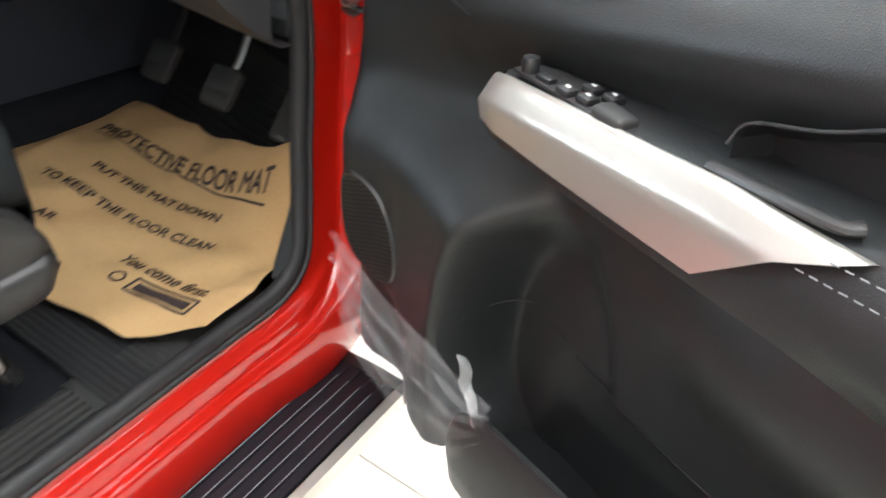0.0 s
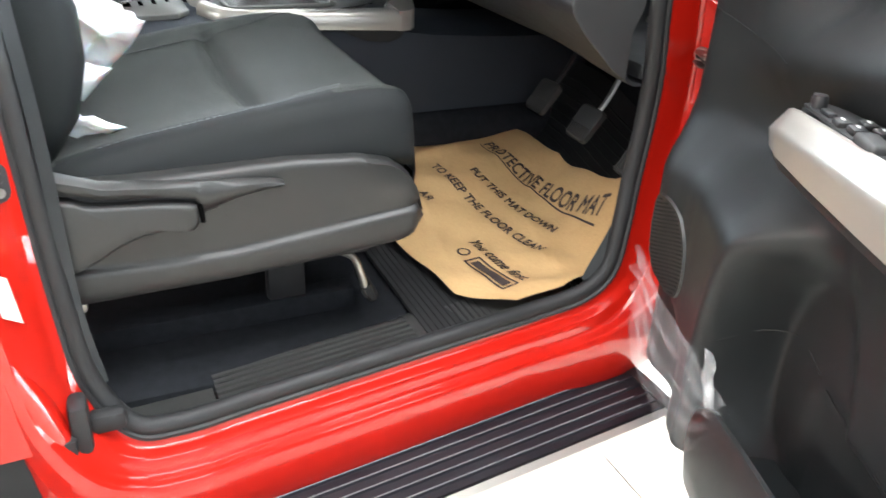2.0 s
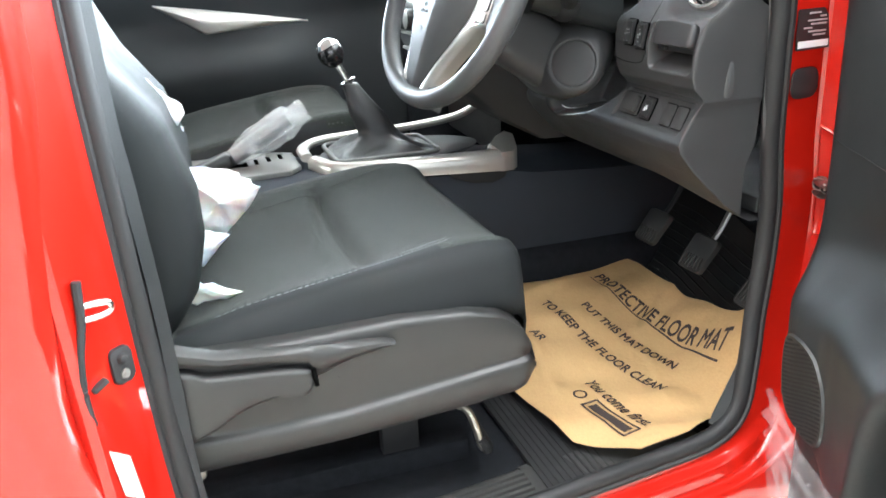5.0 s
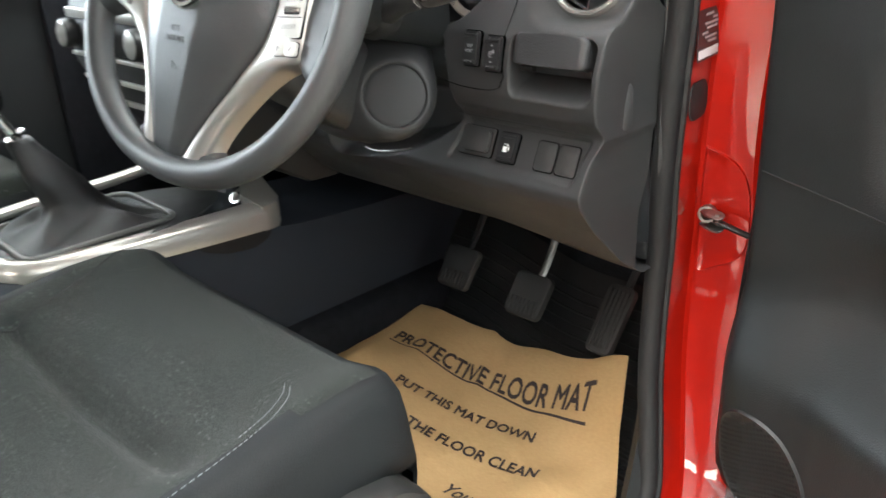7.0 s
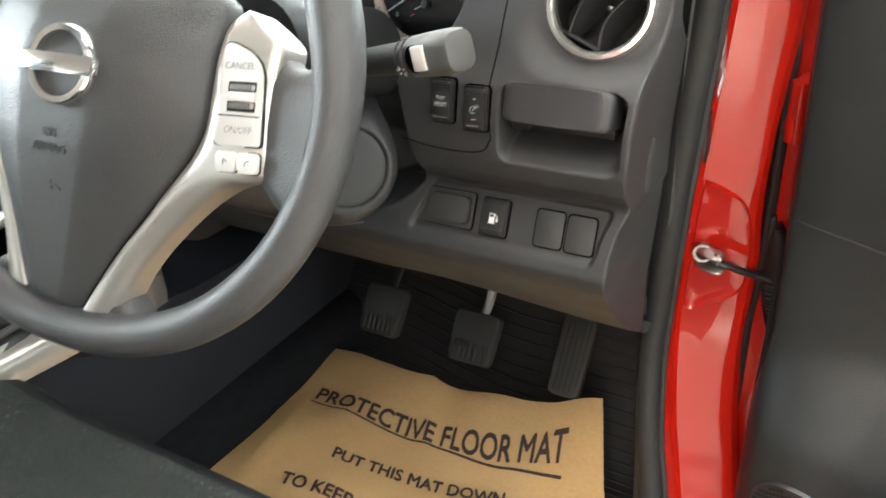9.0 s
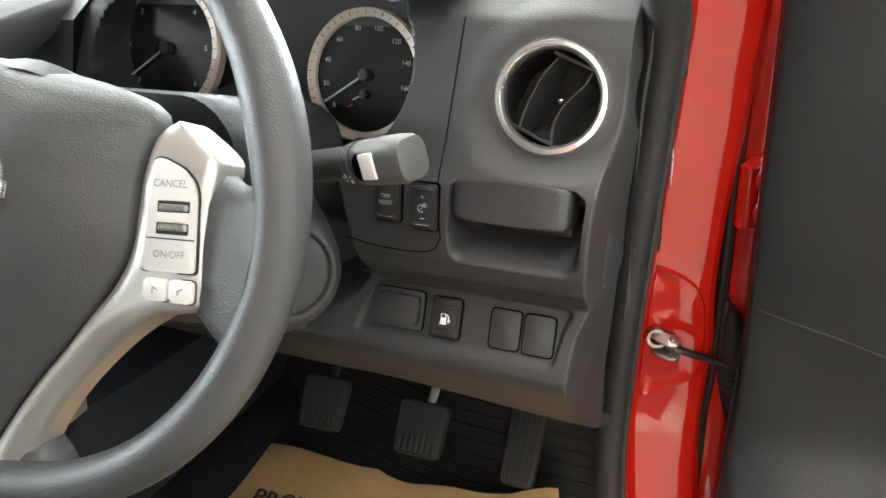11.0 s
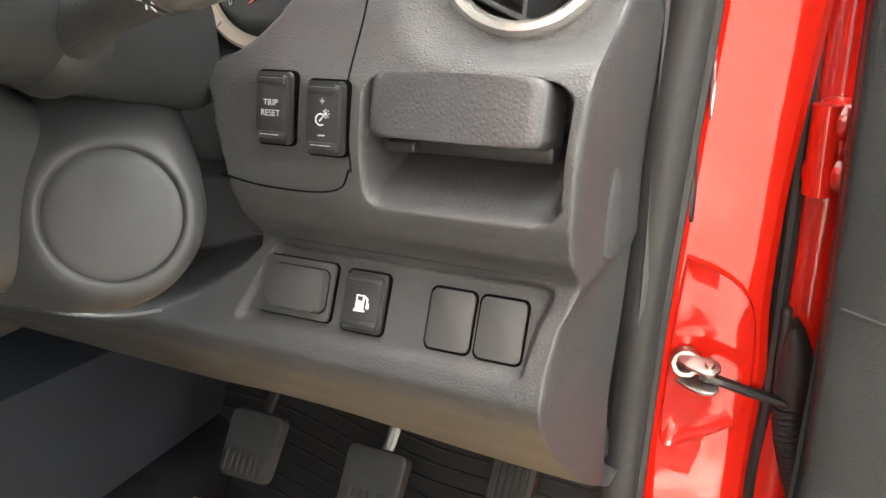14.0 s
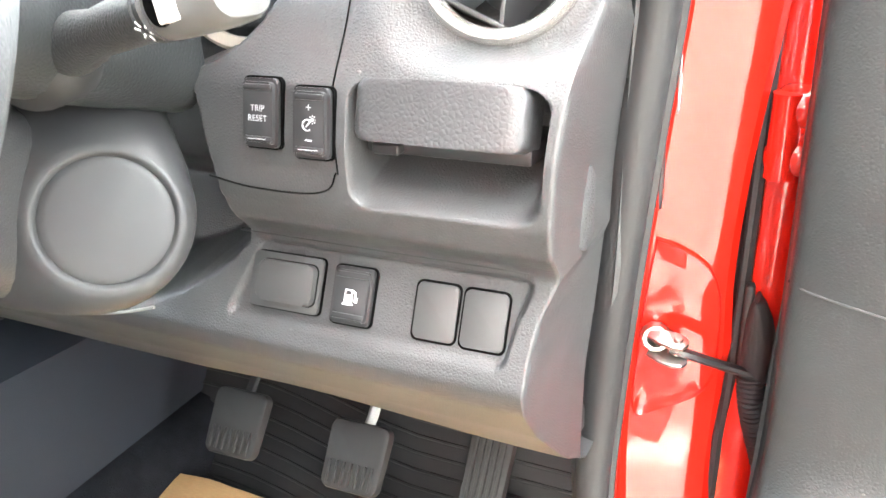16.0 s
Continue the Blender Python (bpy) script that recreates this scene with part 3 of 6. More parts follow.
def cabin_floor():
    fl = part("cabin_floor", join(span_box((-0.70, -1.36, 0.44), (0.715, 1.0, 0.498), 0.0), span_box((-0.17, -1.36, 0.49), (0.17, 1.0, 0.66), 0.05, 4),
                                  loft([[(-0.70, 0.90, 0.49), (0.70, 0.90, 0.49), (0.70, 1.13, 0.86), (-0.70, 1.13, 0.86)], [(-0.70, 0.95, 0.46), (0.70, 0.95, 0.46), (0.70, 1.16, 0.84), (-0.70, 1.16, 0.84)]])), CARPET)
    tagged(fl, "dark carpeted cabin floor with a raised tunnel", "floor", kind="structure")
    # scuff plate along the sill, ribbed
    s = thing("scuff_plate", "dark grey ribbed plastic scuff plate on the sill", "trim")
    prof = [(0.640, 0.480), (0.652, 0.507), (0.664, 0.512)]
    for k in range(5):
        x = 0.668 + 0.013 * k
        prof += [(x, 0.5115), (x + 0.0015, 0.5165), (x + 0.0075, 0.5165), (x + 0.009, 0.5115)]
    prof += [(0.738, 0.512), (0.744, 0.500)]
    secs = [[sill_point(x, y, z) for x, z in prof] for y in (0.075, 0.2, 0.3, 0.385)]
    part("ribbed_plate", loft(secs, close=False, cap=False), GREY_DARK, s)
    prof2 = [(0.620, 0.470), (0.640, 0.502), (0.660, 0.509), (0.735, 0.508), (0.746, 0.498)]
    part("plain_end", loft([[sill_point(x, y, z) for x, z in prof2] for y in (-0.09, 0.0, 0.072)], close=False, cap=False), GREY_DARK, s)
    part("front_end", loft([[sill_point(x, y, z) for x, z in prof2] for y in (0.388, 0.5, 0.6, 0.68)], close=False, cap=False), GREY_DARK, s)


GREY_DARK = grained("sill_trim_plastic", (0.036, 0.036, 0.035), 0.38, 500, 0.2)
cabin_floor()


def inner_trims():
    t = thing("pillar_trim", "dark grey plastic kick panel beside the pedals", "trim")
    path = [(0.732, 0.672, 0.560), (0.712, 0.735, 0.650), (0.704, 0.752, 0.730), (0.694, 0.774, 0.810), (0.690, 0.786, 0.844)]
    part("kick_panel", loft([[Vector(p) + Vector(q) for q in ((0.004, 0.016, -0.004), (-0.006, 0.004, 0.002), (-0.022, 0.022, 0.006), (-0.032, 0.20, 0.0))] for p in smooth_path(path, 5)], close=False, cap=False), DOOR_GRAIN, t)
    up = [(0.690, 0.788, 0.834), (0.698, 0.778, 0.915), (0.712, 0.748, 1.005), (0.717, 0.740, 1.120), (0.722, 0.730, 1.2), (0.732, 0.704, 1.290), (0.72, 0.61, 1.41)]
    part("pillar_cover", loft([[Vector(p) + Vector(q) for q in ((0.010, 0.006, -0.002), (0.0, -0.006, 0.004), (-0.012, 0.010, 0.004), (-0.020, 0.16, 0.0))] for p in smooth_path(up, 5)], close=False, cap=False), BLACK_GRAIN, t)
    b = thing("b_pillar_trim", "dark plastic B-pillar trim beside the seat", "trim")
    path = [(0.722, -0.110, 1.60), (0.732, -0.100, 1.166), (0.732, -0.092, 1.045), (0.733, -0.082, 0.888), (0.735, -0.076, 0.677), (0.742, -0.060, 0.560)]
    part("cover", loft([[Vector(p) + Vector(q) for q in ((0.012, -0.014, 0), (0.002, 0.0, 0), (-0.02, -0.004, 0), (-0.035, -0.03, 0), (-0.045, -0.25, 0))] for p in smooth_path(path, 5)], close=False, cap=False), DOOR_GRAIN, b)


inner_trims()


# paler grey for the thin line along each tread rib
STEP_LINE = base("pale_tread_line", (0.20, 0.20, 0.21), 0.5)


def side_step():
    s = thing("side_step", "black ribbed side step with a bright metal edge", "step")
    y0, y1 = -1.2, 0.745
    prof = [(0.802, 0.352), (0.802, 0.384)]
    for k in range(5):
        x = 0.815 + 0.022 * k
        prof += [(x, 0.385), (x + 0.0015, 0.3885), (x + 0.0045, 0.3885), (x + 0.006, 0.385)]
    prof += [(0.922, 0.385), (0.924, 0.352)]
    part("tread", loft([[sill_point(x, y, z) for x, z in prof] for y in (y0, 0, 0.4, y1)]), TREAD, s)
    for k in range(5):
        x = 0.818 + 0.022 * k
        part("tread_line", tube([sill_point(x, y, 0.3888) for y in (y0, 0.0, 0.4, y1 - 0.03)], 0.0009, 6), STEP_LINE, s)
    edge = [(0.924, 0.380), (0.930, 0.388), (0.944, 0.386), (0.948, 0.372), (0.940, 0.350), (0.926, 0.346)]
    part("edge_rail", loft([[sill_point(x, y, z) for x, z in edge] for y in (y0, 0.0, 0.4, y1)]), SILVER, s, "bright satin metal edge")
    part("end_cap", loft([[sill_point(x, y, z) for x, z in ((0.800, 0.350), (0.800, 0.386), (0.87, 0.390), (0.930, 0.389), (0.949, 0.372), (0.935, 0.345))] for y in (y1, y1 + 0.015, y1 + 0.022)]), BLACK_PLASTIC, s)
    for y in (-0.6, 0.2, 0.62):
        part("bracket", span_box((0.60, y - 0.02, 0.31), (0.86, y + 0.02, 0.352), 0.004), MATT_BLACK, s)


side_step()

# ---- dashboard ----
PROFILE = [(0.790, 0.900), (0.712, 0.902), (0.676, 0.925), (0.640, 0.962), (0.621, 0.988), (0.617, 1.002), (0.6215, 1.012), (0.6455, 1.060), (0.642, 1.066), (0.630, 1.078), (0.6245, 1.095), (0.6250, 1.130), (0.632, 1.158), (0.650, 1.185), (0.683, 1.245), (0.700, 1.275), (0.740, 1.298), (0.860, 1.310), (1.090, 1.275)]


def resample(points, step):
    out = [Vector((0, *points[0]))]
    for a, b in zip(points, points[1:]):
        a, b = Vector((0, *a)), Vector((0, *b))
        n = max(1, round((b - a).length / step))
        out += [a.lerp(b, (k + 1) / n) for k in range(n)]
    for _ in range(3):
        out = [out[0]] + [(out[i - 1] + 2 * out[i] + out[i + 1]) / 4 for i in range(1, len(out) - 1)] + [out[-1]]
    return out


CAVITY_EDGE = [(0.98, 0.540), (1.04, 0.530), (1.055, 0.512), (1.066, 0.506), (1.08, 0.501), (1.10, 0.498), (1.133, 0.492), (1.15, 0.487), (1.16, 0.479), (1.17, 0.462), (1.18, 0.438), (1.19, 0.405)]
CAVITY_FOOT = [(0.28, 0.978), (0.348, 0.990), (0.405, 1.002), (0.427, 1.010), (0.458, 1.023), (0.478, 1.034), (0.495, 1.046), (0.505, 1.057), (0.515, 1.10)]
END_FACE = [(0.90, 0.698), (0.99, 0.700), (1.06, 0.706), (1.12, 0.712), (1.20, 0.7225)]
END_EDGE = [(0.90, 0.696), (0.918, 0.694), (0.949, 0.693), (0.98, 0.694), (1.006, 0.6955), (1.019, 0.6955), (1.038, 0.698), (1.049, 0.7025), (1.060, 0.7065), (1.067, 0.7065), (1.097, 0.7075), (1.124, 0.7085), (1.161, 0.711), (1.196, 0.715), (1.25, 0.719)]
VENT = Vector((0.664, 0.676, 1.221))
VENT_OUT = Vector((0.12, -0.93, 0.34)).normalized()
OPENINGS = ((0.4735, 1.2335, 0.0700), (0.262, 1.240, 0.070))
GAUGES = ((0.474, 1.217, 0.062), (0.246, 1.232, 0.072))


def rect_dist(x, z, x0, x1, z0, z1, r):
    dx, dz = max(x0 + r - x, x - x1 + r, 0), max(z0 + r - z, z - z1 + r, 0)
    return math.hypot(dx, dz) - r


def dash_surface(x, q):
    """One point of the dashboard's skin: q is a point of the cross-section."""
    y, z = q.y, q.z
    low = smoothstep(1.0, 0.9, z)
    z -= low * 0.028 * smoothstep(0.45, 0.69, x)
    y += low * 0.030 * smoothstep(0.40, 0.70, x)
    # ends of the shelf: the lower switch row stands in a shallow tray
    if 1.006 < z < 1.064:
        lean = (z - 1.017) * (0.50 if x < 0.6 else 0.16)
        tray = rect_dist(x - lean, z, 0.4975, 0.6845, 1.0125, 1.0575, 0.007)
        y += 0.0050 * smoothstep(0.0018, -0.0028, tray)
    # column cavity
    if 0.965 < z < 1.195:
        foot = lerp_table(CAVITY_FOOT, x)
        y += 0.09 * smoothstep(0.007, -0.011, x - lerp_table(CAVITY_EDGE, z)) * smoothstep(foot - 0.004, foot + 0.014, z) * smoothstep(0.26, 0.31, x)
    # instrument openings
    if z > 1.12 and y < 0.76:
        for gx, gz, gr in OPENINGS:
            y += max(0, 0.735 - y) * smoothstep(0.002, -0.005, math.hypot(x - gx, z - gz) - gr)
        if 0.262 < x < 0.470 and 1.20 < z < 1.285:
            y = max(y, 0.735)
    # small storage recess, deep under its handle
    rec = rect_dist(x, z, 0.5965, 0.693, 1.098, 1.1605, 0.009)
    if rec < 0.004:
        y += 0.052 * smoothstep(0.003, -0.004, rec) * smoothstep(1.096, 1.128, z)
        y += 0.006 * smoothstep(0.003, -0.003, rec)
    # outer end: the front turns over a firm edge into the end cap
    edge = lerp_table(END_EDGE, z)
    f = max(0.0, (x - 0.700) / 0.019)
    if x > 0.676:
        x = 0.676 + (edge - 0.676) * min(1.0, (x - 0.676) / 0.024)
    x += (max(edge + 0.002, lerp_table(END_FACE, z)) - edge) * (0.35 * (1 - (1 - min(1, f)) ** 6) + 0.65 * min(1, f)) if f > 0 else 0
    far = 0.740 - 0.014 * smoothstep(1.0, 0.95, z)
    y += (far - y) * min(1, f) ** 1.15 if f > 0 and y < far else 0
    if z > 1.0 and y < 0.80:
        y += 0.010 * smoothstep(0.655, 0.71, x) * smoothstep(1.05, 1.2, z) * 0.4
    # flat surround and bore of the air vent
    dx, dz = x - VENT.x, z - VENT.z
    flat = VENT.y - (VENT_OUT.x * dx + VENT_OUT.z * dz) / VENT_OUT.y
    d = Vector((dx, flat - VENT.y, dz)).length
    if d < 0.078 and y < 0.80 and z > 1.165:
        y += (flat + 0.001 - y) * smoothstep(0.076, 0.050, d) * smoothstep(1.165, 1.180, z)
        y += 0.07 * smoothstep(0.0440, 0.0405, d)
    return Vector((x, y, z))


def dashboard():
    d = thing("dashboard", "black grained plastic dashboard around the steering wheel", "dashboard")
    prof = resample(PROFILE, 0.0020)
    prof = [p for a, b in zip(prof, prof[1:]) for p in ([a, a.lerp(b, 0.5)] if 1.085 < a.z < 1.172 else [a])] + [prof[-1]]
    xs = [0.172 + 0.003 * k for k in range(75)] + [0.3970 + 0.0018 * k for k in range(167)] + [0.6970 + 0.0011 * k for k in range(1, 21)]
    xs = [x for a, b in zip(xs, xs[1:]) for x in ([a, (a + b) / 2] if 0.585 < a < 0.697 else [a])] + [xs[-1]]
    part("driver_panel", loft([[dash_surface(x, q) for q in prof] for x in xs], close=False, cap=False), BLACK_GRAIN, d, "black leather-grained dash panel", angle=50)
    coarse = [Vector((0, *p)) for p in [(0.80, 0.93), (0.68, 0.94), (0.66, 1.0), (0.645, 1.06), (0.63, 1.09), (0.632, 1.14), (0.66, 1.2), (0.68, 1.26), (0.74, 1.298), (0.86, 1.31), (1.09, 1.275)]]
    part("passenger_panel", loft([[Vector((x, q.y + 0.06 * smoothstep(0.05, -0.66, x), q.z + 0.012 * math.sin(3 * x))) for q in coarse] for x in (-0.70, -0.6, -0.4, -0.2, -0.1, 0.0, 0.1, 0.172)], close=False, cap=False), BLACK_GRAIN, d)
    part("glove_box", loft([[(x, 0.69 + 0.04 * smoothstep(0.05, -0.66, x), z) for z in (0.78, 0.84, 0.9, 0.95)] for x in (-0.66, -0.4, -0.17)], close=False, cap=False), BLACK_GRAIN, d)
    part("under_panel", span_box((-0.70, 0.76, 0.88), (0.69, 1.10, 0.905), 0.004), MATT_BLACK, d)
    # end cap screw cover
    spot = dash_surface(0.7100, min(prof, key=lambda q: abs(q.z - 1.088)))
    part("clip_cover", plate(round_rect(0.013, 0.050, 0.0064), 0.0022, facing(spot + Vector((-0.0006, 0.0004, 0)), (0.93, -0.37, 0)), 0.001), BLACK_GRAIN, d)
    # thin black rod draws the soft shadow along the ledge
    part("ledge_shade", tube([(0.500, 0.6445, 1.0625), (0.6, 0.6445, 1.0625), (0.690, 0.6445, 1.0625)], 0.0009, 6), MATT_BLACK, d)
    part("panel_gap", tube(smooth_path([(0.499, 0.6245, 1.104), (0.53, 0.6222, 1.101), (0.565, 0.6222, 1.101), (0.582, 0.6226, 1.105), (0.588, 0.6226, 1.115)], 6), 0.0005, 6), GAP, d)
    seam = [dash_surface(0.5845 + 0.0035 * smoothstep(1.17, 1.11, q.z), q) + Vector((0, -0.0001, 0)) for q in prof if 1.113 < q.z < 1.275]
    part("panel_gap", tube(seam, 0.0005, 6, up=(1, 0, 0)), GAP, d)
    # storage handle
    hm = facing((0.6452, 0.636, 1.1475), (0, -1, 0.30))
    h = loft([[hm @ Vector((x * k, y, z)) for x, y in round_rect(0.0955, 0.0325, 0.006, 4)] for k, z in ((1.0, -0.02), (1.0, 0.0), (0.985, 0.004), (0.95, 0.0062), (0.80, 0.0075), (0.3, 0.008))])
    part("storage_handle", h, HANDLE_GRAIN, d, "coarse-grained black storage lid handle", angle=60)
    part("storage_catch", rbox(0.016, 0.01, 0.006, 0.001, 1, pose(0.612, 0.640, 1.1265)), BLACK_PLASTIC, d)
    # dark bar put in where shade falls under the storage lid
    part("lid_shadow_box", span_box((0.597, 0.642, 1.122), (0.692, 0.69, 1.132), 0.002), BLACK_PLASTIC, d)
    switches(d)
    air_vent(d)
    centre_stack(d)


HANDLE_GRAIN = grained("coarse_grain_plastic", (0.040, 0.040, 0.042), 0.40, 350, 0.26)


def rocker(d, x, z, y, w, h, out, label="", lift=0.0036):
    m = facing((x, y, z), out)
    part("switch_gap", plate(round_rect(w + 0.0020, h + 0.0020, 0.004), lift, m @ pose(0, 0, -0.002)), GAP, d)
    b = part("rocker_switch", plate(round_rect(w, h, 0.003), 0.006, m @ pose(0, 0, -0.002), 0.0012), BLACK_PLASTIC, d, label)
    part("switch_cap", join(plate(round_rect(w - 0.004, h - 0.004, 0.002), 0.0035, m @ pose(0, 0, 0.003), 0.0012), rbox(w - 0.005, 0.0035, 0.003, 0.001, 2, m @ pose(0, h / 2 - 0.0048, 0.0058)), rbox(w - 0.005, 0.0035, 0.003, 0.001, 2, m @ pose(0, -h / 2 + 0.0048, 0.0058))), SWITCH, b)
    return b, m


SWITCH = smooth_plastic("switch_plastic", (0.020, 0.020, 0.021), 0.40)
BLANK = smooth_plastic("blank_cover_plastic", (0.034, 0.034, 0.034), 0.55)


def switches(d):
    up = (0.02, -1, 0.20)
    b, m = rocker(d, 0.5428, 1.1438, 0.6272, 0.0228, 0.0375, up, label="black trip reset button")
    t = m @ pose(0, 0, 0.0068)
    part("lettering", join(words("TRIP", 0.0047, t @ pose(0, 0.0026, 0)), words("RESET", 0.0047, t @ pose(0, -0.0028, 0)), rbox(0.012, 0.0003, 0.0003, 0, 1, m @ pose(0, -0.0138, 0.0075))), PALE_INK, b)
    b, m = rocker(d, 0.5755, 1.1405, 0.6268, 0.0228, 0.0375, up, label="black instrument dimmer rocker")
    t = m @ pose(0, 0, 0.0068)
    gauge = [rbox(0.0007, 0.0020, 0.0003, 0, 1, t @ pose(-0.0008 + 0.0028 * math.cos(radians(a)), -0.0008 + 0.0028 * math.sin(radians(a)), 0, 0, 0, a)) for a in range(60, 330, 45)]
    sun = [rbox(0.0004, 0.0009, 0.0003, 0, 1, t @ pose(0.0024 + 0.0019 * math.cos(radians(a)), 0.0022 + 0.0019 * math.sin(radians(a)), 0, 0, 0, a - 90)) for a in range(0, 360, 45)]
    part("lettering", join(words("+", 0.0064, t @ pose(0, 0.0082, 0)), rbox(0.004, 0.0007, 0.0003, 0, 1, t @ pose(0, -0.0088, 0)), *gauge, *sun, rbox(0.0006, 0.003, 0.0003, 0, 1, t @ pose(-0.0006, -0.0006, 0, 0, 0, -40)),
                           plate(disc(0.0009, 12), 0.0003, t @ pose(0.0024, 0.0022, 0)), rbox(0.012, 0.0003, 0.0003, 0, 1, m @ pose(0, -0.0138, 0.0075))), PALE_INK, b)
    low = (0.02, -1, 0.49)
    ym = 0.6388
    m = facing((0.5365, ym - 0.001, 1.0345), low)
    part("switch_gap", plate(round_rect(0.0515, 0.0355, 0.004), 0.0046, m @ pose(0, 0, -0.002)), GAP, d)
    w = part("push_switch", plate(round_rect(0.050, 0.034, 0.003), 0.0062, m @ pose(0, 0, -0.002), 0.001), BLANK, d, "wide blank push switch")
    part("cap_gap", plate(round_rect(0.0411, 0.0261, 0.005), 0.0066, m @ pose(0.002, 0, -0.002)), GAP, w)
    part("switch_cap", plate(round_rect(0.040, 0.025, 0.005), 0.0085, m @ pose(0.002, 0, 0.001), 0.0018, 3), BLANK, w)
    b, m = rocker(d, 0.5835, 1.0335, ym - 0.0014, 0.0265, 0.034, low, label="black fuel flap release rocker", lift=0.0042)
    t = m @ pose(0, 0, 0.0068)
    part("fuel_symbol", join(rbox(0.0052, 0.0080, 0.0003, 0, 1, t @ pose(-0.0008, -0.0003, 0)), rbox(0.0070, 0.0011, 0.0003, 0, 1, t @ pose(-0.0008, -0.0050, 0)), rbox(0.0008, 0.0058, 0.0003, 0, 1, t @ pose(0.0037, -0.0006, 0)),
                             rbox(0.0024, 0.0008, 0.0003, 0, 1, t @ pose(0.0026, 0.0026, 0, 0, 0, -35)), rbox(0.0008, 0.0030, 0.0003, 0, 1, t @ pose(0.0047, -0.0020, 0))), WHITE_INK, b)
    part("symbol_window", rbox(0.0034, 0.0026, 0.0003, 0, 1, t @ pose(-0.0008, 0.0018, 0.0003)), SWITCH, b)
    for x in (0.6385, 0.6680):
        m = facing((x - 0.0015, ym, 1.0320), low)
        part("blank_cover", plate(round_rect(0.0256, 0.0324, 0.0035), 0.0050, m @ pose(0, 0, -0.0012, 0, 0, 0), 0.0006), BLANK, d, "flat blank switch cover")
        part("cover_gap", plate(round_rect(0.0284, 0.0352, 0.0044), 0.0040, m @ pose(0, 0, -0.0014)), GAP, d)


VENT_RING = base("bright_satin_ring", (0.60, 0.58, 0.55), 0.24, 0.9)
VENT_BLACK = base("vent_black", (0.006, 0.006, 0.006), 0.7)


def air_vent(d):
    m = facing(VENT, VENT_OUT)
    v = part("air_vent", lathe([(0.0365, -0.040), (0.0365, 0.000), (0.0372, 0.0030), (0.0395, 0.0055), (0.0428, 0.0050), (0.0448, 0.0020), (0.0458, -0.0005), (0.0460, -0.008)], 56, m), VENT_RING, d, "round air vent with a satin silver ring")
    part("vent_cup", lathe([(0.0, -0.055), (0.033, -0.052), (0.0362, -0.004)], 40, m), VENT_BLACK, v)
    leaves = ([(-0.0245, -0.0225), (-0.021, -0.010), (-0.016, 0.003), (-0.008, 0.018), (0.0045, 0.0330)],
              [(0.001, -0.0340), (0.002, -0.020), (0.007, -0.008), (0.0165, 0.003), (0.0245, 0.011), (0.029, 0.020)])
    for leaf in leaves:
        run = smooth_path([(x, y, 0) for x, y in leaf], 5)
        secs = []
        for i, p in enumerate(run):
            t = i / (len(run) - 1)
            deep = 0.013 + 0.011 * math.sin(math.pi * t)
            front, back = p + Vector((0, 0, -0.004)), p + Vector((0.010 * math.sin(math.pi * t) + 0.004, -0.003, -0.004 - deep))
            side = Vector((0.0011, 0.0004, 0))
            secs.append([m @ (front - side), m @ (front + side), m @ (back + side), m @ (back - side)])
        part("vent_blade", loft(secs), SWITCH, v, "curved black air blade")
    for p, q in (((-0.001, 0.0350), (0.033, 0.0200)), ((-0.031, -0.0205), (0.004, -0.0365))):
        mid, ang = ((p[0] + q[0]) / 2, (p[1] + q[1]) / 2), math.degrees(math.atan2(q[1] - p[1], q[0] - p[0]))
        part("barrel_end", rbox(0.037, 0.003, 0.022, 0.001, 1, m @ pose(mid[0], mid[1], -0.012, 0, 0, ang)), BLACK_PLASTIC, v)
    part("blade_pin", lathe([(0, 0.003), (0.002, 0.002), (0.0022, -0.01)], 12, m @ pose(0.004, -0.001, -0.018)), STEEL, v)


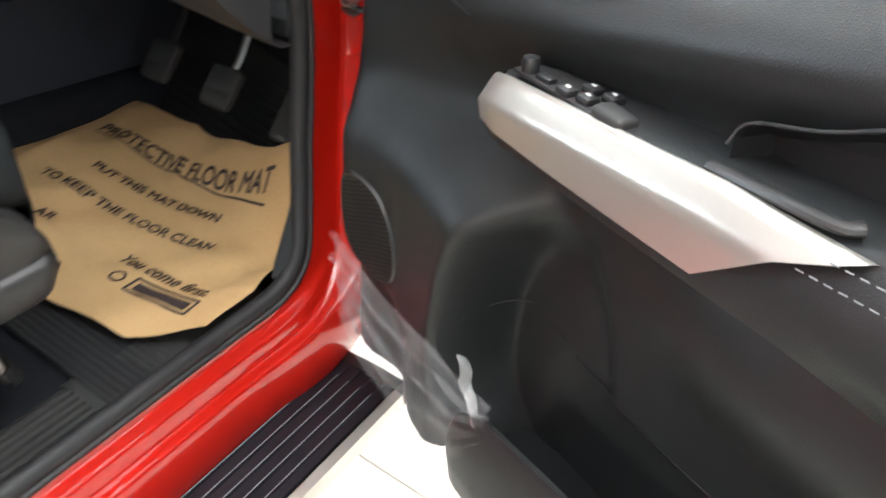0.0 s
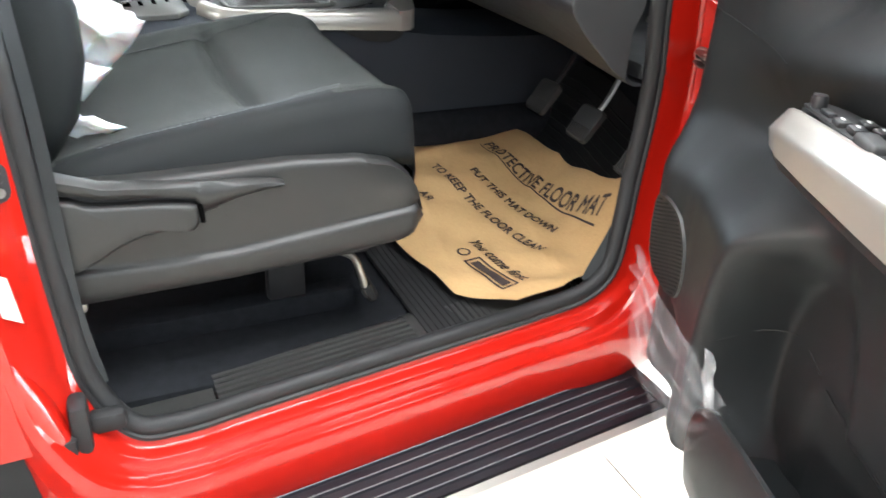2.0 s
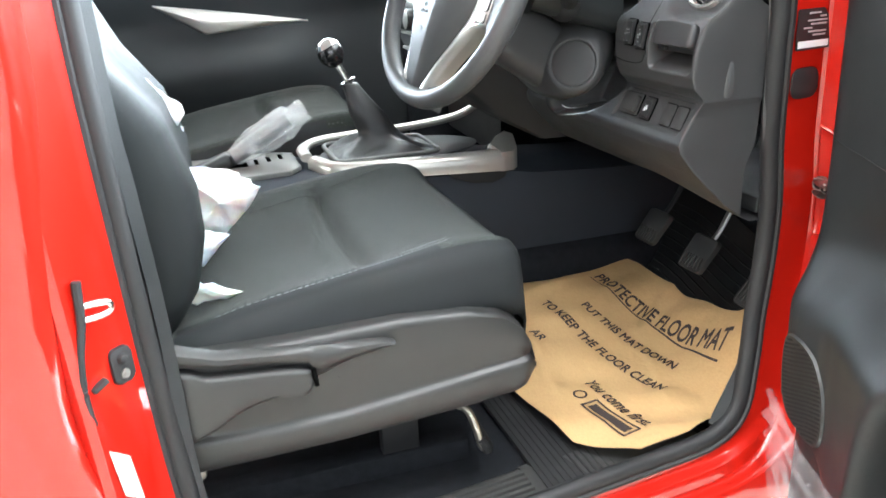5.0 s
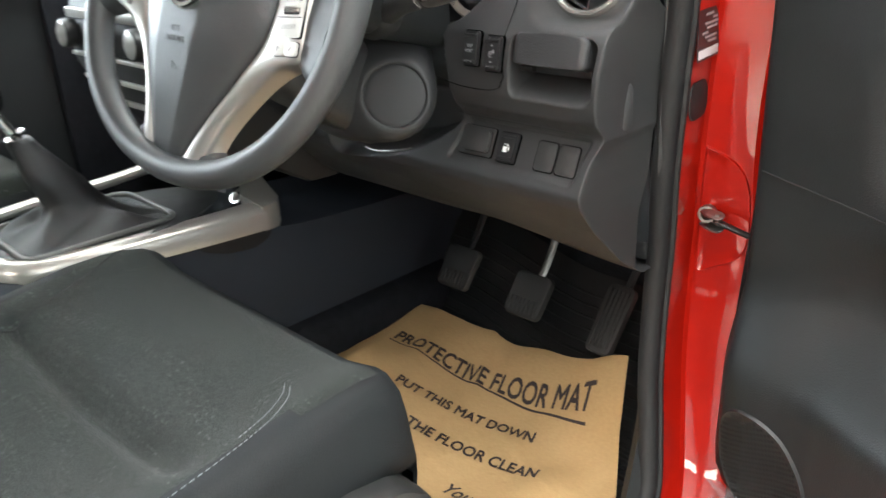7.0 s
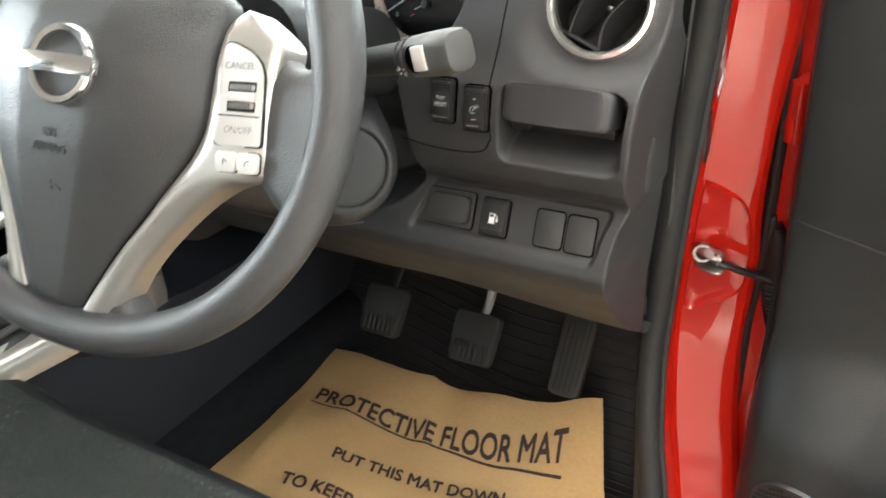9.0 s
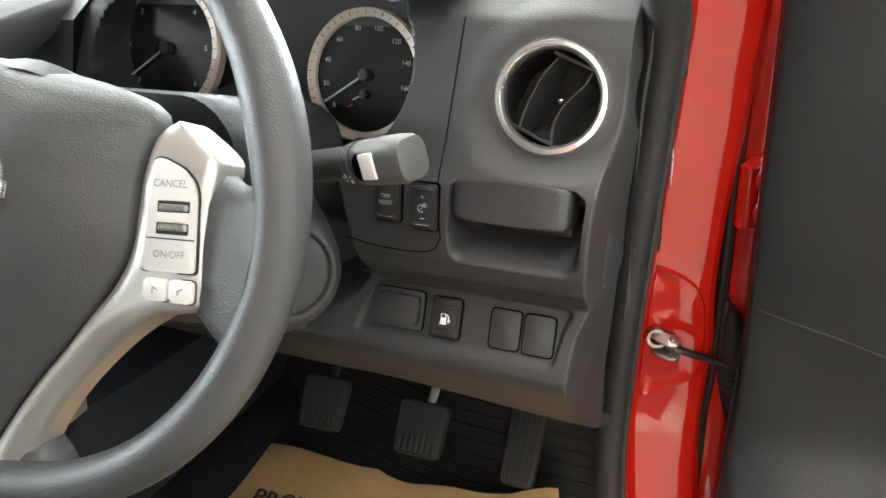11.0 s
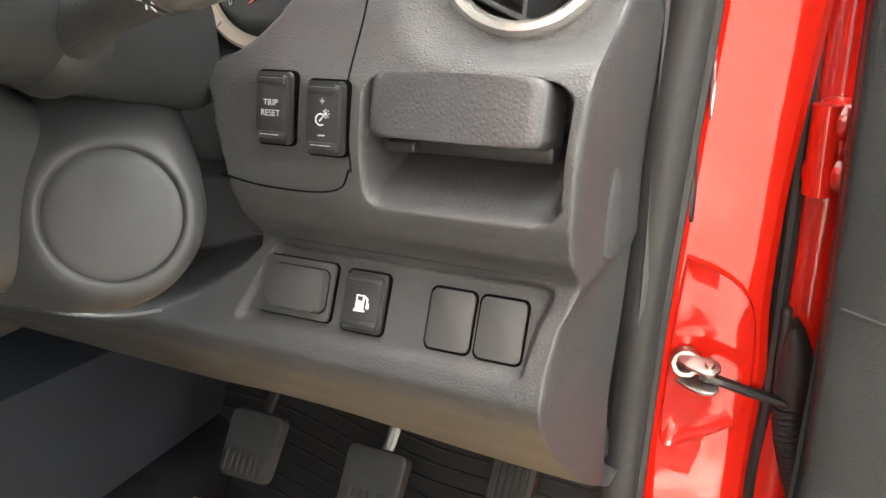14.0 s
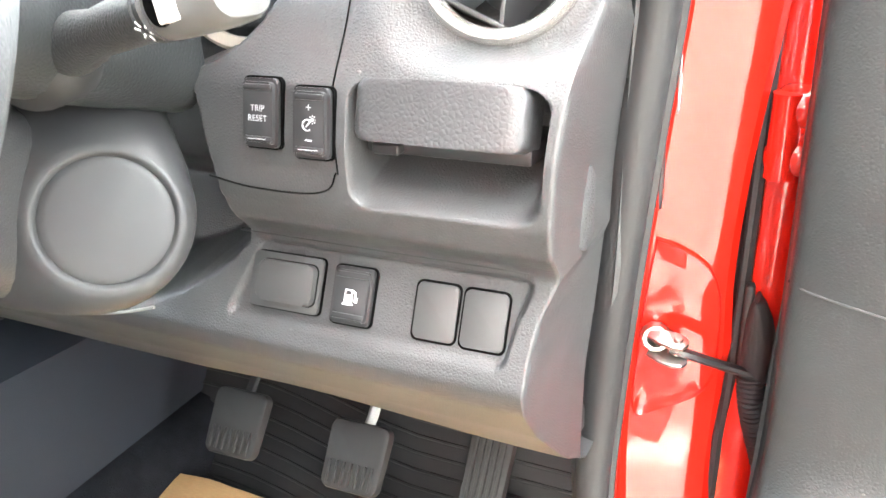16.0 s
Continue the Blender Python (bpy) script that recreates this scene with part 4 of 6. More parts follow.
def centre_stack(d):
    prof = ((0.66, 0.90), (0.56, 0.96), (0.475, 1.04), (0.448, 1.10), (0.445, 1.16), (0.46, 1.20), (0.50, 1.235), (0.60, 1.275), (0.70, 1.285))
    c = part("centre_panel", loft([[(x, y + e, z) for y, z in prof] for x, e in ((-0.135, 0.10), (-0.128, 0.01), (-0.12, 0), (0.14, 0), (0.148, 0.01), (0.155, 0.12))], close=False, cap=False), MATT_BLACK, d, "dark centre panel with bright bars", angle=60)
    for z, h in ((1.196, 0.006), (1.172, 0.014), (1.113, 0.006), (1.077, 0.007), (1.040, 0.008)):
        y = lerp_table([(q, p) for p, q in prof], z)
        part("silver_bar", rbox(0.25, 0.010, h, 0.002, 2, pose(0.01, y - 0.002, z)), SILVER, c)
    for x in (-0.105, 0.006, 0.118):
        face = facing((x, 0.446, 1.142), (0, -1, 0.05))
        knob = part("heater_knob", lathe([(0.0215, 0.0), (0.0205, 0.017), (0.0185, 0.019)], 28, face), BLACK_PLASTIC, c)
        part("knob_face", lathe([(0, 0.0195), (0.0165, 0.0195), (0.0187, 0.0185)], 28, face), SILVER, knob, "satin silver knob face")
    for x in (-0.065, 0.075):
        v = part("centre_vent", lathe([(0.030, -0.01), (0.031, 0.004), (0.037, 0.006), (0.041, 0.002), (0.042, -0.006)], 36, facing((x, 0.492, 1.232), (0, -0.75, 0.66))), SILVER, c)
        part("vent_cup", lathe([(0, -0.012), (0.028, -0.01), (0.0305, 0.002)], 28, facing((x, 0.492, 1.232), (0, -0.75, 0.66))), GLOSS_BLACK, v)
    k = part("side_knob", lathe([(0, 0.016), (0.014, 0.015), (0.016, 0.010), (0.017, 0)], 24, facing((0.166, 0.612, 1.217), (0.1, -0.9, 0.4))), BLACK_PLASTIC, d)
    part("knob_ring", lathe([(0.017, 0.004), (0.019, 0.0065), (0.024, 0.006), (0.026, 0)], 32, facing((0.166, 0.612, 1.217), (0.1, -0.9, 0.4))), SILVER, k)


dashboard()


CHAMPAGNE = base("champagne_ring", (0.60, 0.52, 0.44), 0.38, 0.2)


def instruments():
    c = thing("instrument_cluster", "instrument cluster with two round dark dials", "instruments")
    part("backing", span_box((0.165, 0.738, 1.12), (0.565, 0.75, 1.31), 0.004), GLOSS_BLACK, c)
    for gi, (gx, gz, gr) in enumerate(GAUGES):
        m = facing((gx, 0.722, gz), (0.0, -0.94, 0.30)) @ Matrix.Diagonal((gr / 0.072, gr / 0.072, 1, 1))
        g = part("dial_face", lathe([(0, 0), (0.066, 0)], 48, m), GLOSS_BLACK, c)
        part("dial_ring", lathe([(0.0585, 0.0012), (0.0600, 0.004), (0.0675, 0.006), (0.0700, 0.004), (0.0705, -0.004)], 56, m), CHAMPAGNE, c, "satin champagne dial ring")
        ticks = []
        for k in range(33):
            a = radians(232 - 284 * k / 32)
            ln = 0.0048 if k % 2 == 0 else 0.003
            ticks.append(rbox(ln, 0.0007, 0.0003, 0, 1, m @ pose(0.0640 * math.cos(a), 0.0640 * math.sin(a), 0.0064, 0, 0, math.degrees(a))))
        part("dial_ticks", join(*ticks), MATT_BLACK, g)
        for k in range(9 if gi == 0 else 7):
            a = radians(222 - 264 * k / (9 if gi == 0 else 6))
            part("dial_number", words(str(20 * k if gi == 0 else k), 0.0075, m @ pose(0.0490 * math.cos(a), 0.0490 * math.sin(a), 0.0008)), PALE_INK, g)
        part("needle", tube([m @ Vector((0.0, 0.0, 0.004)), m @ Vector((-0.046, -0.030, 0.004))], 0.0011, 6), PALE_INK, g)
        part("needle_hub", lathe([(0, 0.007), (0.006, 0.0065), (0.007, 0)], 20, m), MATT_BLACK, g)
        if gi == 0:
            part("small_needle", tube([m @ Vector((0.0, -0.020, 0.003)), m @ Vector((-0.012, -0.026, 0.003))], 0.0008, 6), PALE_INK, g)
            part("small_hub", lathe([(0, 0.005), (0.0045, 0.0045), (0.005, 0)], 16, m @ pose(0, -0.020, 0)), MATT_BLACK, g)
            part("low_mark", rbox(0.006, 0.0012, 0.0003, 0, 1, m @ pose(-0.016, -0.032, 0.0008, 0, 0, 30)), RED_LAMP, g)
    part("cluster_hood", loft([[Vector((0.165 + 0.41 * k / 12, y, 1.268 + 0.035 * math.sin(math.pi * k / 12) + dz)) for k in range(13)] for y, dz in ((0.60, 0.035), (0.66, 0.03), (0.75, 0.03), (0.75, 0.045), (0.60, 0.05))], close=False, cap=False), BLACK_GRAIN, c)


instruments()


# ---- steering ----
HUB = Vector((0.4044, 0.3966, 1.2217))
AXIS = Vector((0.1343, -0.84, 0.3837)).normalized()
COLUMN_TOP = Vector((0.423, 0.386, 1.215))
COLUMN_AXIS = Vector((0.06, -0.84, 0.54)).normalized()
WHEEL_TURN = -10


def rim_radius(a):
    """The rim is round, a little flattened at its foot."""
    d = (a + math.pi / 2 + math.pi) % (2 * math.pi) - math.pi
    return 0.1912 * (1 - 0.0566 * math.exp(-(d / 0.7) ** 2))


COVER_EDGE = [(-0.168, 0.0235), (-0.160, 0.0265), (-0.142, 0.0345), (-0.120, 0.0445), (-0.101, 0.0545), (-0.0825, 0.0655), (-0.061, 0.0772), (-0.044, 0.0862), (-0.032, 0.0925), (-0.020, 0.0978), (-0.006, 0.1002), (0.018, 0.0972), (0.036, 0.0952), (0.0525, 0.0948), (0.0615, 0.0955), (0.068, 0.0925), (0.0735, 0.082), (0.0765, 0.066), (0.0785, 0.044), (0.0795, 0.018)]
COVER_RIDGE = [(-0.168, 0.002), (-0.160, 0.0075), (-0.142, 0.0120), (-0.10, 0.0215), (-0.05, 0.0310), (-0.02, 0.0335), (0.01, 0.0340), (0.035, 0.0290), (0.055, 0.0185), (0.068, 0.0075), (0.0755, -0.003), (0.0795, -0.012)]
COVER_RIM = [(-0.168, -0.002), (-0.14, 0.0025), (-0.08, 0.003), (0.0, 0.003), (0.04, 0.001), (0.060, -0.005), (0.0725, -0.010), (0.0795, -0.013)]


def cover_height(x, y):
    """Soft pad: a broad raised middle that narrows downwards, falling away to its edge on both sides."""
    edge = lerp_table(COVER_EDGE, y)
    mid = edge * (0.30 + 0.14 * smoothstep(0.0, -0.15, y))
    top, low = lerp_table(COVER_RIDGE, y), lerp_table(COVER_RIM, y)
    t = min(1, max(0, (abs(x) - mid) / (edge - mid)))
    fall = 0.55 * t + 0.45 * t ** 3
    return top - (top - low) * fall


BEZEL = (((0.108, 0.0665), (0.112, 0.0655), -0.007), ((0.1005, 0.0612), (0.131, 0.0580), -0.004), ((0.0966, 0.0525), (0.1465, 0.0503), 0.000), ((0.0970, 0.036), (0.1465, 0.034), 0.004), ((0.0988, 0.018), (0.1475, 0.016), 0.006), ((0.1018, -0.006), (0.1510, -0.008), 0.007), ((0.0995, -0.020), (0.1560, -0.029), 0.006),
         ((0.0942, -0.032), (0.1500, -0.0385), 0.004), ((0.0880, -0.044), (0.1280, -0.0425), 0.002), ((0.0790, -0.061), (0.1050, -0.0635), 0.001), ((0.0675, -0.0825), (0.0885, -0.0845), 0.0), ((0.0562, -0.101), (0.0745, -0.106), 0.0), ((0.0462, -0.120), (0.0645, -0.125), 0.0), ((0.0362, -0.142), (0.0575, -0.145), 0.0), ((0.0250, -0.168), (0.0530, -0.166), -0.001))


def steering_wheel():
    w = thing("steering_wheel", "black leather steering wheel with satin silver lower spokes", "steering wheel")
    m = facing(HUB, AXIS) @ pose(0, 0, 0, 0, 0, WHEEL_TURN)
    n = 120
    secs = []
    for k in range(n):
        a = 2 * math.pi * k / n
        c = Vector((math.cos(a), math.sin(a), 0))
        side = math.exp(-((a - 0.42) / 0.26) ** 2) + math.exp(-((math.pi - a - 0.42) / 0.26) ** 2)
        grip = 1 + 0.14 * side
        ra = rim_radius(a)
        secs.append([m @ (c * (ra - 0.002 * side + 0.0150 * grip * math.cos(t)) + Vector((0, 0, 0.0165 * grip * math.sin(t)))) for t in [2 * math.pi * j / 20 for j in range(20)]])
    rim = part("rim", loft(secs, ring=True), WHEEL_HIDE, w, "black leather rim")
    seam = [m @ (Vector((math.cos(a), math.sin(a), 0)) * (rim_radius(a) - 0.0100) + Vector((0, 0, -0.0116))) for a in [2 * math.pi * k / 160 for k in range(160)]]
    part("rim_seam", tube(seam, 0.0010, 6, ring=True), MATT_BLACK, rim)
    # airbag cover
    ys = [-0.168, -0.164] + [-0.158 + 0.006 * k for k in range(36)] + [0.0575, 0.0615, 0.065, 0.068, 0.071, 0.0735, 0.0755, 0.077, 0.0785, 0.0795]
    rows = []
    for y in ys:
        e = lerp_table(COVER_EDGE, y)
        xs = [e * (-1 + 2 * j / 44) for j in range(45)]
        row = [Vector((x, y, cover_height(x, y) - 0.003 * smoothstep(0.93, 1.0, abs(x) / e))) for x in xs]
        rows.append([m @ v for v in [Vector((-e, y, -0.020)), *row, Vector((e, y, -0.020))]])
    cover = part("airbag_cover", loft(rows, close=False, cap=False), WHEEL_HIDE, w, "soft black airbag cover", angle=60)
    em = m @ pose(0.005, 0.003, 0.0352, -3, 0, 7)
    part("emblem", join(lathe([(0.0205, -0.004), (0.0205, 0.0), (0.0215, 0.0026), (0.0255, 0.0030), (0.0272, 0.0), (0.0272, -0.004)], 48, em), rbox(0.062, 0.0130, 0.0050, 0.0012, 2, em @ pose(0, 0, 0.0030)), rbox(0.066, 0.0100, 0.0030, 0.0010, 2, em @ pose(0, 0, 0.0022))), CHROME, cover, "round chrome emblem with a plain bar")

    def embossed(bm):
        move(bm, pose(0, 0, 0, 0, 0, 6))
        return bm

    marks = join(embossed(words("SRS", 0.0085, pose(-0.003, -0.043, 0), 0.0004)), embossed(words("AIRBAG", 0.0085, pose(-0.003, -0.053, 0), 0.0004)))
    horn = join(embossed(rbox(0.0080, 0.0011, 0.0006, 0, 1, pose(0.001, -0.0790, 0, 0, 0, -20))), embossed(rbox(0.0011, 0.0060, 0.0006, 0, 1, pose(-0.0035, -0.0780, 0))), embossed(rbox(0.0045, 0.0011, 0.0006, 0, 1, pose(0.003, -0.0810, 0, 0, 0, 20))))
    for name, bm in (("embossed_text", marks), ("horn_symbol", horn)):
        for v in bm.verts:
            v.co.z += cover_height(v.co.x, v.co.y) + 0.0004
        part(name, move(bm, m), WHEEL_HIDE, cover)
    for s in (-1, 1):
        # leather web between the switch bezel and the rim
        web = []
        for k in range(9):
            t = k / 8
            x = 0.136 + 0.046 * t
            flare = t ** 3
            yt, yb = 0.0470 - 0.010 * smoothstep(0, 0.5, t) + 0.016 * flare, -0.0400 - 0.008 * smoothstep(0.2, 0.6, t) - 0.016 * flare
            top = 0.002 + 0.009 * t
            web.append([m @ Vector((s * x, y, z)) for y, z in ((yt, top - 0.022), (yt - 0.001, top - 0.008), (yt - 0.007, top - 0.001), (yt - 0.018, top + 0.002), ((yt + yb) / 2, top + 0.003), (yb + 0.016, top + 0.002), (yb + 0.006, top - 0.002), (yb + 0.001, top - 0.009), (yb, top - 0.022))])
        part("side_spoke", loft(web), WHEEL_HIDE, w, "leather-wrapped side spoke", angle=80)
        # silver bezel around the switches, running down as the lower spoke
        stations = []
        for (l0, r0, z0), (l1, r1, z1) in zip(BEZEL, BEZEL[1:]):
            for k in range(3):
                f = k / 3
                stations.append((Vector((*l0, z0)).lerp(Vector((*l1, z1)), f), Vector((*r0, z0)).lerp(Vector((*r1, z1)), f)))
        stations.append((Vector((*BEZEL[-1][0], BEZEL[-1][2])), Vector((*BEZEL[-1][1], BEZEL[-1][2]))))
        for _ in range(2):
            stations = [stations[0]] + [tuple((p[j] + 2 * q[j] + r[j]) / 4 for j in (0, 1)) for p, q, r in zip(stations, stations[1:], stations[2:])] + [stations[-1]]
        secs = []
        for l, r in stations:
            wide = (r - l).length
            low = smoothstep(-0.035, -0.07, l.y)
            row = [l + Vector((0, 0, -0.026))]
            for u in (0.0, 0.05, 0.14, 0.3, 0.5, 0.66, 0.82, 0.94, 1.0):
                crown = 0.0035 * (1 - low) * (1 - abs(2 * u - 1) ** 4) + low * (0.005 * (1 - abs(2 * u - 0.9) ** 2) - 0.006 * u)
                lean = (1 - low) * 0.004 * (u - 0.5)
                row.append(l.lerp(r, u) + Vector((0, 0, crown + lean - (0.0025 if u in (0.0, 1.0) else 0))))
            row.append(r + Vector((0, 0, -0.026)))
            secs.append([m @ Vector((s * p.x, p.y, p.z)) for p in row])
        bz = part("spoke_bezel", loft(secs), SILVER, w, "satin silver spoke with switches", angle=60)
        panel = m @ pose(s * 0.1285, 0.0105, 0.0086, -2, s * -5, s * 10)
        shape = [(-0.0165, 0.0352), (-0.010, 0.0362), (0.0048, 0.0302), (0.0128, 0.0228), (0.0155, 0.0145), (0.0168, -0.0280), (-0.0202, -0.0280)]
        grown = [(x * 1.05, 0.003 + (y - 0.003) * 1.03) for x, y in shape]
        face, ring_face = ([(s * x, y) for x, y in smooth_corners(q)] for q in (shape, grown))
        part("panel_gap", plate(ring_face, 0.0022, panel @ pose(0, 0, -0.0016)), MATT_BLACK, bz)
        part("switch_panel", plate(face, 0.0032, panel @ pose(0, 0, -0.0012), 0.0008), PANEL_SILVER, bz, "pale satin switch panel")
        part("button_line", rbox(0.0330, 0.0008, 0.0008, 0, 1, panel @ pose(s * -0.001, -0.0095, 0.0019)), MATT_BLACK, bz)
        part("toggle_slot", join(rbox(0.0225, 0.0066, 0.0014, 0.0006, 1, panel @ pose(0, 0.0088, 0.0018)), rbox(0.0225, 0.0066, 0.0014, 0.0006, 1, panel @ pose(0, -0.0038, 0.0018))), VENT_DARK, bz)
        for y in (0.0080, -0.0030):
            roller = part("toggle", rbox(0.0195, 0.0040, 0.0040, 0.0012, 2, panel @ pose(0.0006, y, 0.0026)), SILVER, bz, "knurled silver roller")
            part("knurl", join(*[rbox(0.0005, 0.0034, 0.0004, 0, 1, panel @ pose(-0.0080 + 0.0018 * k, y, 0.0047)) for k in range(10)]), MATT_BLACK, roller)
        part("toggle_button", rbox(0.0195, 0.0062, 0.0036, 0.0010, 2, panel @ pose(0.0, 0.0025, 0.0026)), PANEL_SILVER, bz)
        for k in (-1, 1):
            at = panel @ pose(k * 0.0088, -0.0385, -0.0012, 3)
            part("button_gap", plate(round_rect(0.0174, 0.0142, 0.0032), 0.0012, at @ pose(0, 0, -0.0002)), MATT_BLACK, bz)
            part("lower_button", plate(round_rect(0.0162, 0.0130, 0.003), 0.0036, at, 0.0010), PANEL_SILVER, bz)
            part("button_mark", join(rbox(0.0040, 0.0008, 0.0003, 0, 1, at @ pose(0, 0.001, 0.0037, 0, 0, 25 * k)), rbox(0.0008, 0.0030, 0.0003, 0, 1, at @ pose(-0.0015, -0.0006, 0.0037))), INK_GREY, bz)
        if s > 0:
            part("button_text", words("CANCEL", 0.0062, panel @ pose(-0.0032, 0.0215, 0.0022)), INK_GREY, bz)
            part("button_text", words("ON/OFF", 0.0060, panel @ pose(-0.001, -0.0185, 0.0022)), INK_GREY, bz)
    # leather foot where both lower spokes meet the rim
    part("foot_web", loft([[m @ Vector((x, y, z)) for y, z in ((-0.138 - 0.016 * (abs(x) / 0.07) ** 4, -0.026), (-0.140 - 0.018 * (abs(x) / 0.07) ** 4, -0.010), (-0.152 - 0.012 * (abs(x) / 0.07) ** 4, -0.003), (-0.182 + 0.1 * x * x, 0.0), (-0.184 + 0.1 * x * x, -0.026))] for x in [-0.074 + 0.0074 * k for k in range(21)]]), WHEEL_HIDE, w, angle=70)
    part("wheel_back", lathe([(0.0, -0.060), (0.055, -0.055), (0.080, -0.036), (0.083, -0.012), (0.075, 0.0)], 40, m), BLACK_PLASTIC, w)


def smooth_corners(poly, r=0.0035, n=4):
    """The polygon with its corners rounded by short arcs."""
    out = []
    k = len(poly)
    for i in range(k):
        p, q, t = (Vector(poly[(i + d) % k]) for d in (-1, 0, 1))
        a, b = (p - q), (t - q)
        a, b = q + a.normalized() * min(r, a.length * 0.4), q + b.normalized() * min(r, b.length * 0.4)
        for j in range(n + 1):
            f = j / n
            v = a * (1 - f) ** 2 + q * 2 * f * (1 - f) + b * f * f
            out.append((v.x, v.y))
    return out


INK_GREY = base("grey_print", (0.20, 0.20, 0.21), 0.5)
steering_wheel()


def column():
    c = thing("steering_column", "dark plastic steering column shroud with a round ignition cap", "steering column")
    m = facing(COLUMN_TOP, COLUMN_AXIS)
    secs = []
    for s, w, h, dy in ((0.060, 0.046, 0.046, 0.0), (0.085, 0.050, 0.052, -0.002), (0.13, 0.046, 0.054, -0.004), (0.19, 0.038, 0.052, -0.006), (0.26, 0.036, 0.050, -0.008)):
        secs.append([m @ Vector((x - 0.004, y + dy, -s)) for x, y in round_rect(2 * w, 2 * h, 0.030, 5)])
    part("shroud", loft(secs), BLACK_GRAIN, c, angle=60)
    cowl = []
    for y, cx, hw, z1, r in ((0.486, 0.410, 0.098, 1.256, 0.034), (0.4875, 0.410, 0.103, 1.2615, 0.036), (0.495, 0.410, 0.1045, 1.2610, 0.036), (0.53, 0.410, 0.100, 1.2500, 0.036), (0.58, 0.408, 0.094, 1.2330, 0.034), (0.64, 0.405, 0.090, 1.2150, 0.030)):
        cowl.append([Vector((cx + x, y, z1 - 0.040 + z)) for x, z in round_rect(2 * hw, 0.080, r, 6)])
    part("upper_cowl", loft(cowl), DOOR_GRAIN, c, "dark upper column cowl", angle=60)
    ig = Vector((0.4755, 0.566, 1.0945))
    out = Vector((0.70, -0.66, 0.27)).normalized()
    im = facing(ig + out * 0.006, out)
    rings = ((0.0350, -0.0036, 0, 0), (0.0365, -0.0010, 0, 0), (0.0385, -0.0004, 0, 0), (0.0425, -0.0018, -0.001, 0), (0.049, -0.007, -0.003, 0.001), (0.056, -0.016, -0.008, 0.004), (0.066, -0.030, -0.018, 0.014), (0.080, -0.055, -0.034, 0.030), (0.090, -0.080, -0.045, 0.042))
    boss = loft([[im @ Vector((ox + r * x, oy + r * y, h)) for x, y in disc(1, 56)] for r, h, ox, oy in rings], cap=False)
    cap = part("ignition_boss", boss, SHROUD_CAP, c, angle=75)
    part("ignition_cap", lathe([(0, -0.0016), (0.020, -0.0020), (0.030, -0.0026), (0.0335, -0.0030), (0.0351, -0.0038)], 48, im), SHROUD_CAP, cap, "plain round ignition cap", angle=75)
    # bright rod drawn for the highlight on the shroud's lower edge
    part("lit_edge_arc", tube(smooth_path([(0.378, 0.594, 1.0115), (0.395, 0.592, 1.0110), (0.416, 0.592, 1.0130), (0.440, 0.594, 1.0175), (0.462, 0.598, 1.0230)], 6), 0.0011, 8), STEEL, c)
    st = thing("indicator_stalk", "dark grey lamp stalk with a ridged twist end", "stalk")
    a, b = Vector((0.488, 0.548, 1.190)), Vector((0.634, 0.506, 1.228))
    ax = facing(a, b - a)
    ln = (b - a).length
    part("lever", lathe([(0.0, 0.0), (0.015, 0.0), (0.0145, 0.02), (0.0105, 0.045), (0.0115, ln - 0.062), (0.0125, ln - 0.060), (0.0125, ln - 0.050), (0.0135, ln - 0.048), (0.0, ln - 0.047)], 24, ax), BLACK_GRAIN, st)
    part("twist_end", loft([[ax @ Vector((x * k, y * k, z)) for x, y in round_rect(0.027, 0.029, 0.009, 4)] for k, z in ((0.84, ln - 0.047), (0.96, ln - 0.043), (1.0, ln - 0.030), (1.03, ln - 0.014), (1.0, ln - 0.005), (0.90, ln - 0.001), (0.6, ln))]), STALK_GREY, st, angle=50)
    part("knob_recess", plate(disc(0.0092, 24), 0.0012, ax @ facing((-0.0134, 0.0, ln - 0.033), (-1, 0, 0), (0, 1, 0))), GAP, st)
    part("push_plate", rbox(0.004, 0.0170, 0.0125, 0.0012, 2, ax @ pose(-0.0136, 0.0, ln - 0.028)), PANEL_SILVER, st, "pale square push plate")
    part("ring_groove", join(lathe([(0.0130, ln - 0.0495), (0.0142, ln - 0.0485), (0.0130, ln - 0.0475)], 24, ax), lathe([(0.0126, ln - 0.057), (0.0134, ln - 0.056), (0.0126, ln - 0.055)], 24, ax)), MATT_BLACK, st)
    rays = [rbox(0.0008, 0.0026, 0.0003, 0, 1, ax @ pose(0, 0, ln - 0.053) @ facing((-0.0100, -0.0072, 0), (-0.80, -0.60, 0), (0, 0, -1)) @ pose(0.0036 * math.cos(radians(t)), 0.0036 * math.sin(radians(t)), 0.001, 0, 0, t - 90)) for t in range(0, 360, 60)]
    part("lamp_symbol", join(*rays), WHITE_INK, st)
    part("stalk_root", lathe([(0.026, -0.03), (0.024, 0.0), (0.018, 0.012), (0.013, 0.016)], 24, ax), MATT_BLACK, st)


SHROUD_CAP = smooth_plastic("shroud_cap_plastic", (0.031, 0.031, 0.032), 0.5)
STALK_GREY = smooth_plastic("stalk_grey", (0.070, 0.069, 0.067), 0.4)
column()

# ---- driver's door, swung open ----
DU, DW = Vector((0.927, -0.375, 0)), Vector((-0.375, -0.927, 0))
HINGE = Vector((0.82, 0.90, 0))


def door_at(u, w, z):
    """u runs along the door from its hinges, w towards the cabin side."""
    return HINGE + DU * u + DW * w + Vector((0, 0, z))


BELT = [(-0.02, 1.36), (0.12, 1.35), (0.26, 1.13), (0.40, 1.115), (0.65, 1.17), (0.9, 1.20), (1.1, 1.22)]


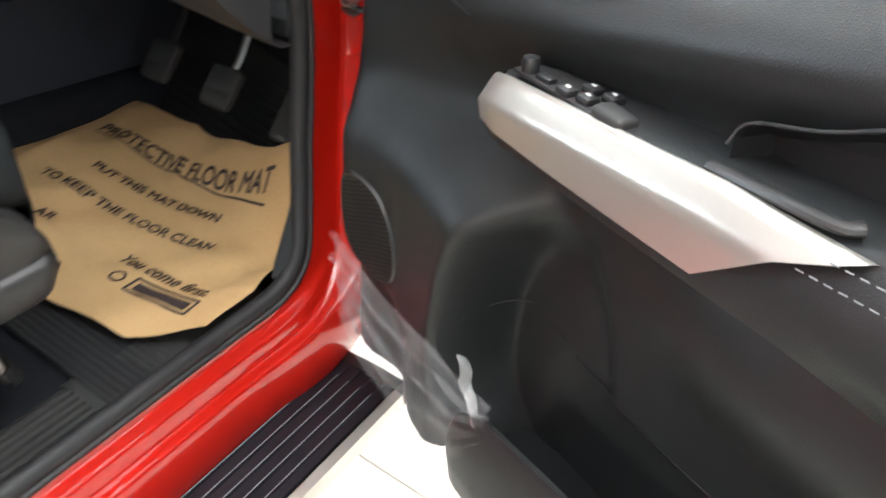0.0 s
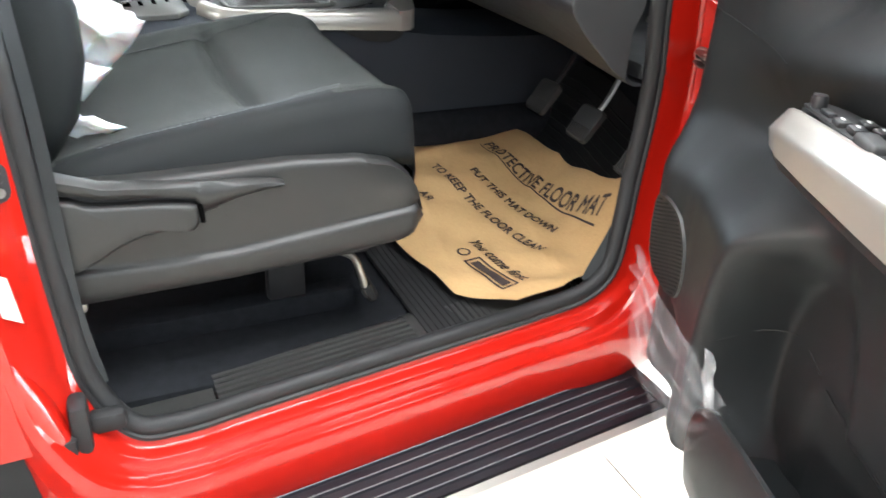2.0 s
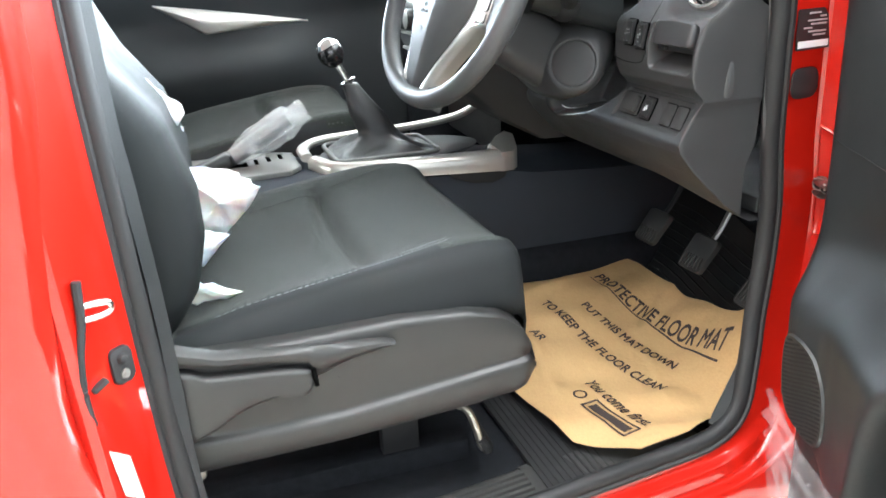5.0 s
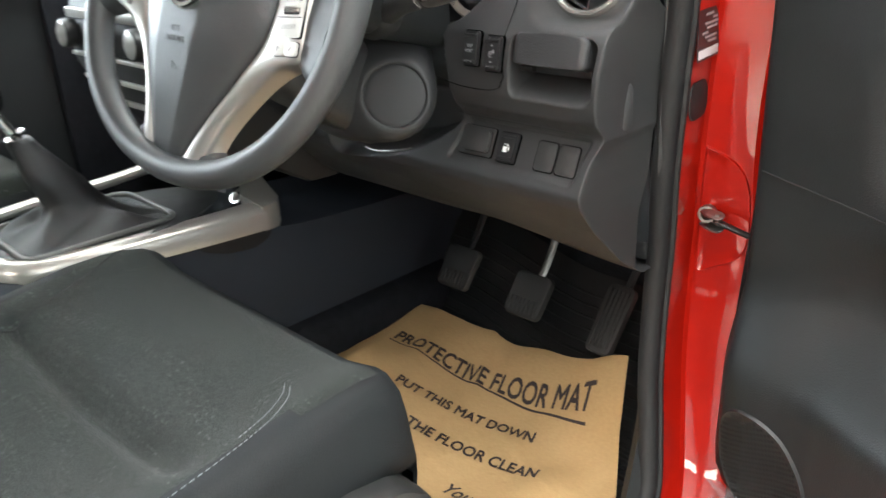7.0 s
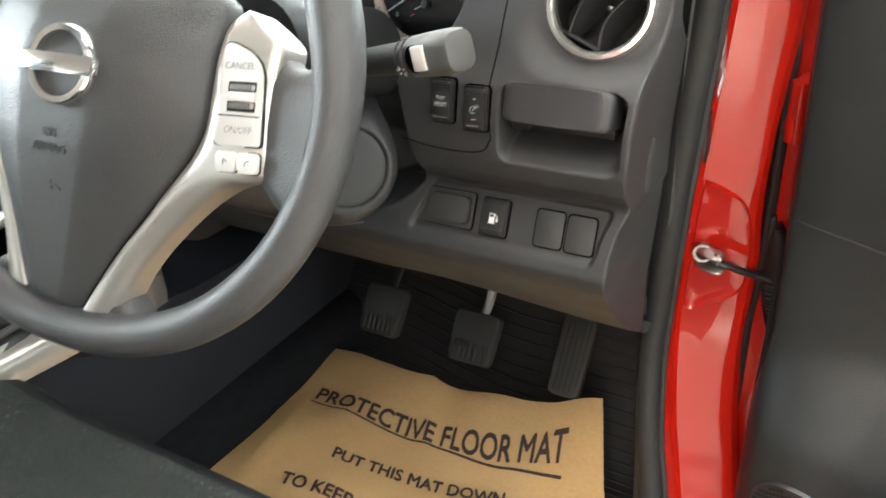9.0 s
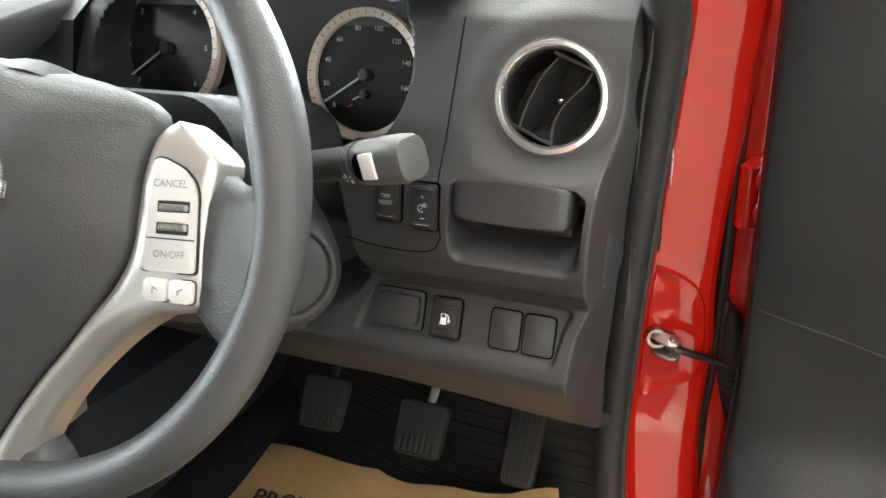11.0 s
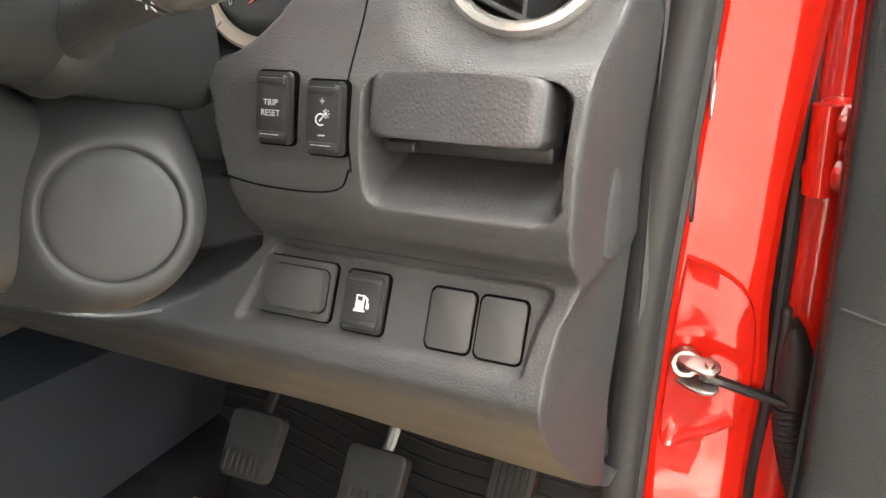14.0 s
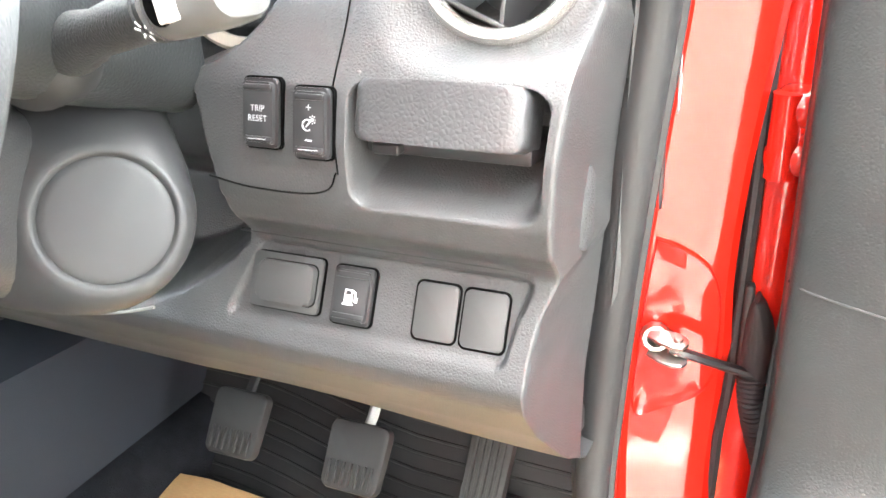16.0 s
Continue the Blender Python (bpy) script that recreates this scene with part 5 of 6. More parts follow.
POD = [(0.03, 0.150), (0.06, 0.163), (0.09, 0.167), (0.11, 0.165), (0.15, 0.153), (0.18, 0.150), (0.22, 0.153), (0.30, 0.162), (0.40, 0.164)]


def door_relief(u, z):
    """How far the trim stands proud of the door shell."""
    w = 0.072 + 0.052 * smoothstep(0.24, 0.045, u) + 0.022 * smoothstep(0.10, 0.03, u) * smoothstep(1.0, 0.5, z)
    # upper roll under the window
    zs = min(0.985 + 0.19 * (u - 0.2), 1.10)
    w += 0.030 * smoothstep(zs - 0.07, zs, z) * smoothstep(0.08, 0.25, u)
    w -= 0.070 * smoothstep(zs, zs + 0.09, z) * smoothstep(0.15, 0.28, u)
    # the front edge is softly rounded
    w -= 0.012 * smoothstep(0.050, 0.036, u) ** 2
    # speaker pod, low and forward
    front = smoothstep(0.010, 0.075, u)
    top = smoothstep(0.905 - 0.06 * smoothstep(0.30, 0.48, u), 0.790 - 0.05 * smoothstep(0.30, 0.48, u), z)
    back = 1 - smoothstep(0.290, 0.385, u - 0.06 * smoothstep(0.66, 0.80, z))
    w += (lerp_table(POD, u) - w) * front * top * back
    # its front tucks in below a slanting edge
    foot = 0.668 - 0.40 * (u - 0.06)
    w -= 0.026 * smoothstep(foot, foot - 0.035, z) * smoothstep(0.26, 0.16, u)
    # bottle hollow behind the pod, open down into the map pocket
    hollow = smoothstep(0.0, 0.32, 1 - math.hypot((u - 0.405) / 0.118, (min(z, 0.62) * 0.4 + z * 0.6 - 0.612) / 0.150))
    w -= (w - 0.052) * hollow
    w -= 0.030 * smoothstep(0.40, 0.46, u) * smoothstep(0.665, 0.645, z)
    # broad swell under the armrest
    w += 0.050 * smoothstep(0.42, 0.70, u) * math.exp(-((z - 0.84) / 0.085) ** 2)
    return max(w, 0.046)


def driver_door():
    d = thing("driver_door", "open driver's door with dark trim and a silver armrest", "door")
    us = [0.036, 0.038, 0.041, 0.045] + [0.050 + 0.0060 * k for k in range(50)] + [0.350 + 0.0120 * k for k in range(64)]
    rows = []
    for u in us:
        top = lerp_table(BELT, u)
        rows.append([door_at(u, door_relief(u, z), z) for z in [0.47 + (top - 0.47) * j / 72 for j in range(73)]])
    part("trim_panel", loft(rows, close=False, cap=False), DOOR_GRAIN, d, "dark grained door trim", angle=70)
    shell = []
    for z in (0.45, 0.5, 0.7, 0.95, 1.08):
        b = 0.02 * math.sin(math.pi * (z - 0.4) / 0.9)
        shell.append([door_at(0.03, 0.034, z), door_at(0.022, 0.030, z), door_at(0.012, 0.0, z), door_at(-0.015, -0.045 - b, z), door_at(0.2, -0.06 - b, z), door_at(1.09, -0.06 - b, z), door_at(1.10, 0.02, z)])
    part("door_shell", loft(shell), PAINT, d, "red painted door shell")
    part("window_seal", loft([[door_at(u, door_relief(u, z) + 0.001, z - 0.006), door_at(u, door_relief(u, z) + 0.003, z + 0.006), door_at(u, door_relief(u, z) - 0.010, z + 0.012), door_at(u, -0.085, z + 0.012), door_at(u, -0.095, z - 0.02)] for u, z in [(0.26 + 0.042 * k, lerp_table(BELT, 0.26 + 0.042 * k)) for k in range(21)]], close=False, cap=False), RUBBER, d, "black window seal")
    part("trim_edge", loft([[door_at(0.036, door_relief(0.036, z), z), door_at(0.033, 0.085, z), door_at(0.026, 0.05, z), door_at(0.024, 0.03, z)] for z in (0.47, 0.6, 0.8, 1.0, 1.2, 1.35)], close=False, cap=False), MATT_BLACK, d)
    part("trim_seam", tube([door_at(u, door_relief(u, z) + 0.0004, z) for u, z in [(0.042 + 0.012 * k, 1.020 - 0.0016 * k) for k in range(18)]], 0.0009, 6), MATT_BLACK, d)
    for z in (0.80, 0.62, 0.72):
        part("edge_bolt", lathe([(0, 0.008), (0.008, 0.008), (0.010, 0.0)], 6, facing(door_at(0.014, 0.02, z), -DU)), PAINT, d)
    # armrest: dark top, silver flank with a bevelled lower edge
    top, face = [], []
    keys = [(0.333, 0.120, 0.140, 0.957, 0.930), (0.345, 0.112, 0.153, 0.968, 0.926), (0.375, 0.100, 0.158, 0.974, 0.924), (0.45, 0.090, 0.159, 0.979, 0.922), (0.55, 0.085, 0.159, 0.985, 0.921), (0.632, 0.085, 0.159, 0.990, 0.921), (0.70, 0.085, 0.158, 0.994, 0.921), (0.80, 0.085, 0.156, 1.0, 0.915), (1.0, 0.085, 0.150, 1.0, 0.905)]
    for u, w0, w1, zt, zb in keys:
        top.append([door_at(u, w0 - 0.02, zt + 0.004), door_at(u, w0 + 0.01, zt + 0.005), door_at(u, w1 - 0.030, zt + 0.002), door_at(u, w1 - 0.020, zt - 0.003), door_at(u, w1 - 0.006, zb + 0.022), door_at(u, w1 - 0.012, zb - 0.010), door_at(u, w0, zb - 0.03), door_at(u, w0 - 0.02, zb - 0.03)])
    part("armrest", loft(top), DOOR_GRAIN, d, "dark padded armrest", angle=60)

    def flank(u, w1, zt, zb, f=0.0):
        """One cross-section of the silver flank; f leans it back at its rear end."""
        pts = [(0.116, w1 - 0.024, zt + 0.0030), (0.114, w1 - 0.021, zt + 0.0045), (0.110, w1 - 0.0165, zt + 0.0032)]
        corners = [(0.108, w1 - 0.0145, zt + 0.0010), (0.062, w1 - 0.0005, zt - 0.018), (0.002, w1 - 0.0045, zb + 0.004)]
        for p, q in zip(corners, corners[1:]):
            pts += [tuple(i + (j - i) * k / 4 for i, j in zip(p, q)) for k in range(1, 5)]
        pts += [(0.0, w1 - 0.010, zb + 0.002)]
        return [door_at(u + f * a, w, z) for a, w, z in pts]

    face.append(flank(0.3290, 0.128, 0.949, 0.934))
    face.append(flank(0.3302, 0.133, 0.953, 0.932))
    for u, w0, w1, zt, zb in keys[:5] + [(0.624, 0.085, 0.159, 0.990, 0.921)]:
        face.append(flank(u, w1, zt, zb))
    w1, zt, zb = 0.159, 0.990, 0.921
    for f in (0.3, 0.6, 0.85, 1.0):
        face.append(flank(0.624, w1, zt, zb, f))
    part("armrest_trim", loft(face, close=False, cap=False), SILVER, d, "satin silver armrest trim", angle=48)
    for k in (0, 1):
        dash = []
        for i in range(34):
            f = i / 34
            a = Vector(door_at(0.702 + 0.34 * f + 0.016 * k, 0.1570 - 0.006 * k, 0.976 + 0.012 * k + 0.02 * f))
            b = a + DU * 0.0056 + Vector((0, 0, 0.0004))
            dash.append(tube([a, b], 0.0006, 5))
        part("stitching", join(*dash), THREAD, d, "pale double stitching")
    # switch pack
    sp = part("switch_pack", plate([(-0.075, -0.018), (0.085, -0.022), (0.095, 0.012), (0.03, 0.022), (-0.05, 0.020), (-0.080, 0.006)], 0.003, facing(door_at(0.445, 0.116, 0.9825), (0, 0, 1), DW * -1), 0.001), MATT_BLACK, d, "dark window and mirror switch pack")
    part("mirror_knob", lathe([(0, 0.017), (0.007, 0.0165), (0.0085, 0.012), (0.0085, 0.0)], 20, Matrix.Translation(door_at(0.383, 0.125, 0.982))), BLACK_PLASTIC, sp)
    part("mirror_switch", rbox(0.020, 0.010, 0.008, 0.002, 2, facing(door_at(0.408, 0.126, 0.986), (0, 0, 1), DW * -1)), BLACK_PLASTIC, sp)
    for u, w in ((0.440, 0.128), (0.462, 0.124), (0.447, 0.106), (0.470, 0.103)):
        part("window_switch", rbox(0.016, 0.016, 0.008, 0.003, 2, facing(door_at(u, w, 0.988), (0.1, 0, 1), DW * -1)), SWITCH, sp)
        part("switch_mark", rbox(0.005, 0.003, 0.0004, 0, 1, facing(door_at(u, w, 0.9923), (0.1, 0, 1), DW * -1)), WHITE_INK, sp)
    part("driver_switch", rbox(0.036, 0.024, 0.012, 0.005, 3, facing(door_at(0.500, 0.128, 0.988), (0.1, 0, 1), DW * -1)), BLANK, sp)
    # pull cup and inner handle
    cup = smooth_path([door_at(0.596, 0.112, 1.004), door_at(0.606, 0.105, 1.022), door_at(0.66, 0.104, 1.038), door_at(0.72, 0.103, 1.062), door_at(0.80, 0.102, 1.075)], 6)
    part("cup_rim", tube(cup, 0.0016, 8), MATT_BLACK, d)
    part("pull_cup", loft([[door_at(u, 0.104, za), door_at(u, 0.078, za - 0.012), door_at(u, 0.076, zb + 0.012), door_at(u, 0.108, zb)] for u, za, zb in ((0.597, 1.006, 0.990), (0.606, 1.020, 0.984), (0.64, 1.030, 0.982), (0.72, 1.060, 0.984), (0.80, 1.074, 0.99))], close=False, cap=False), BLACK_PLASTIC, d)
    part("cup_front", loft([[door_at(0.597 + 0.004 * k, 0.106 - 0.01 * k, 0.985), door_at(0.597 + 0.004 * k, 0.106 - 0.01 * k, 1.02)] for k in range(4)], close=False, cap=False), BLACK_PLASTIC, d)
    part("pull_grip", tube(smooth_path([door_at(0.600, 0.126, 0.992), door_at(0.66, 0.132, 0.998), (door_at(0.705, 0.132, 1.001)), door_at(0.716, 0.124, 1.003)], 6), 0.0075, 10, flat=0.6), GREY_PLASTIC, d, "grey door pull lip")
    # speaker grille
    g = part("speaker_grille", speaker_patch(0.0025), GREY_PLASTIC, d, "black perforated speaker grille")
    dots = []
    me_pts = []
    for i in range(26):
        for j in range(26):
            a, b = -1 + 2 * (i + 0.5 * (j % 2)) / 25, -1 + 2 * j / 25
            if a * a + b * b < 0.88:
                me_pts.append((a, b))
    bmd = bmesh.new()
    for a, b in me_pts:
        c = speaker_point(a, b, 0.0042)
        e1 = (speaker_point(a + 0.02, b, 0.0042) - c).normalized() * 0.0020
        e2 = (speaker_point(a, b + 0.02, 0.0042) - c).normalized() * 0.0020
        vs = [bmd.verts.new(c + e1 * x + e2 * y) for x, y in ((1, 0), (0.5, 0.87), (-0.5, 0.87), (-1, 0), (-0.5, -0.87), (0.5, -0.87))]
        bmd.faces.new(vs)
    tagged(part("grille_holes", bmd, HOLE, g), kind="stuff")
    # outer wall of the map pocket
    wall = []
    for u, zt, w in ((0.372, 0.552, 0.176), (0.380, 0.580, 0.180), (0.395, 0.610, 0.183), (0.44, 0.640, 0.184), (0.52, 0.649, 0.182), (0.60, 0.656, 0.180), (0.80, 0.662, 0.174), (1.08, 0.665, 0.150)):
        wall.append([door_at(u, 0.030, 0.472), door_at(u, w - 0.030, 0.472), door_at(u, w - 0.006, 0.49), door_at(u, w, 0.53), door_at(u, w + 0.002, zt - 0.008), door_at(u, w - 0.001, zt - 0.001), door_at(u, w - 0.006, zt), door_at(u, w - 0.010, zt - 0.006), door_at(u, w - 0.012, 0.53), door_at(u, 0.030, 0.505)])
    part("map_pocket", loft(wall), DOOR_GRAIN, d, "dark map pocket along the door's foot", angle=50)
    part("bottle_line", tube(smooth_path([door_at(u, door_relief(u, z) + 0.0006, z) for u, z in ((0.300, 0.645), (0.315, 0.672), (0.345, 0.684), (0.385, 0.680), (0.410, 0.672))], 5), 0.0008, 6), MATT_BLACK, d)
    part("lower_seam", tube(smooth_path([door_at(u, door_relief(u, z) + 0.0004, z) for u, z in ((0.43, 0.666), (0.5, 0.668), (0.585, 0.672), (0.64, 0.672), (0.8, 0.67))], 5), 0.0007, 6), GREY_PLASTIC, d)
    return d


def speaker_point(a, b, lift):
    u, z = 0.132 + 0.048 * a - 0.036 * b, 0.696 + 0.018 * a + 0.064 * b
    return door_at(u, door_relief(u, z) + lift, z)


def speaker_patch(lift):
    rows = []
    for r in (0.0, 0.25, 0.5, 0.75, 0.93, 1.0, 1.03):
        rows.append([speaker_point(max(r, 0.01) * math.cos(2 * math.pi * k / 40), max(r, 0.01) * math.sin(2 * math.pi * k / 40), lift if r < 0.95 else (lift + 0.0015 if r < 1.02 else 0.0)) for k in range(40)])
    return loft(rows, cap=False)


HOLE = base("speaker_hole", (0.004, 0.004, 0.004), 0.9)
driver_door()


def protective_film():
    """Torn clear film left hanging from the door's lower front edge."""
    top = [(0.0, 0.075, 0.668), (0.35, 0.20, 0.674), (0.7, 0.33, 0.672), (1.0, 0.445, 0.656)]
    low = [(0.0, 0.098, 0.552), (0.45, 0.26, 0.513), (0.85, 0.40, 0.546), (1.0, 0.452, 0.612)]

    def along(rows, t):
        return lerp_table([(r[0], r[1]) for r in rows], t), lerp_table([(r[0], r[2]) for r in rows], t)

    def f(u, v):
        (a0, z0), (a1, z1) = along(top, u), along(low, u)
        fold = 0.006 * math.sin(26 * v + 3 * u) + 0.004 * math.sin(47 * v - 9 * u) + 0.005 * noise.noise(Vector((7 * u, 5 * v, 2)))
        ragged = 0.006 * noise.noise(Vector((14 * u, 3, 1))) * v
        return door_at(a0 + (a1 - a0) * v, 0.182 + 0.008 * math.sin(math.pi * u) + fold, z0 + (z1 - z0) * v + ragged)
    s = part("protective_film", sheet(f, 50, 30), CLEAR_FILM, None)
    tagged(s, "wrinkled clear protective film hanging from the door", "plastic film")
    part("film_flap", sheet(lambda u, v: door_at(0.404 + 0.010 * u + 0.030 * v + 0.004 * math.sin(9 * v), 0.190 + 0.006 * math.sin(5 * u + 4 * v), 0.700 - 0.060 * v + 0.006 * math.sin(4 * u)), 8, 10), MILKY_FILM, s, "crumpled whitish edge")
    return s


protective_film()


# ---- seats ----
SEAM = [(-0.16, 0.800), (-0.09, 0.818), (0.015, 0.844), (0.17, 0.869), (0.276, 0.883), (0.33, 0.885), (0.378, 0.879), (0.42, 0.866)]
HALF = [(0.0, 0.000), (0.06, 0.000), (0.13, 0.001), (0.185, 0.006), (0.215, 0.015), (0.238, 0.021), (0.256, 0.021), (0.270, 0.013), (0.279, -0.008), (0.285, -0.034), (0.290, -0.054), (0.288, -0.072), (0.278, -0.086)]


def cushion_top(x, y):
    """Height of the cushion's top x from its middle: dished, with a soft valley across."""
    valley = 0.019 * math.exp(-((y - 0.182 - 0.02 * x) / 0.015) ** 2) * smoothstep(0.235, 0.17, x) - 0.005 * smoothstep(0.182, 0.23, y) * smoothstep(0.22, 0.15, x)
    return lerp_table(SEAM, y) - 0.016 - valley - 0.012 * smoothstep(0.2, 0.0, x) * smoothstep(0.30, 0.10, y)


def cushion_mesh(cx, wide=1.0):
    secs = []
    stations = [(-0.13, 0.90, 0.03), (-0.11, 0.97, 0.012), (-0.08, 1.0, 0.0), (-0.02, 1, 0), (0.04, 1, 0), (0.1, 1, 0), (0.13, 1, 0), *[(0.146 + 0.006 * i, 1, 0) for i in range(14)], (0.28, 0.995, 0), (0.318, 0.985, 0.0), (0.346, 0.974, 0.0), (0.372, 0.960, 0.0015), (0.386, 0.944, 0.006), (0.394, 0.926, 0.016), (0.398, 0.908, 0.042), (0.395, 0.898, 0.085)]
    for y, k, drop in stations:
        pts = []
        for x, z in HALF:
            zz = cushion_top(x, y) + z - drop * (1 if z > -0.07 else 0.3)
            pts.append((x * k * wide, zz))
        bend = 0.010 * (1 if y > 0.3 else 0)
        right = [Vector((cx + x, y + bend * (1 - (x / 0.3) ** 2), z)) for x, z in pts]
        left = [Vector((cx - x, y + bend * (1 - (x / 0.3) ** 2), z)) for x, z in reversed(pts[1:])]
        secs.append(left + right)
    return loft(secs)


def seat(name, cx, label, detailed, lift=0.0, back=0.0, wide=1.0):
    s = thing(name, label, "car seat", "front seats")
    part("cushion", cushion_mesh(cx, wide), FABRIC, s, "dark fabric cushion with vinyl bolsters", angle=80, second=SEAT_HIDE, where=lambda c: abs(c.x - cx) > 0.245 or c.y > 0.372)
    part("front_skirt", span_box((cx - 0.27 * wide, 0.30, 0.66), (cx + 0.27 * wide, 0.385, 0.80), 0.02, 3), SEAT_HIDE, s)
    part("seat_pan", span_box((cx - 0.27 * wide, -0.16, 0.64), (cx + 0.27 * wide, 0.33, 0.79), 0.01), MATT_BLACK, s)
    # backrest: one soft block leaning back, fuller at its side bolsters
    secs = []
    for z, yf, th, w in ((0.795, -0.085, 0.08, 0.20), (0.82, -0.060, 0.11, 0.232), (0.87, -0.022, 0.15, 0.243), (0.94, -0.004, 0.17, 0.247), (1.00, -0.005, 0.17, 0.247), (1.08, -0.030, 0.16, 0.246), (1.155, -0.085, 0.14, 0.243), (1.25, -0.130, 0.13, 0.236), (1.36, -0.170, 0.12, 0.22), (1.42, -0.195, 0.10, 0.19), (1.44, -0.21, 0.06, 0.16)):
        loop = []
        for a in range(28):
            t = 2 * math.pi * a / 28
            c, q = math.cos(t), math.sin(t)
            x = w * math.copysign(abs(c) ** 0.45, c)
            fy = math.copysign(abs(q) ** 0.6, q)
            dish = 0.030 * (1 - (x / w) ** 2) if q > 0 else 0
            loop.append(Vector((cx + 0.01 + x, yf - th / 2 + fy * th / 2 - dish + back * smoothstep(0.78, 1.10, z), z)))
        secs.append(loop)
    part("backrest", loft(secs), SEAT_HIDE, s, "dark vinyl backrest leaning back", angle=80)
    part("head_restraint", rbox(0.25, 0.09, 0.17, 0.04, 4, pose(cx, -0.27 + back, 1.56, -8)), SEAT_HIDE, s)
    for dx in (-0.06, 0.06):
        part("restraint_post", tube([(cx + dx, -0.25 + back, 1.40), (cx + dx, -0.265 + back, 1.52)], 0.006, 8), CHROME, s)
    for dx in (-0.2, 0.2):
        part("seat_rail", span_box((cx + dx * 0.85 - 0.02, -0.30, 0.498 - lift), (cx + dx * 0.85 + 0.02, 0.33, 0.535), 0.004), CARPET, s)
        part("rail_leg", span_box((cx + dx * 0.85 - 0.012, 0.19, 0.53), (cx + dx * 0.85 + 0.012, 0.25, 0.66), 0.004), MATT_BLACK, s)
    s.location.z = lift
    if not detailed:
        return s
    # seams and stitching
    def on_cushion(dx, y):
        return Vector((cx + dx, y, cushion_top(abs(dx), y) + lerp_table(HALF[:8], abs(dx)) + 0.0002))

    part("cross_seam", tube([on_cushion(-0.205 + 0.0102 * k, 0.182 + 0.02 * abs(-0.205 + 0.0102 * k)) for k in range(41)], 0.0011, 6), MATT_BLACK, s)
    part("bolster_seam", tube([on_cushion(p.x - cx, p.y) for p in smooth_path([(cx - 0.19, -0.04, 0), (cx - 0.195, 0.12, 0), (cx - 0.20, 0.20, 0), (cx - 0.212, 0.27, 0), (cx - 0.238, 0.33, 0), (cx - 0.25, 0.352, 0)], 8)], 0.0013, 6), MATT_BLACK, s)
    run = [on_cushion(p.x - cx, p.y) for p in smooth_path([(0.640, -0.03, 0), (0.641, 0.06, 0), (0.641, 0.14, 0), (0.638, 0.21, 0), (0.630, 0.26, 0), (0.610, 0.292, 0), (0.588, 0.310, 0)], 9)]
    for k in (0, 1):
        st = []
        for a, b in list(zip(run, run[1:]))[0 if k == 0 else 30:]:
            o = Vector((0.009 * k * -1, 0, 0.0006))
            st.append(tube([a.lerp(b, 0.15) + o, a.lerp(b, 0.75) + o], 0.00045, 5))
        part("stitching", join(*st), THREAD, s, "pale double stitching")
    far = smooth_path([(0.135, 0.04, 0.838), (0.134, 0.12, 0.857), (0.134, 0.20, 0.870), (0.138, 0.27, 0.878), (0.150, 0.32, 0.878)], 9)
    part("stitching", join(*[tube([a.lerp(b, 0.15), a.lerp(b, 0.75)], 0.0006, 5) for a, b in zip(far, far[1:])]), THREAD, s, "pale stitching")
    # grey side shield with recliner and height levers
    top = [(-0.13, 0.818), (-0.06, 0.814), (0.05, 0.815), (0.20, 0.818), (0.297, 0.812), (0.347, 0.798), (0.375, 0.776), (0.390, 0.748), (0.3985, 0.716)]
    low = [(-0.13, 0.655), (-0.083, 0.650), (0.118, 0.654), (0.286, 0.664), (0.365, 0.672), (0.388, 0.682), (0.3985, 0.700)]
    ledge = [(-0.13, 0.706), (-0.06, 0.702), (0.02, 0.697), (0.12, 0.699), (0.248, 0.712), (0.33, 0.721), (0.3985, 0.727)]
    rows = []
    for k in range(67):
        y = -0.130 + 0.5285 * k / 66
        z1, z0, zc = lerp_table(top, y), lerp_table(low, y), lerp_table(ledge, y)
        zc = min(zc, z1 - 0.004)
        end = 0.012 * smoothstep(0.370, 0.3985, y) ** 2
        row = [Vector((0.640, y, z1)), Vector((0.690, y, z1)), Vector((0.6985 - end, y, z1 - 0.0015))]
        for q in (0.06, 0.12, 0.22, 0.34, 0.46, 0.58, 0.70, 0.80, 0.88, 0.94, 0.98):
            z = z1 + (zc - z1) * q
            row.append(Vector((0.7035 - 0.0045 * smoothstep(0.35, 0.98, q) - end + 0.002 * math.sin(math.pi * q), y, z)))
        for q, dx in ((0.02, 0.0012), (0.06, 0.0048), (0.12, 0.0074), (0.22, 0.0082), (0.40, 0.0080), (0.60, 0.0068), (0.80, 0.0045), (0.93, 0.0015), (1.0, -0.004)):
            row.append(Vector((0.7000 + dx - end, y, zc + (z0 - zc) * q)))
        row.append(Vector((0.640, y, z0)))
        rows.append(row)
    sh = part("side_shield", loft(rows), GREY_PLASTIC, s, "grey plastic seat side shield", angle=50)
    lev = [(-0.092, 0.808), (-0.070, 0.804), (-0.050, 0.795), (0.0, 0.790), (0.05, 0.785), (0.074, 0.779), (0.078, 0.772), (0.078, 0.756), (0.069, 0.745), (0.057, 0.752), (0.02, 0.749), (-0.007, 0.742), (-0.03, 0.732), (-0.058, 0.716), (-0.092, 0.714)]
    ol = smooth_path([(0, y, z) for y, z in lev + lev[:1]], 3)[:-1]
    ly, lz = -0.02, 0.765
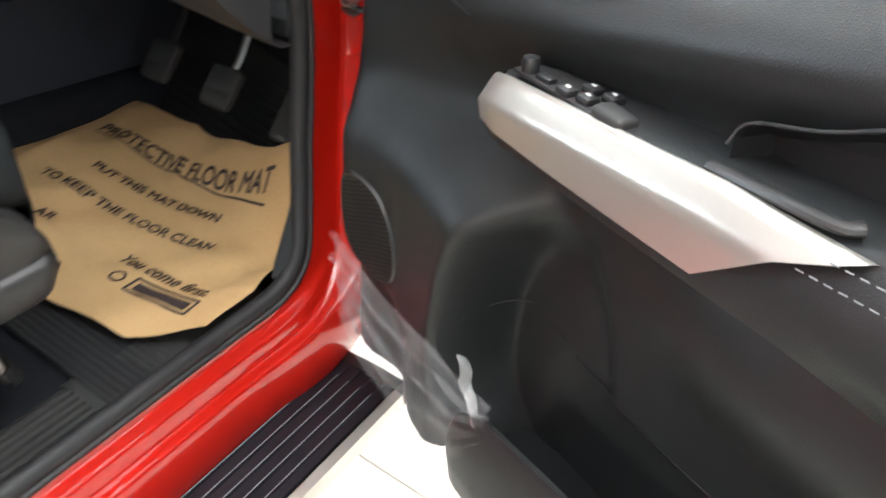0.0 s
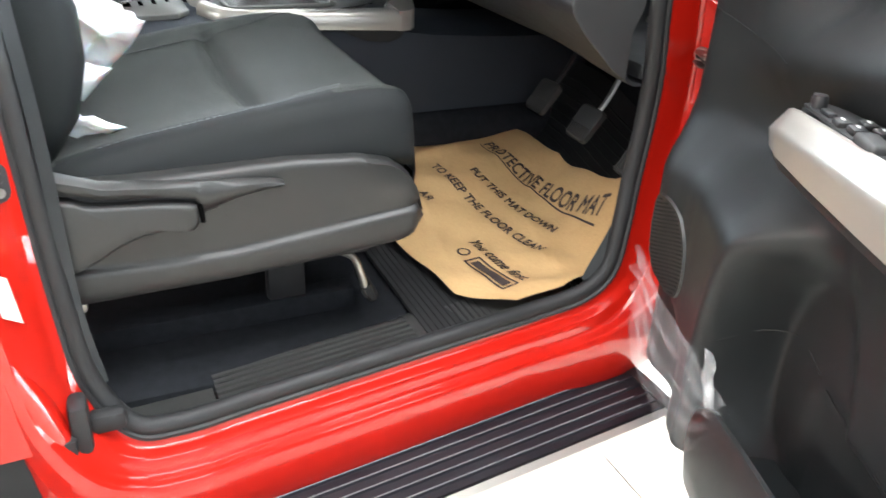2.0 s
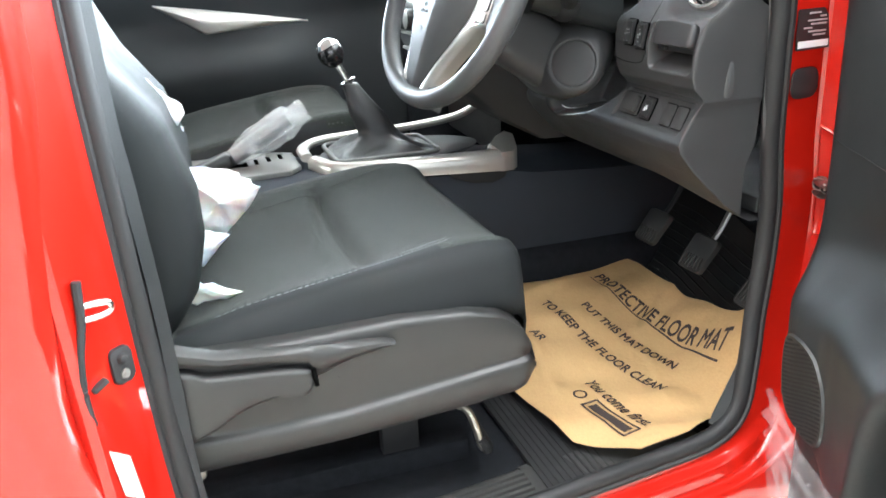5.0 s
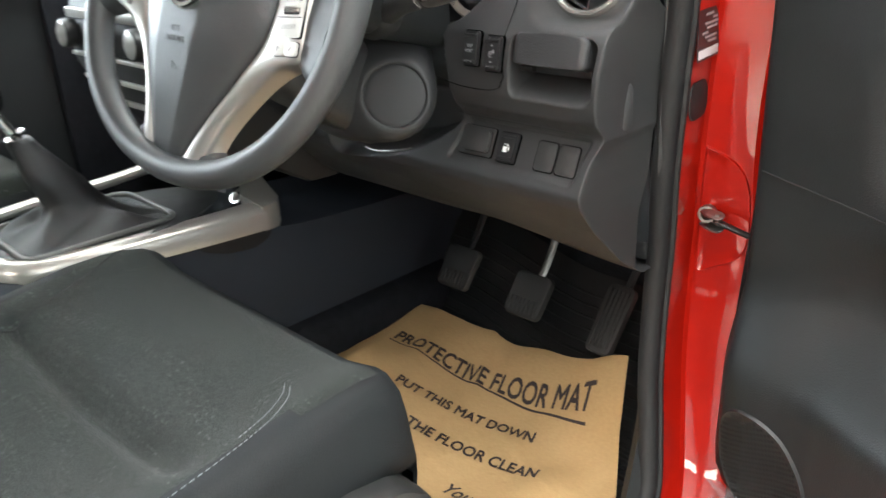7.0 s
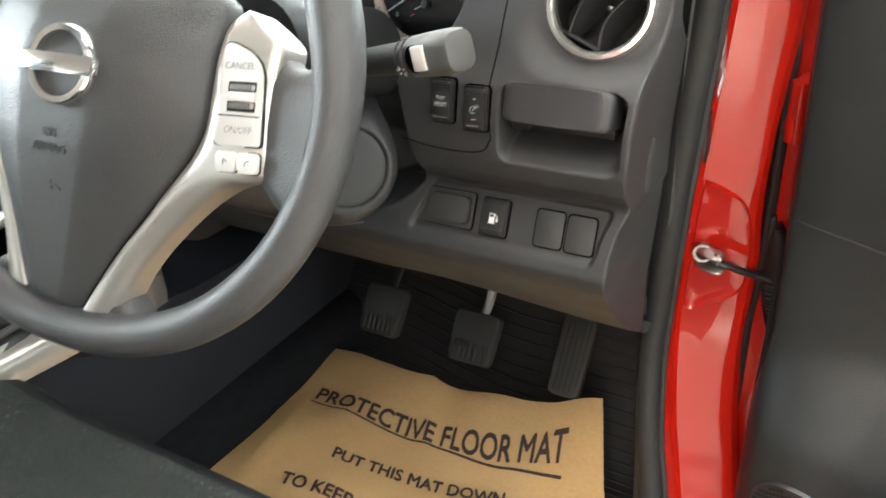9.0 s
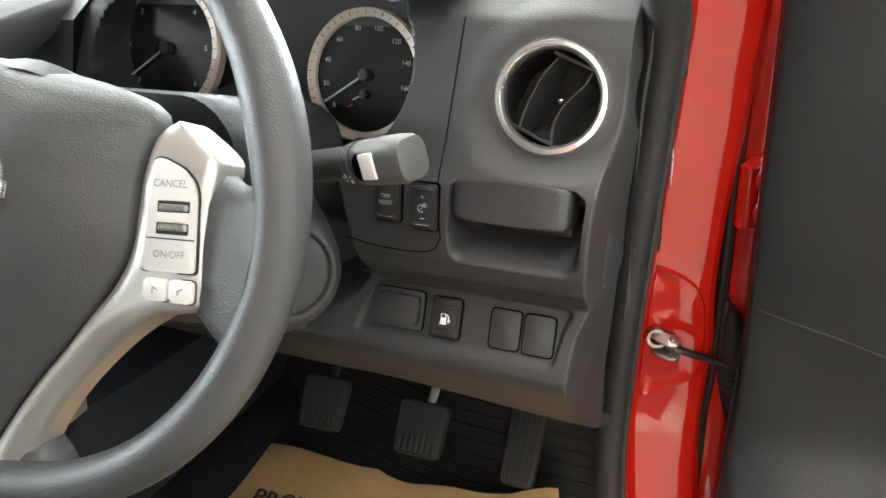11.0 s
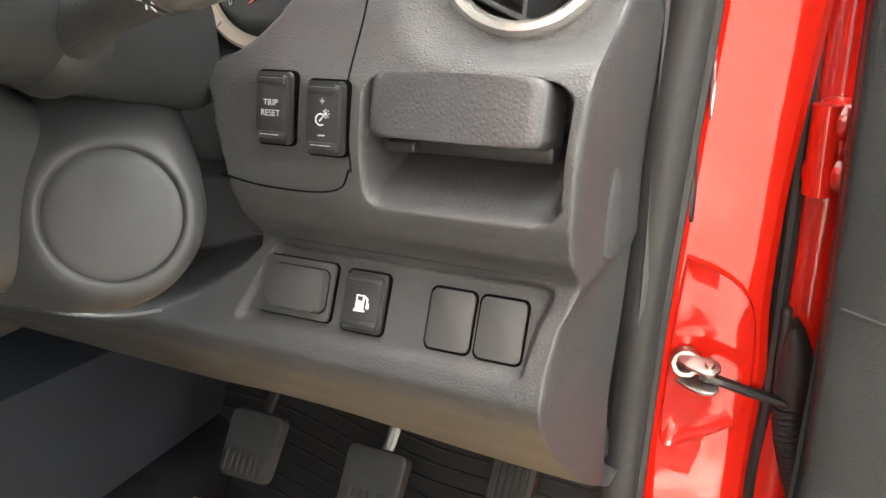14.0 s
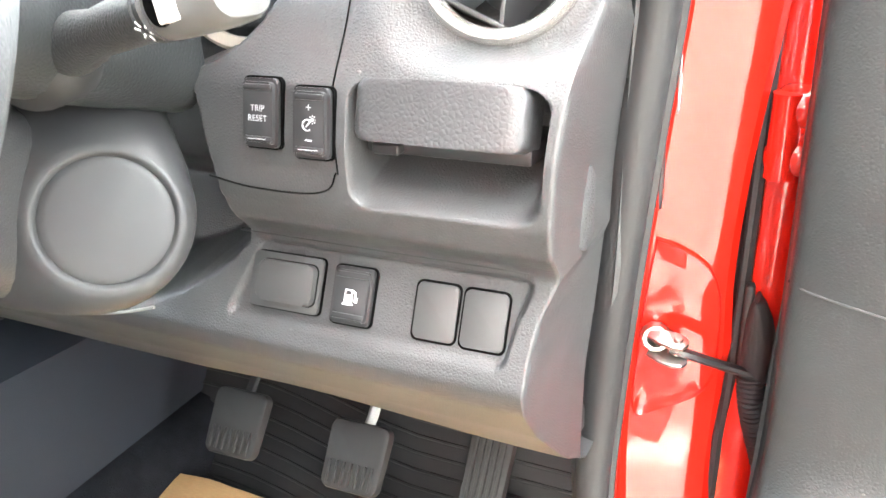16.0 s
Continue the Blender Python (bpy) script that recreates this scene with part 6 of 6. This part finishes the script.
    part("recliner_lever", loft([[Vector((x, ly + (p.y - ly) * k, lz + (p.z - lz) * k)) for p in ol] for x, k in ((0.698, 1.0), (0.714, 1.0), (0.720, 0.98), (0.723, 0.93), (0.7245, 0.8), (0.725, 0.3))]), GREY_PLASTIC, sh, "long grey recliner lever", angle=60)
    stations = ((-0.092, 0.840, 0.810), (-0.06, 0.828, 0.805), (-0.034, 0.819, 0.797), (0.03, 0.812, 0.792), (0.075, 0.809, 0.784), (0.084, 0.808, 0.764), (0.096, 0.807, 0.766), (0.115, 0.805, 0.774), (0.14, 0.803, 0.781), (0.172, 0.800, 0.787), (0.186, 0.797, 0.789), (0.190, 0.794, 0.791))
    part("height_lever", loft([[Vector((x, y, z)) for x, z in ((0.698, z1), (0.712, z1), (0.7185, z1 - 0.2 * (z1 - z0)), (0.7200, z1 - 0.5 * (z1 - z0)), (0.7160, z0 + 0.15 * (z1 - z0)), (0.708, z0), (0.698, z0))] for y, z1, z0 in stations]), GREY_PLASTIC, sh, "tapering grey height lever", angle=40)
    part("lever_gap", rbox(0.006, 0.0060, 0.026, 0.002, 2, pose(0.7185, 0.0805, 0.767, 6)), GAP, sh)
    part("shield_notch", rbox(0.004, 0.0030, 0.010, 0.001, 1, pose(0.7025, 0.112, 0.757, 10)), GAP, sh)
    part("adjust_bar", tube(smooth_path([(0.645, 0.275, 0.645), (0.650, 0.305, 0.630), (0.655, 0.318, 0.595), (0.655, 0.325, 0.565), (0.64, 0.34, 0.552), (0.56, 0.345, 0.552)], 6), 0.006, 8), STEEL, s, "bent steel seat slide bar")
    part("bar_grip", tube(smooth_path([(0.655, 0.323, 0.580), (0.652, 0.334, 0.556), (0.63, 0.343, 0.550), (0.56, 0.345, 0.550)], 5), 0.0085, 8), MATT_BLACK, s)
    part("rail_end", span_box((0.66, -0.11, 0.632), (0.69, -0.07, 0.66), 0.006), STEEL, s)
    return s


seat("driver_seat", 0.395, "dark fabric driver's seat with a grey side shield", True)
seat("passenger_seat", -0.425, "dark fabric passenger seat", False, 0.045, -0.17, 0.90)


def seat_film():
    """White plastic wrapping left bunched along the backrest."""
    s = thing("plastic_wrapping", "crumpled white plastic wrapping along the seat back", "plastic wrapping")

    bags = ((0.30, 0.018, [(-0.125, 1.110), (-0.070, 1.106), (-0.022, 1.052), (-0.050, 1.016), (-0.115, 1.02)]),
            (0.37, 0.024, [(-0.075, 0.990), (0.004, 0.974), (0.040, 0.958), (0.072, 0.934), (0.046, 0.898), (0.006, 0.862), (-0.070, 0.860)]),
            (0.44, 0.010, [(-0.060, 0.905), (0.013, 0.886), (-0.012, 0.862), (-0.032, 0.840), (-0.070, 0.85)]),
            (0.54, 0.009, [(-0.070, 0.862), (-0.045, 0.856), (0.016, 0.829), (-0.050, 0.819), (-0.075, 0.83)]),
            (0.26, 0.012, [(-0.075, 1.035), (-0.030, 1.02), (-0.035, 0.985), (-0.075, 0.97)]))
    for x, fat, pts in bags:
        cy, cz = sum(p[0] for p in pts) / len(pts), sum(p[1] for p in pts) / len(pts)
        loop = []
        for p, q in zip(pts, pts[1:] + pts[:1]):
            loop += [(p[0] + (q[0] - p[0]) * k / 6, p[1] + (q[1] - p[1]) * k / 6) for k in range(6)]
        rows = []
        for side in (1, -1):
            ks = (0.02, 0.2, 0.4, 0.6, 0.8, 0.92, 1.0) if side > 0 else (0.92, 0.8, 0.6, 0.4, 0.2, 0.02)
            for k in ks:
                row = []
                for y, z in loop:
                    yy, zz = cy + (y - cy) * k, cz + (z - cz) * k
                    n1 = noise.noise(Vector((yy * 38, zz * 38, x * 50 + side)))
                    n2 = noise.noise(Vector((yy * 95, zz * 95, x * 20 + 4 * side)))
                    rag = 0.006 * noise.noise(Vector((y * 70, z * 70, 5))) * k
                    row.append(Vector((x + side * fat * (1 - k ** 3) * (1 + 0.5 * n1) + 0.008 * n1 + 0.004 * n2, yy + rag, zz + rag)))
                rows.append(row)
        part("film_bag", loft(rows, cap=False), FILM, s, angle=50)
    return s


seat_film()


# ---- centre console ----
CONSOLE_BLACK = grained("console_plastic", (0.030, 0.035, 0.044), 0.6, 500, 0.3)
CONSOLE_BLACK.node_tree.nodes["Principled BSDF"].inputs["Specular IOR Level"].default_value = 0.2


CONSOLE_GREY = smooth_plastic("satin_console_grey", (0.105, 0.105, 0.100), 0.36)
BOOT_HIDE = grained("boot_leather", (0.014, 0.014, 0.015), 0.42, 420, 0.4)


def console():
    c = thing("centre_console", "dark centre console with a satin silver gear surround", "console")
    prof = [(-0.155, 0.66), (-0.150, 0.80), (-0.135, 0.845), (-0.10, 0.856), (0.08, 0.856), (0.112, 0.842), (0.122, 0.80), (0.125, 0.66)]
    part("console_body", loft([[Vector((x, y, z + dz if z > 0.7 else z)) for x, z in prof] for y, dz in ((-0.35, 0.02), (0.0, 0.012), (0.18, 0.01), (0.40, 0.0), (0.60, -0.01), (0.66, -0.02), (0.8, -0.03), (1.05, -0.04))]), CONSOLE_BLACK, c)
    outer = smooth_path([(0.02, 0.20, 0.888), (0.085, 0.235, 0.884), (0.110, 0.32, 0.882), (0.122, 0.42, 0.880), (0.130, 0.52, 0.878), (0.130, 0.585, 0.876)], 8)
    secs = []
    for i, p in enumerate(outer):
        t = i / (len(outer) - 1)
        w = 0.030 + 0.022 * t
        dn = (outer[min(i + 1, len(outer) - 1)] - outer[max(i - 1, 0)]).normalized()
        inw = Vector((-dn.y, dn.x, 0))
        low = 0.027 + 0.010 * t
        secs.append([p + Vector((0, 0, -low)), p + Vector((0.002, 0, -0.010)), p + inw * 0.006 + Vector((0, 0, 0.0015)), p + inw * (w * 0.7) + Vector((0, 0, 0.002)), p + inw * w + Vector((0, 0, -0.006)), p + inw * w + Vector((0, 0, -0.02))])
    part("surround_right", loft(secs), SILVER, c, "satin silver rail beside the gear lever", angle=60)
    tip = [(0.130, 0.580), (0.128, 0.606), (0.110, 0.622), (0.02, 0.650), (-0.005, 0.640), (0.025, 0.606), (0.068, 0.580)]
    part("surround_front", loft([[Vector((x, y, z + (0.10 * (0.130 - x)) * f)) for x, y in tip] for z, f in ((0.838, 0.2), (0.858, 0.6), (0.876, 1.0), (0.8775, 1.0))]), SILVER, c, angle=60)
    left = smooth_path([(0.02, 0.20, 0.888), (-0.06, 0.205, 0.890), (-0.125, 0.25, 0.890), (-0.150, 0.34, 0.890), (-0.150, 0.48, 0.895), (-0.14, 0.58, 0.91), (-0.12, 0.63, 0.94)], 7)
    part("surround_left", tube(left, 0.013, 10, flat=0.7), SILVER, c)
    part("side_pocket", loft([[Vector((0.1252 + dx, y, z)) for y, z in ((0.455, 0.862), (0.462, 0.848), (0.478, 0.835), (0.514, 0.821), (0.560, 0.816), (0.585, 0.824), (0.598, 0.842), (0.600, 0.862))] for dx in (-0.020, -0.004, 0.0010)]), VENT_BLACK, c, "dark open side pocket")
    part("gear_well", loft([[Vector((0.0 + a * 0.105 * k, 0.40 + b * 0.17 * k, z)) for a, b in disc(1, 28)] for k, z in ((1.0, 0.882), (0.9, 0.872), (0.5, 0.866))]), BLACK_PLASTIC, c)
    tray = [(-0.118, -0.16), (-0.122, 0.05), (-0.118, 0.150), (-0.095, 0.186), (0.030, 0.186), (0.066, 0.160), (0.078, 0.05), (0.080, -0.16)]
    lid = part("rear_panel", plate(tray, 0.010, pose(0, 0, 0.868, 0, 0, 0), 0.003), CONSOLE_GREY, c, "satin grey plastic panel round the handbrake")
    for x, y in ((-0.040, 0.104), (-0.052, 0.130), (-0.066, 0.156)):
        part("panel_slot", rbox(0.044, 0.0085, 0.0030, 0.001, 2, pose(x, y, 0.8775)), GAP, lid)
    part("handbrake_slot", rbox(0.044, 0.110, 0.0030, 0.001, 2, pose(-0.032, 0.030, 0.8775)), GAP, lid)
    part("power_socket", lathe([(0, -0.004), (0.012, -0.004), (0.013, 0.004), (0.017, 0.004), (0.018, 0)], 20, facing((0.03, 0.60, 0.868), (0, -0.6, 0.8))), CHROME, c)
    g = thing("gear_lever", "gear lever with a chrome-topped knob and black boot", "gear lever")
    knob = Vector((-0.056, 0.281, 1.084))
    foot = Vector((-0.02, 0.385, 0.87))
    ax = facing(knob, knob - foot)
    part("knob", lathe([(0, 0.028), (0.013, 0.0255), (0.0225, 0.0165), (0.0275, 0.003), (0.0265, -0.011), (0.020, -0.023), (0.013, -0.030)], 28, ax), GLOSS_BLACK, g, "gloss black knob")
    part("knob_top", lathe([(0, 0.0292), (0.012, 0.0272), (0.0205, 0.0205), (0.0255, 0.0115)], 28, ax), CHROME, g, "chrome knob cap")
    part("lever_rod", tube([ax @ Vector((0, 0, -0.028)), ax @ Vector((0, 0, -0.075))], 0.0075, 12), CHROME, g)
    part("boot_ring", lathe([(0.013, -0.072), (0.017, -0.070), (0.018, -0.066), (0.013, -0.063)], 20, ax), CHROME, g)
    top = ax @ Vector((0, 0, -0.072))
    secs = []
    for k in range(25):
        t = k / 24
        c0 = top.lerp(foot, t)
        row = []
        for a, b in disc(1, 36):
            ang = math.atan2(b, a)
            flare = smoothstep(0.80, 1.0, t) ** 1.6
            fold = 1 + (0.05 + 0.10 * t) * noise.noise(Vector((1.6 * a, 1.6 * b, 4.0 * t))) + 0.05 * t * math.sin(6 * ang + 7 * t)
            square = smoothstep(0.62, 1.0, t) ** 1.5
            box = Vector((-0.012 + 0.084 * math.copysign(abs(a) ** 0.4, a), 0.360 + 0.104 * math.copysign(abs(b) ** 0.4, b), 0.884 + 0.012 * (1 - t) / 0.3 * 0.5))
            row.append(box * square + (1 - square) * (c0 + Vector((a * (0.017 + 0.013 * smoothstep(0, 0.5, t) + 0.006 * t + 0.032 * flare) * fold, b * (0.018 + 0.015 * smoothstep(0, 0.5, t) + 0.008 * t + 0.062 * flare) * fold, 0.010 * t * noise.noise(Vector((2.5 * a, 2.5 * b, 9)))))) + Vector((0, 0, 0.016 * math.sin(math.pi * square) * noise.noise(Vector((1.9 * a, 1.9 * b, 3 * t))))))
        secs.append(row)
    part("boot", loft(secs), BOOT_HIDE, g, "black leather gear boot in soft folds", angle=80)
    frame_path = [Vector((-0.012 + x, 0.360 + y, 0.8850)) for x, y in round_rect(0.176, 0.216, 0.022, 6)]
    part("boot_frame", tube(frame_path, 0.0046, 8, ring=True), CONSOLE_GREY, g, "grey square-cornered boot frame")
    h = thing("handbrake", "handbrake lever in clear plastic wrapping", "handbrake")
    a, b = Vector((-0.03, 0.00, 0.865)), Vector((-0.035, 0.185, 0.962))
    part("grip", tube([a, a.lerp(b, 0.3), a.lerp(b, 0.6), a.lerp(b, 0.96)], 0.016, 12, taper=lambda t: 0.75 + 0.4 * math.sin(2.2 * t)), WHEEL_HIDE, h)
    ring = []
    axis = (b - a).normalized()
    side = axis.cross(Vector((0, 0, 1))).normalized()
    upw = side.cross(axis)
    for k in range(25):
        t = k / 24
        c0 = a.lerp(b, 0.32 + 0.84 * t)
        r = 0.024 + 0.018 * math.sin(math.pi * min(1, t * 1.25) * 0.72)
        row = []
        for j in range(22):
            q = 2 * math.pi * j / 22
            crease = 1 + 0.28 * noise.noise(Vector((2.2 * math.cos(q), 2.2 * math.sin(q), 5 * t))) + 0.16 * abs(noise.noise(Vector((5 * math.cos(q), 5 * math.sin(q), 9 * t + 3))))
            row.append(c0 + r * crease * (math.cos(q) * side + (0.75 if t < 0.8 else 0.55) * math.sin(q) * upw))
        ring.append(row)
    part("wrap", loft(ring, cap=False), WRAP_FILM, h, "loose clear plastic sleeve", angle=25)
    part("lever_base", rbox(0.05, 0.12, 0.03, 0.01, 3, pose(-0.03, 0.0, 0.875, 20)), BLACK_PLASTIC, h)
    part("warning_tag", rbox(0.030, 0.022, 0.012, 0.004, 2, pose(0.03, -0.03, 0.885, 20, 10, 30)), RED_LAMP, h, "small red tag")


console()


# ---- pedals, mats ----
def pedal(name, label, cx, cy, cz, w, h, lean, rod, bare=False):
    p = thing(name, label, "pedal", "pedals")
    m = facing((cx, cy, cz), (0.02, -math.cos(radians(lean)), math.sin(radians(lean))))
    n = 6
    pad = part("pad", plate([(x * (1 + 0.08 * (y / h)), y) for x, y in round_rect(w, h, 0.010, 4)], 0.012, m @ pose(0, 0, -0.006), 0.004), RUBBER_PAD, p)
    ribs = [rbox(0.0032, h * 0.34, 0.0035, 0.001, 1, m @ pose(-w * 0.36 + k * w * 0.12, -h * 0.26, 0.0068)) for k in range(7)] if h < 0.1 else [rbox(0.004, h * 0.86, 0.003, 0.001, 1, m @ pose(-w * 0.32 + k * w * 0.16, 0, 0.0068)) for k in range(5)]
    part("pad_rib", join(*ribs), RUBBER_PAD, pad)
    part("arm", tube(smooth_path([m @ Vector((0.0, h * 0.2, -0.006)), Vector(rod[0]), Vector(rod[1])], 5), 0.007, 8, flat=0.6), STEEL if bare else MATT_BLACK, p, "bare steel pedal arm" if bare else "")
    return p


RUBBER_PAD = smooth_plastic("pedal_rubber", (0.035, 0.035, 0.035), 0.55)
pedal("clutch_pedal", "clutch pedal with a worn grey rubber pad", 0.282, 0.845, 0.725, 0.066, 0.072, 38, ((0.29, 0.90, 0.80), (0.29, 0.98, 0.97)))
pedal("brake_pedal", "brake pedal with a worn grey rubber pad", 0.425, 0.855, 0.713, 0.068, 0.072, 38, ((0.432, 0.905, 0.775), (0.435, 0.99, 0.97)), True)
pedal("accelerator_pedal", "long ribbed black accelerator pedal", 0.556, 0.890, 0.700, 0.046, 0.110, 42, ((0.565, 0.95, 0.78), (0.57, 1.02, 0.95)))


def rubber_mat():
    t = thing("rubber_mat", "black ribbed rubber floor mat", "floor mat")

    def z_at(x, y):
        return 0.512 + 0.05 * smoothstep(0.46, 0.20, x) + 0.20 * smoothstep(0.86, 1.06, y)

    part("mat_sheet", sheet(lambda u, v: Vector((0.10 + 0.64 * u, 0.405 + 0.62 * v, z_at(0.10 + 0.64 * u, 0.405 + 0.62 * v))) + Vector((-0.02 * max(0, v - 0.5) * u * 2, 0, 0)), 30, 30, -0.008), RUBBER, t)
    for k in range(54):
        y = 0.414 + 0.0110 * k
        part("mat_rib", tube([Vector((x - 0.04 * max(0, y - 0.72), y, z_at(x, y) + 0.0008)) for x in (0.115, 0.16, 0.20, 0.24, 0.28, 0.32, 0.36, 0.40, 0.44, 0.48, 0.6, 0.73)], 0.0021, 6), RUBBER, t)


rubber_mat()


_rng = random.Random(21)
CREASES = [(_rng.uniform(0.2, 0.66), _rng.uniform(0.5, 0.82), _rng.uniform(0, math.pi), _rng.uniform(0.0012, 0.0030), _rng.uniform(0.006, 0.012), _rng.uniform(0.04, 0.13)) for _ in range(16)]


def paper_z(x, y):
    """Lie of the paper: up on the tunnel side, curling at its front right corner."""
    z = 0.532 + 0.066 * smoothstep(0.50, 0.20, x)
    front = lerp_table([(0.14, 0.619), (0.40, 0.620), (0.50, 0.637), (0.55, 0.651), (0.61, 0.680), (0.66, 0.68)], x)
    z += (front - z) * smoothstep(0.735, 0.862, y) ** 1.4
    z += 0.022 * smoothstep(0.64, 0.73, x) * smoothstep(0.45, 0.6, y)
    z += 0.0035 * math.sin(23 * x + 9 * y) * math.sin(17 * y - 4 * x) + 0.002 * math.sin(51 * x - 33 * y)
    z += 0.007 * math.exp(-((x - 0.20 - 0.15 * (0.7 - y)) / 0.016) ** 2) * smoothstep(0.80, 0.70, y)
    z += 0.006 * math.exp(-(((x - 0.36) * 0.94 + (y - 0.83) * 0.34) / 0.012) ** 2) * smoothstep(0.74, 0.80, y)
    for cx, cy, a, h, w, ln in CREASES:
        u, v = (x - cx) * math.cos(a) + (y - cy) * math.sin(a), -(x - cx) * math.sin(a) + (y - cy) * math.cos(a)
        z += h * math.exp(-(v / w) ** 2 if v > 0 else -(v / (3 * w)) ** 2) * math.exp(-(u / ln) ** 4)
    return z


def paper_mat():
    outline = [(0.138, 0.856), (0.30, 0.852), (0.46, 0.852), (0.614, 0.852), (0.640, 0.795), (0.690, 0.715), (0.722, 0.645), (0.733, 0.552), (0.650, 0.482), (0.50, 0.462), (0.38, 0.44), (0.24, 0.46), (0.105, 0.60), (0.158, 0.702)]
    loop = []
    for p, q in zip(outline, outline[1:] + outline[:1]):
        loop += [Vector((*p, 0)).lerp(Vector((*q, 0)), k / 12) for k in range(12)]
    c = Vector((0.42, 0.66, 0))
    rows = []
    for k in [0.01] + [0.02 * i for i in range(1, 51)]:
        rows.append([Vector((*(c + (p - c) * k).to_2d(), 0)) for p in loop])
    rows = [[Vector((q.x, q.y, paper_z(q.x, q.y))) for q in r] for r in rows]
    bm = loft(rows, cap=False)
    mat = part("paper_mat", bm, PAPER)
    tagged(mat, "creased brown paper floor mat with dark printing", "paper mat")
    ang = 8.5

    def printed(name, bm):
        for v in bm.verts:
            v.co.z += paper_z(v.co.x, v.co.y) + 0.0018
        return part(name, bm, DARK_INK, mat)

    def line(text, size, x, y, width, rot=ang, shear=0.0, bold=0.0011):
        bm = words(text, size, Matrix(), 0, "LEFT", shear)
        xs = [v.co.x for v in bm.verts]
        k = width / (max(xs) - min(xs))
        move(bm, Matrix.Translation((x, y, 0)) @ pose(0, 0, 0, 0, 0, rot) @ Matrix.Diagonal((k, 1, 1, 1)) @ Matrix.Translation((-min(xs), 0, 0)))
        bmesh.ops.subdivide_edges(bm, edges=[e for e in bm.edges if e.calc_length() > 0.007], cuts=3)
        return join(*[move(bm.copy(), Matrix.Translation((a * bold, b * bold, 0.0002 * k))) for k, (a, b) in enumerate(((-0.7, -0.5), (0.7, -0.5), (0, 0.7), (0, 0)))])

    printed("printed_line", line("PROTECTIVE FLOOR MAT", 0.0325, 0.203, 0.7645, 0.380, 7.6))
    under = sheet(lambda u, v: pose(0.200, 0.7645, 0, 0, 0, 7.2) @ Vector((0.382 * u, -0.0165 - 0.0026 * v + 0.006 * math.sin(math.pi * u), 0)), 40, 1)
    printed("underline", under)
    printed("printed_line", line("PUT THIS MAT DOWN", 0.0262, 0.288, 0.6875, 0.238, 16.2))
    printed("printed_line", line("TO KEEP THE FLOOR CLEAN", 0.0285, 0.259, 0.612, 0.322, 15.2))
    printed("printed_line", line("You come first.", 0.032, 0.488, 0.5945, 0.185, 3.5, 0.25, 0.0007))
    mark = pose(0.511, 0.5570, 0, 0, 0, 4)
    logo = [sheet(lambda u, v, a=a: mark @ Vector((a[0] + a[2] * u, a[1] + a[3] * v, 0)), 12, 2) for a in ((0.040, 0.014, 0.130, 0.004), (0.040, -0.016, 0.130, 0.004), (0.040, -0.016, 0.005, 0.032), (0.166, -0.016, 0.005, 0.032), (0.052, -0.008, 0.108, 0.017))]
    ring = loft([[mark @ Vector((0.014 + r * math.cos(t), r * math.sin(t), 0)) for t in [2 * math.pi * k / 24 for k in range(24)]] for r in (0.009, 0.013)], cap=False)
    printed("plain_mark", join(*logo, ring))
    printed("printed_line", line("AR", 0.028, 0.333, 0.5530, 0.034, 15))


paper_mat()


# ---- passenger side ----
def passenger_door():
    d = thing("passenger_door", "closed passenger door with a pointed silver trim", "door")
    rows = []
    for k in range(30):
        y = -0.55 + 1.55 * k / 29
        rows.append([Vector((-0.735 + 0.05 * math.exp(-((z - 0.98) / 0.10) ** 2) * smoothstep(0.45, 0.2, y) + 0.03 * smoothstep(1.10, 1.2, z) + 0.04 * smoothstep(0.72, 0.6, z), y, z)) for z in [0.5 + 0.78 * j / 26 for j in range(27)]])
    part("trim_panel", loft(rows, close=False, cap=False), DOOR_GRAIN, d)
    part("trim_spear", loft([[Vector((-0.672, y, zb)), Vector((-0.662, y, zb + 0.004)), Vector((-0.655, y, (zb + zt) / 2)), Vector((-0.662, y, zt - 0.003)), Vector((-0.675, y, zt))] for y, zb, zt in ((-0.055, 1.166, 1.170), (0.07, 1.088, 1.152), (0.20, 1.098, 1.132), (0.31, 1.105, 1.114), (0.34, 1.106, 1.108))]), SILVER, d, "satin silver spear trim")
    part("door_skin", span_box((-0.80, -0.6, 0.45), (-0.745, 1.1, 1.24), 0.01), PAINT, d)
    part("window_pane", sheet(lambda u, v: Vector((-0.735 + 0.09 * v, -0.55 + 1.45 * u * (1 - 0.4 * v), 1.28 + 0.42 * v)), 4, 4), GLASS, d).visible_shadow = False


passenger_door()
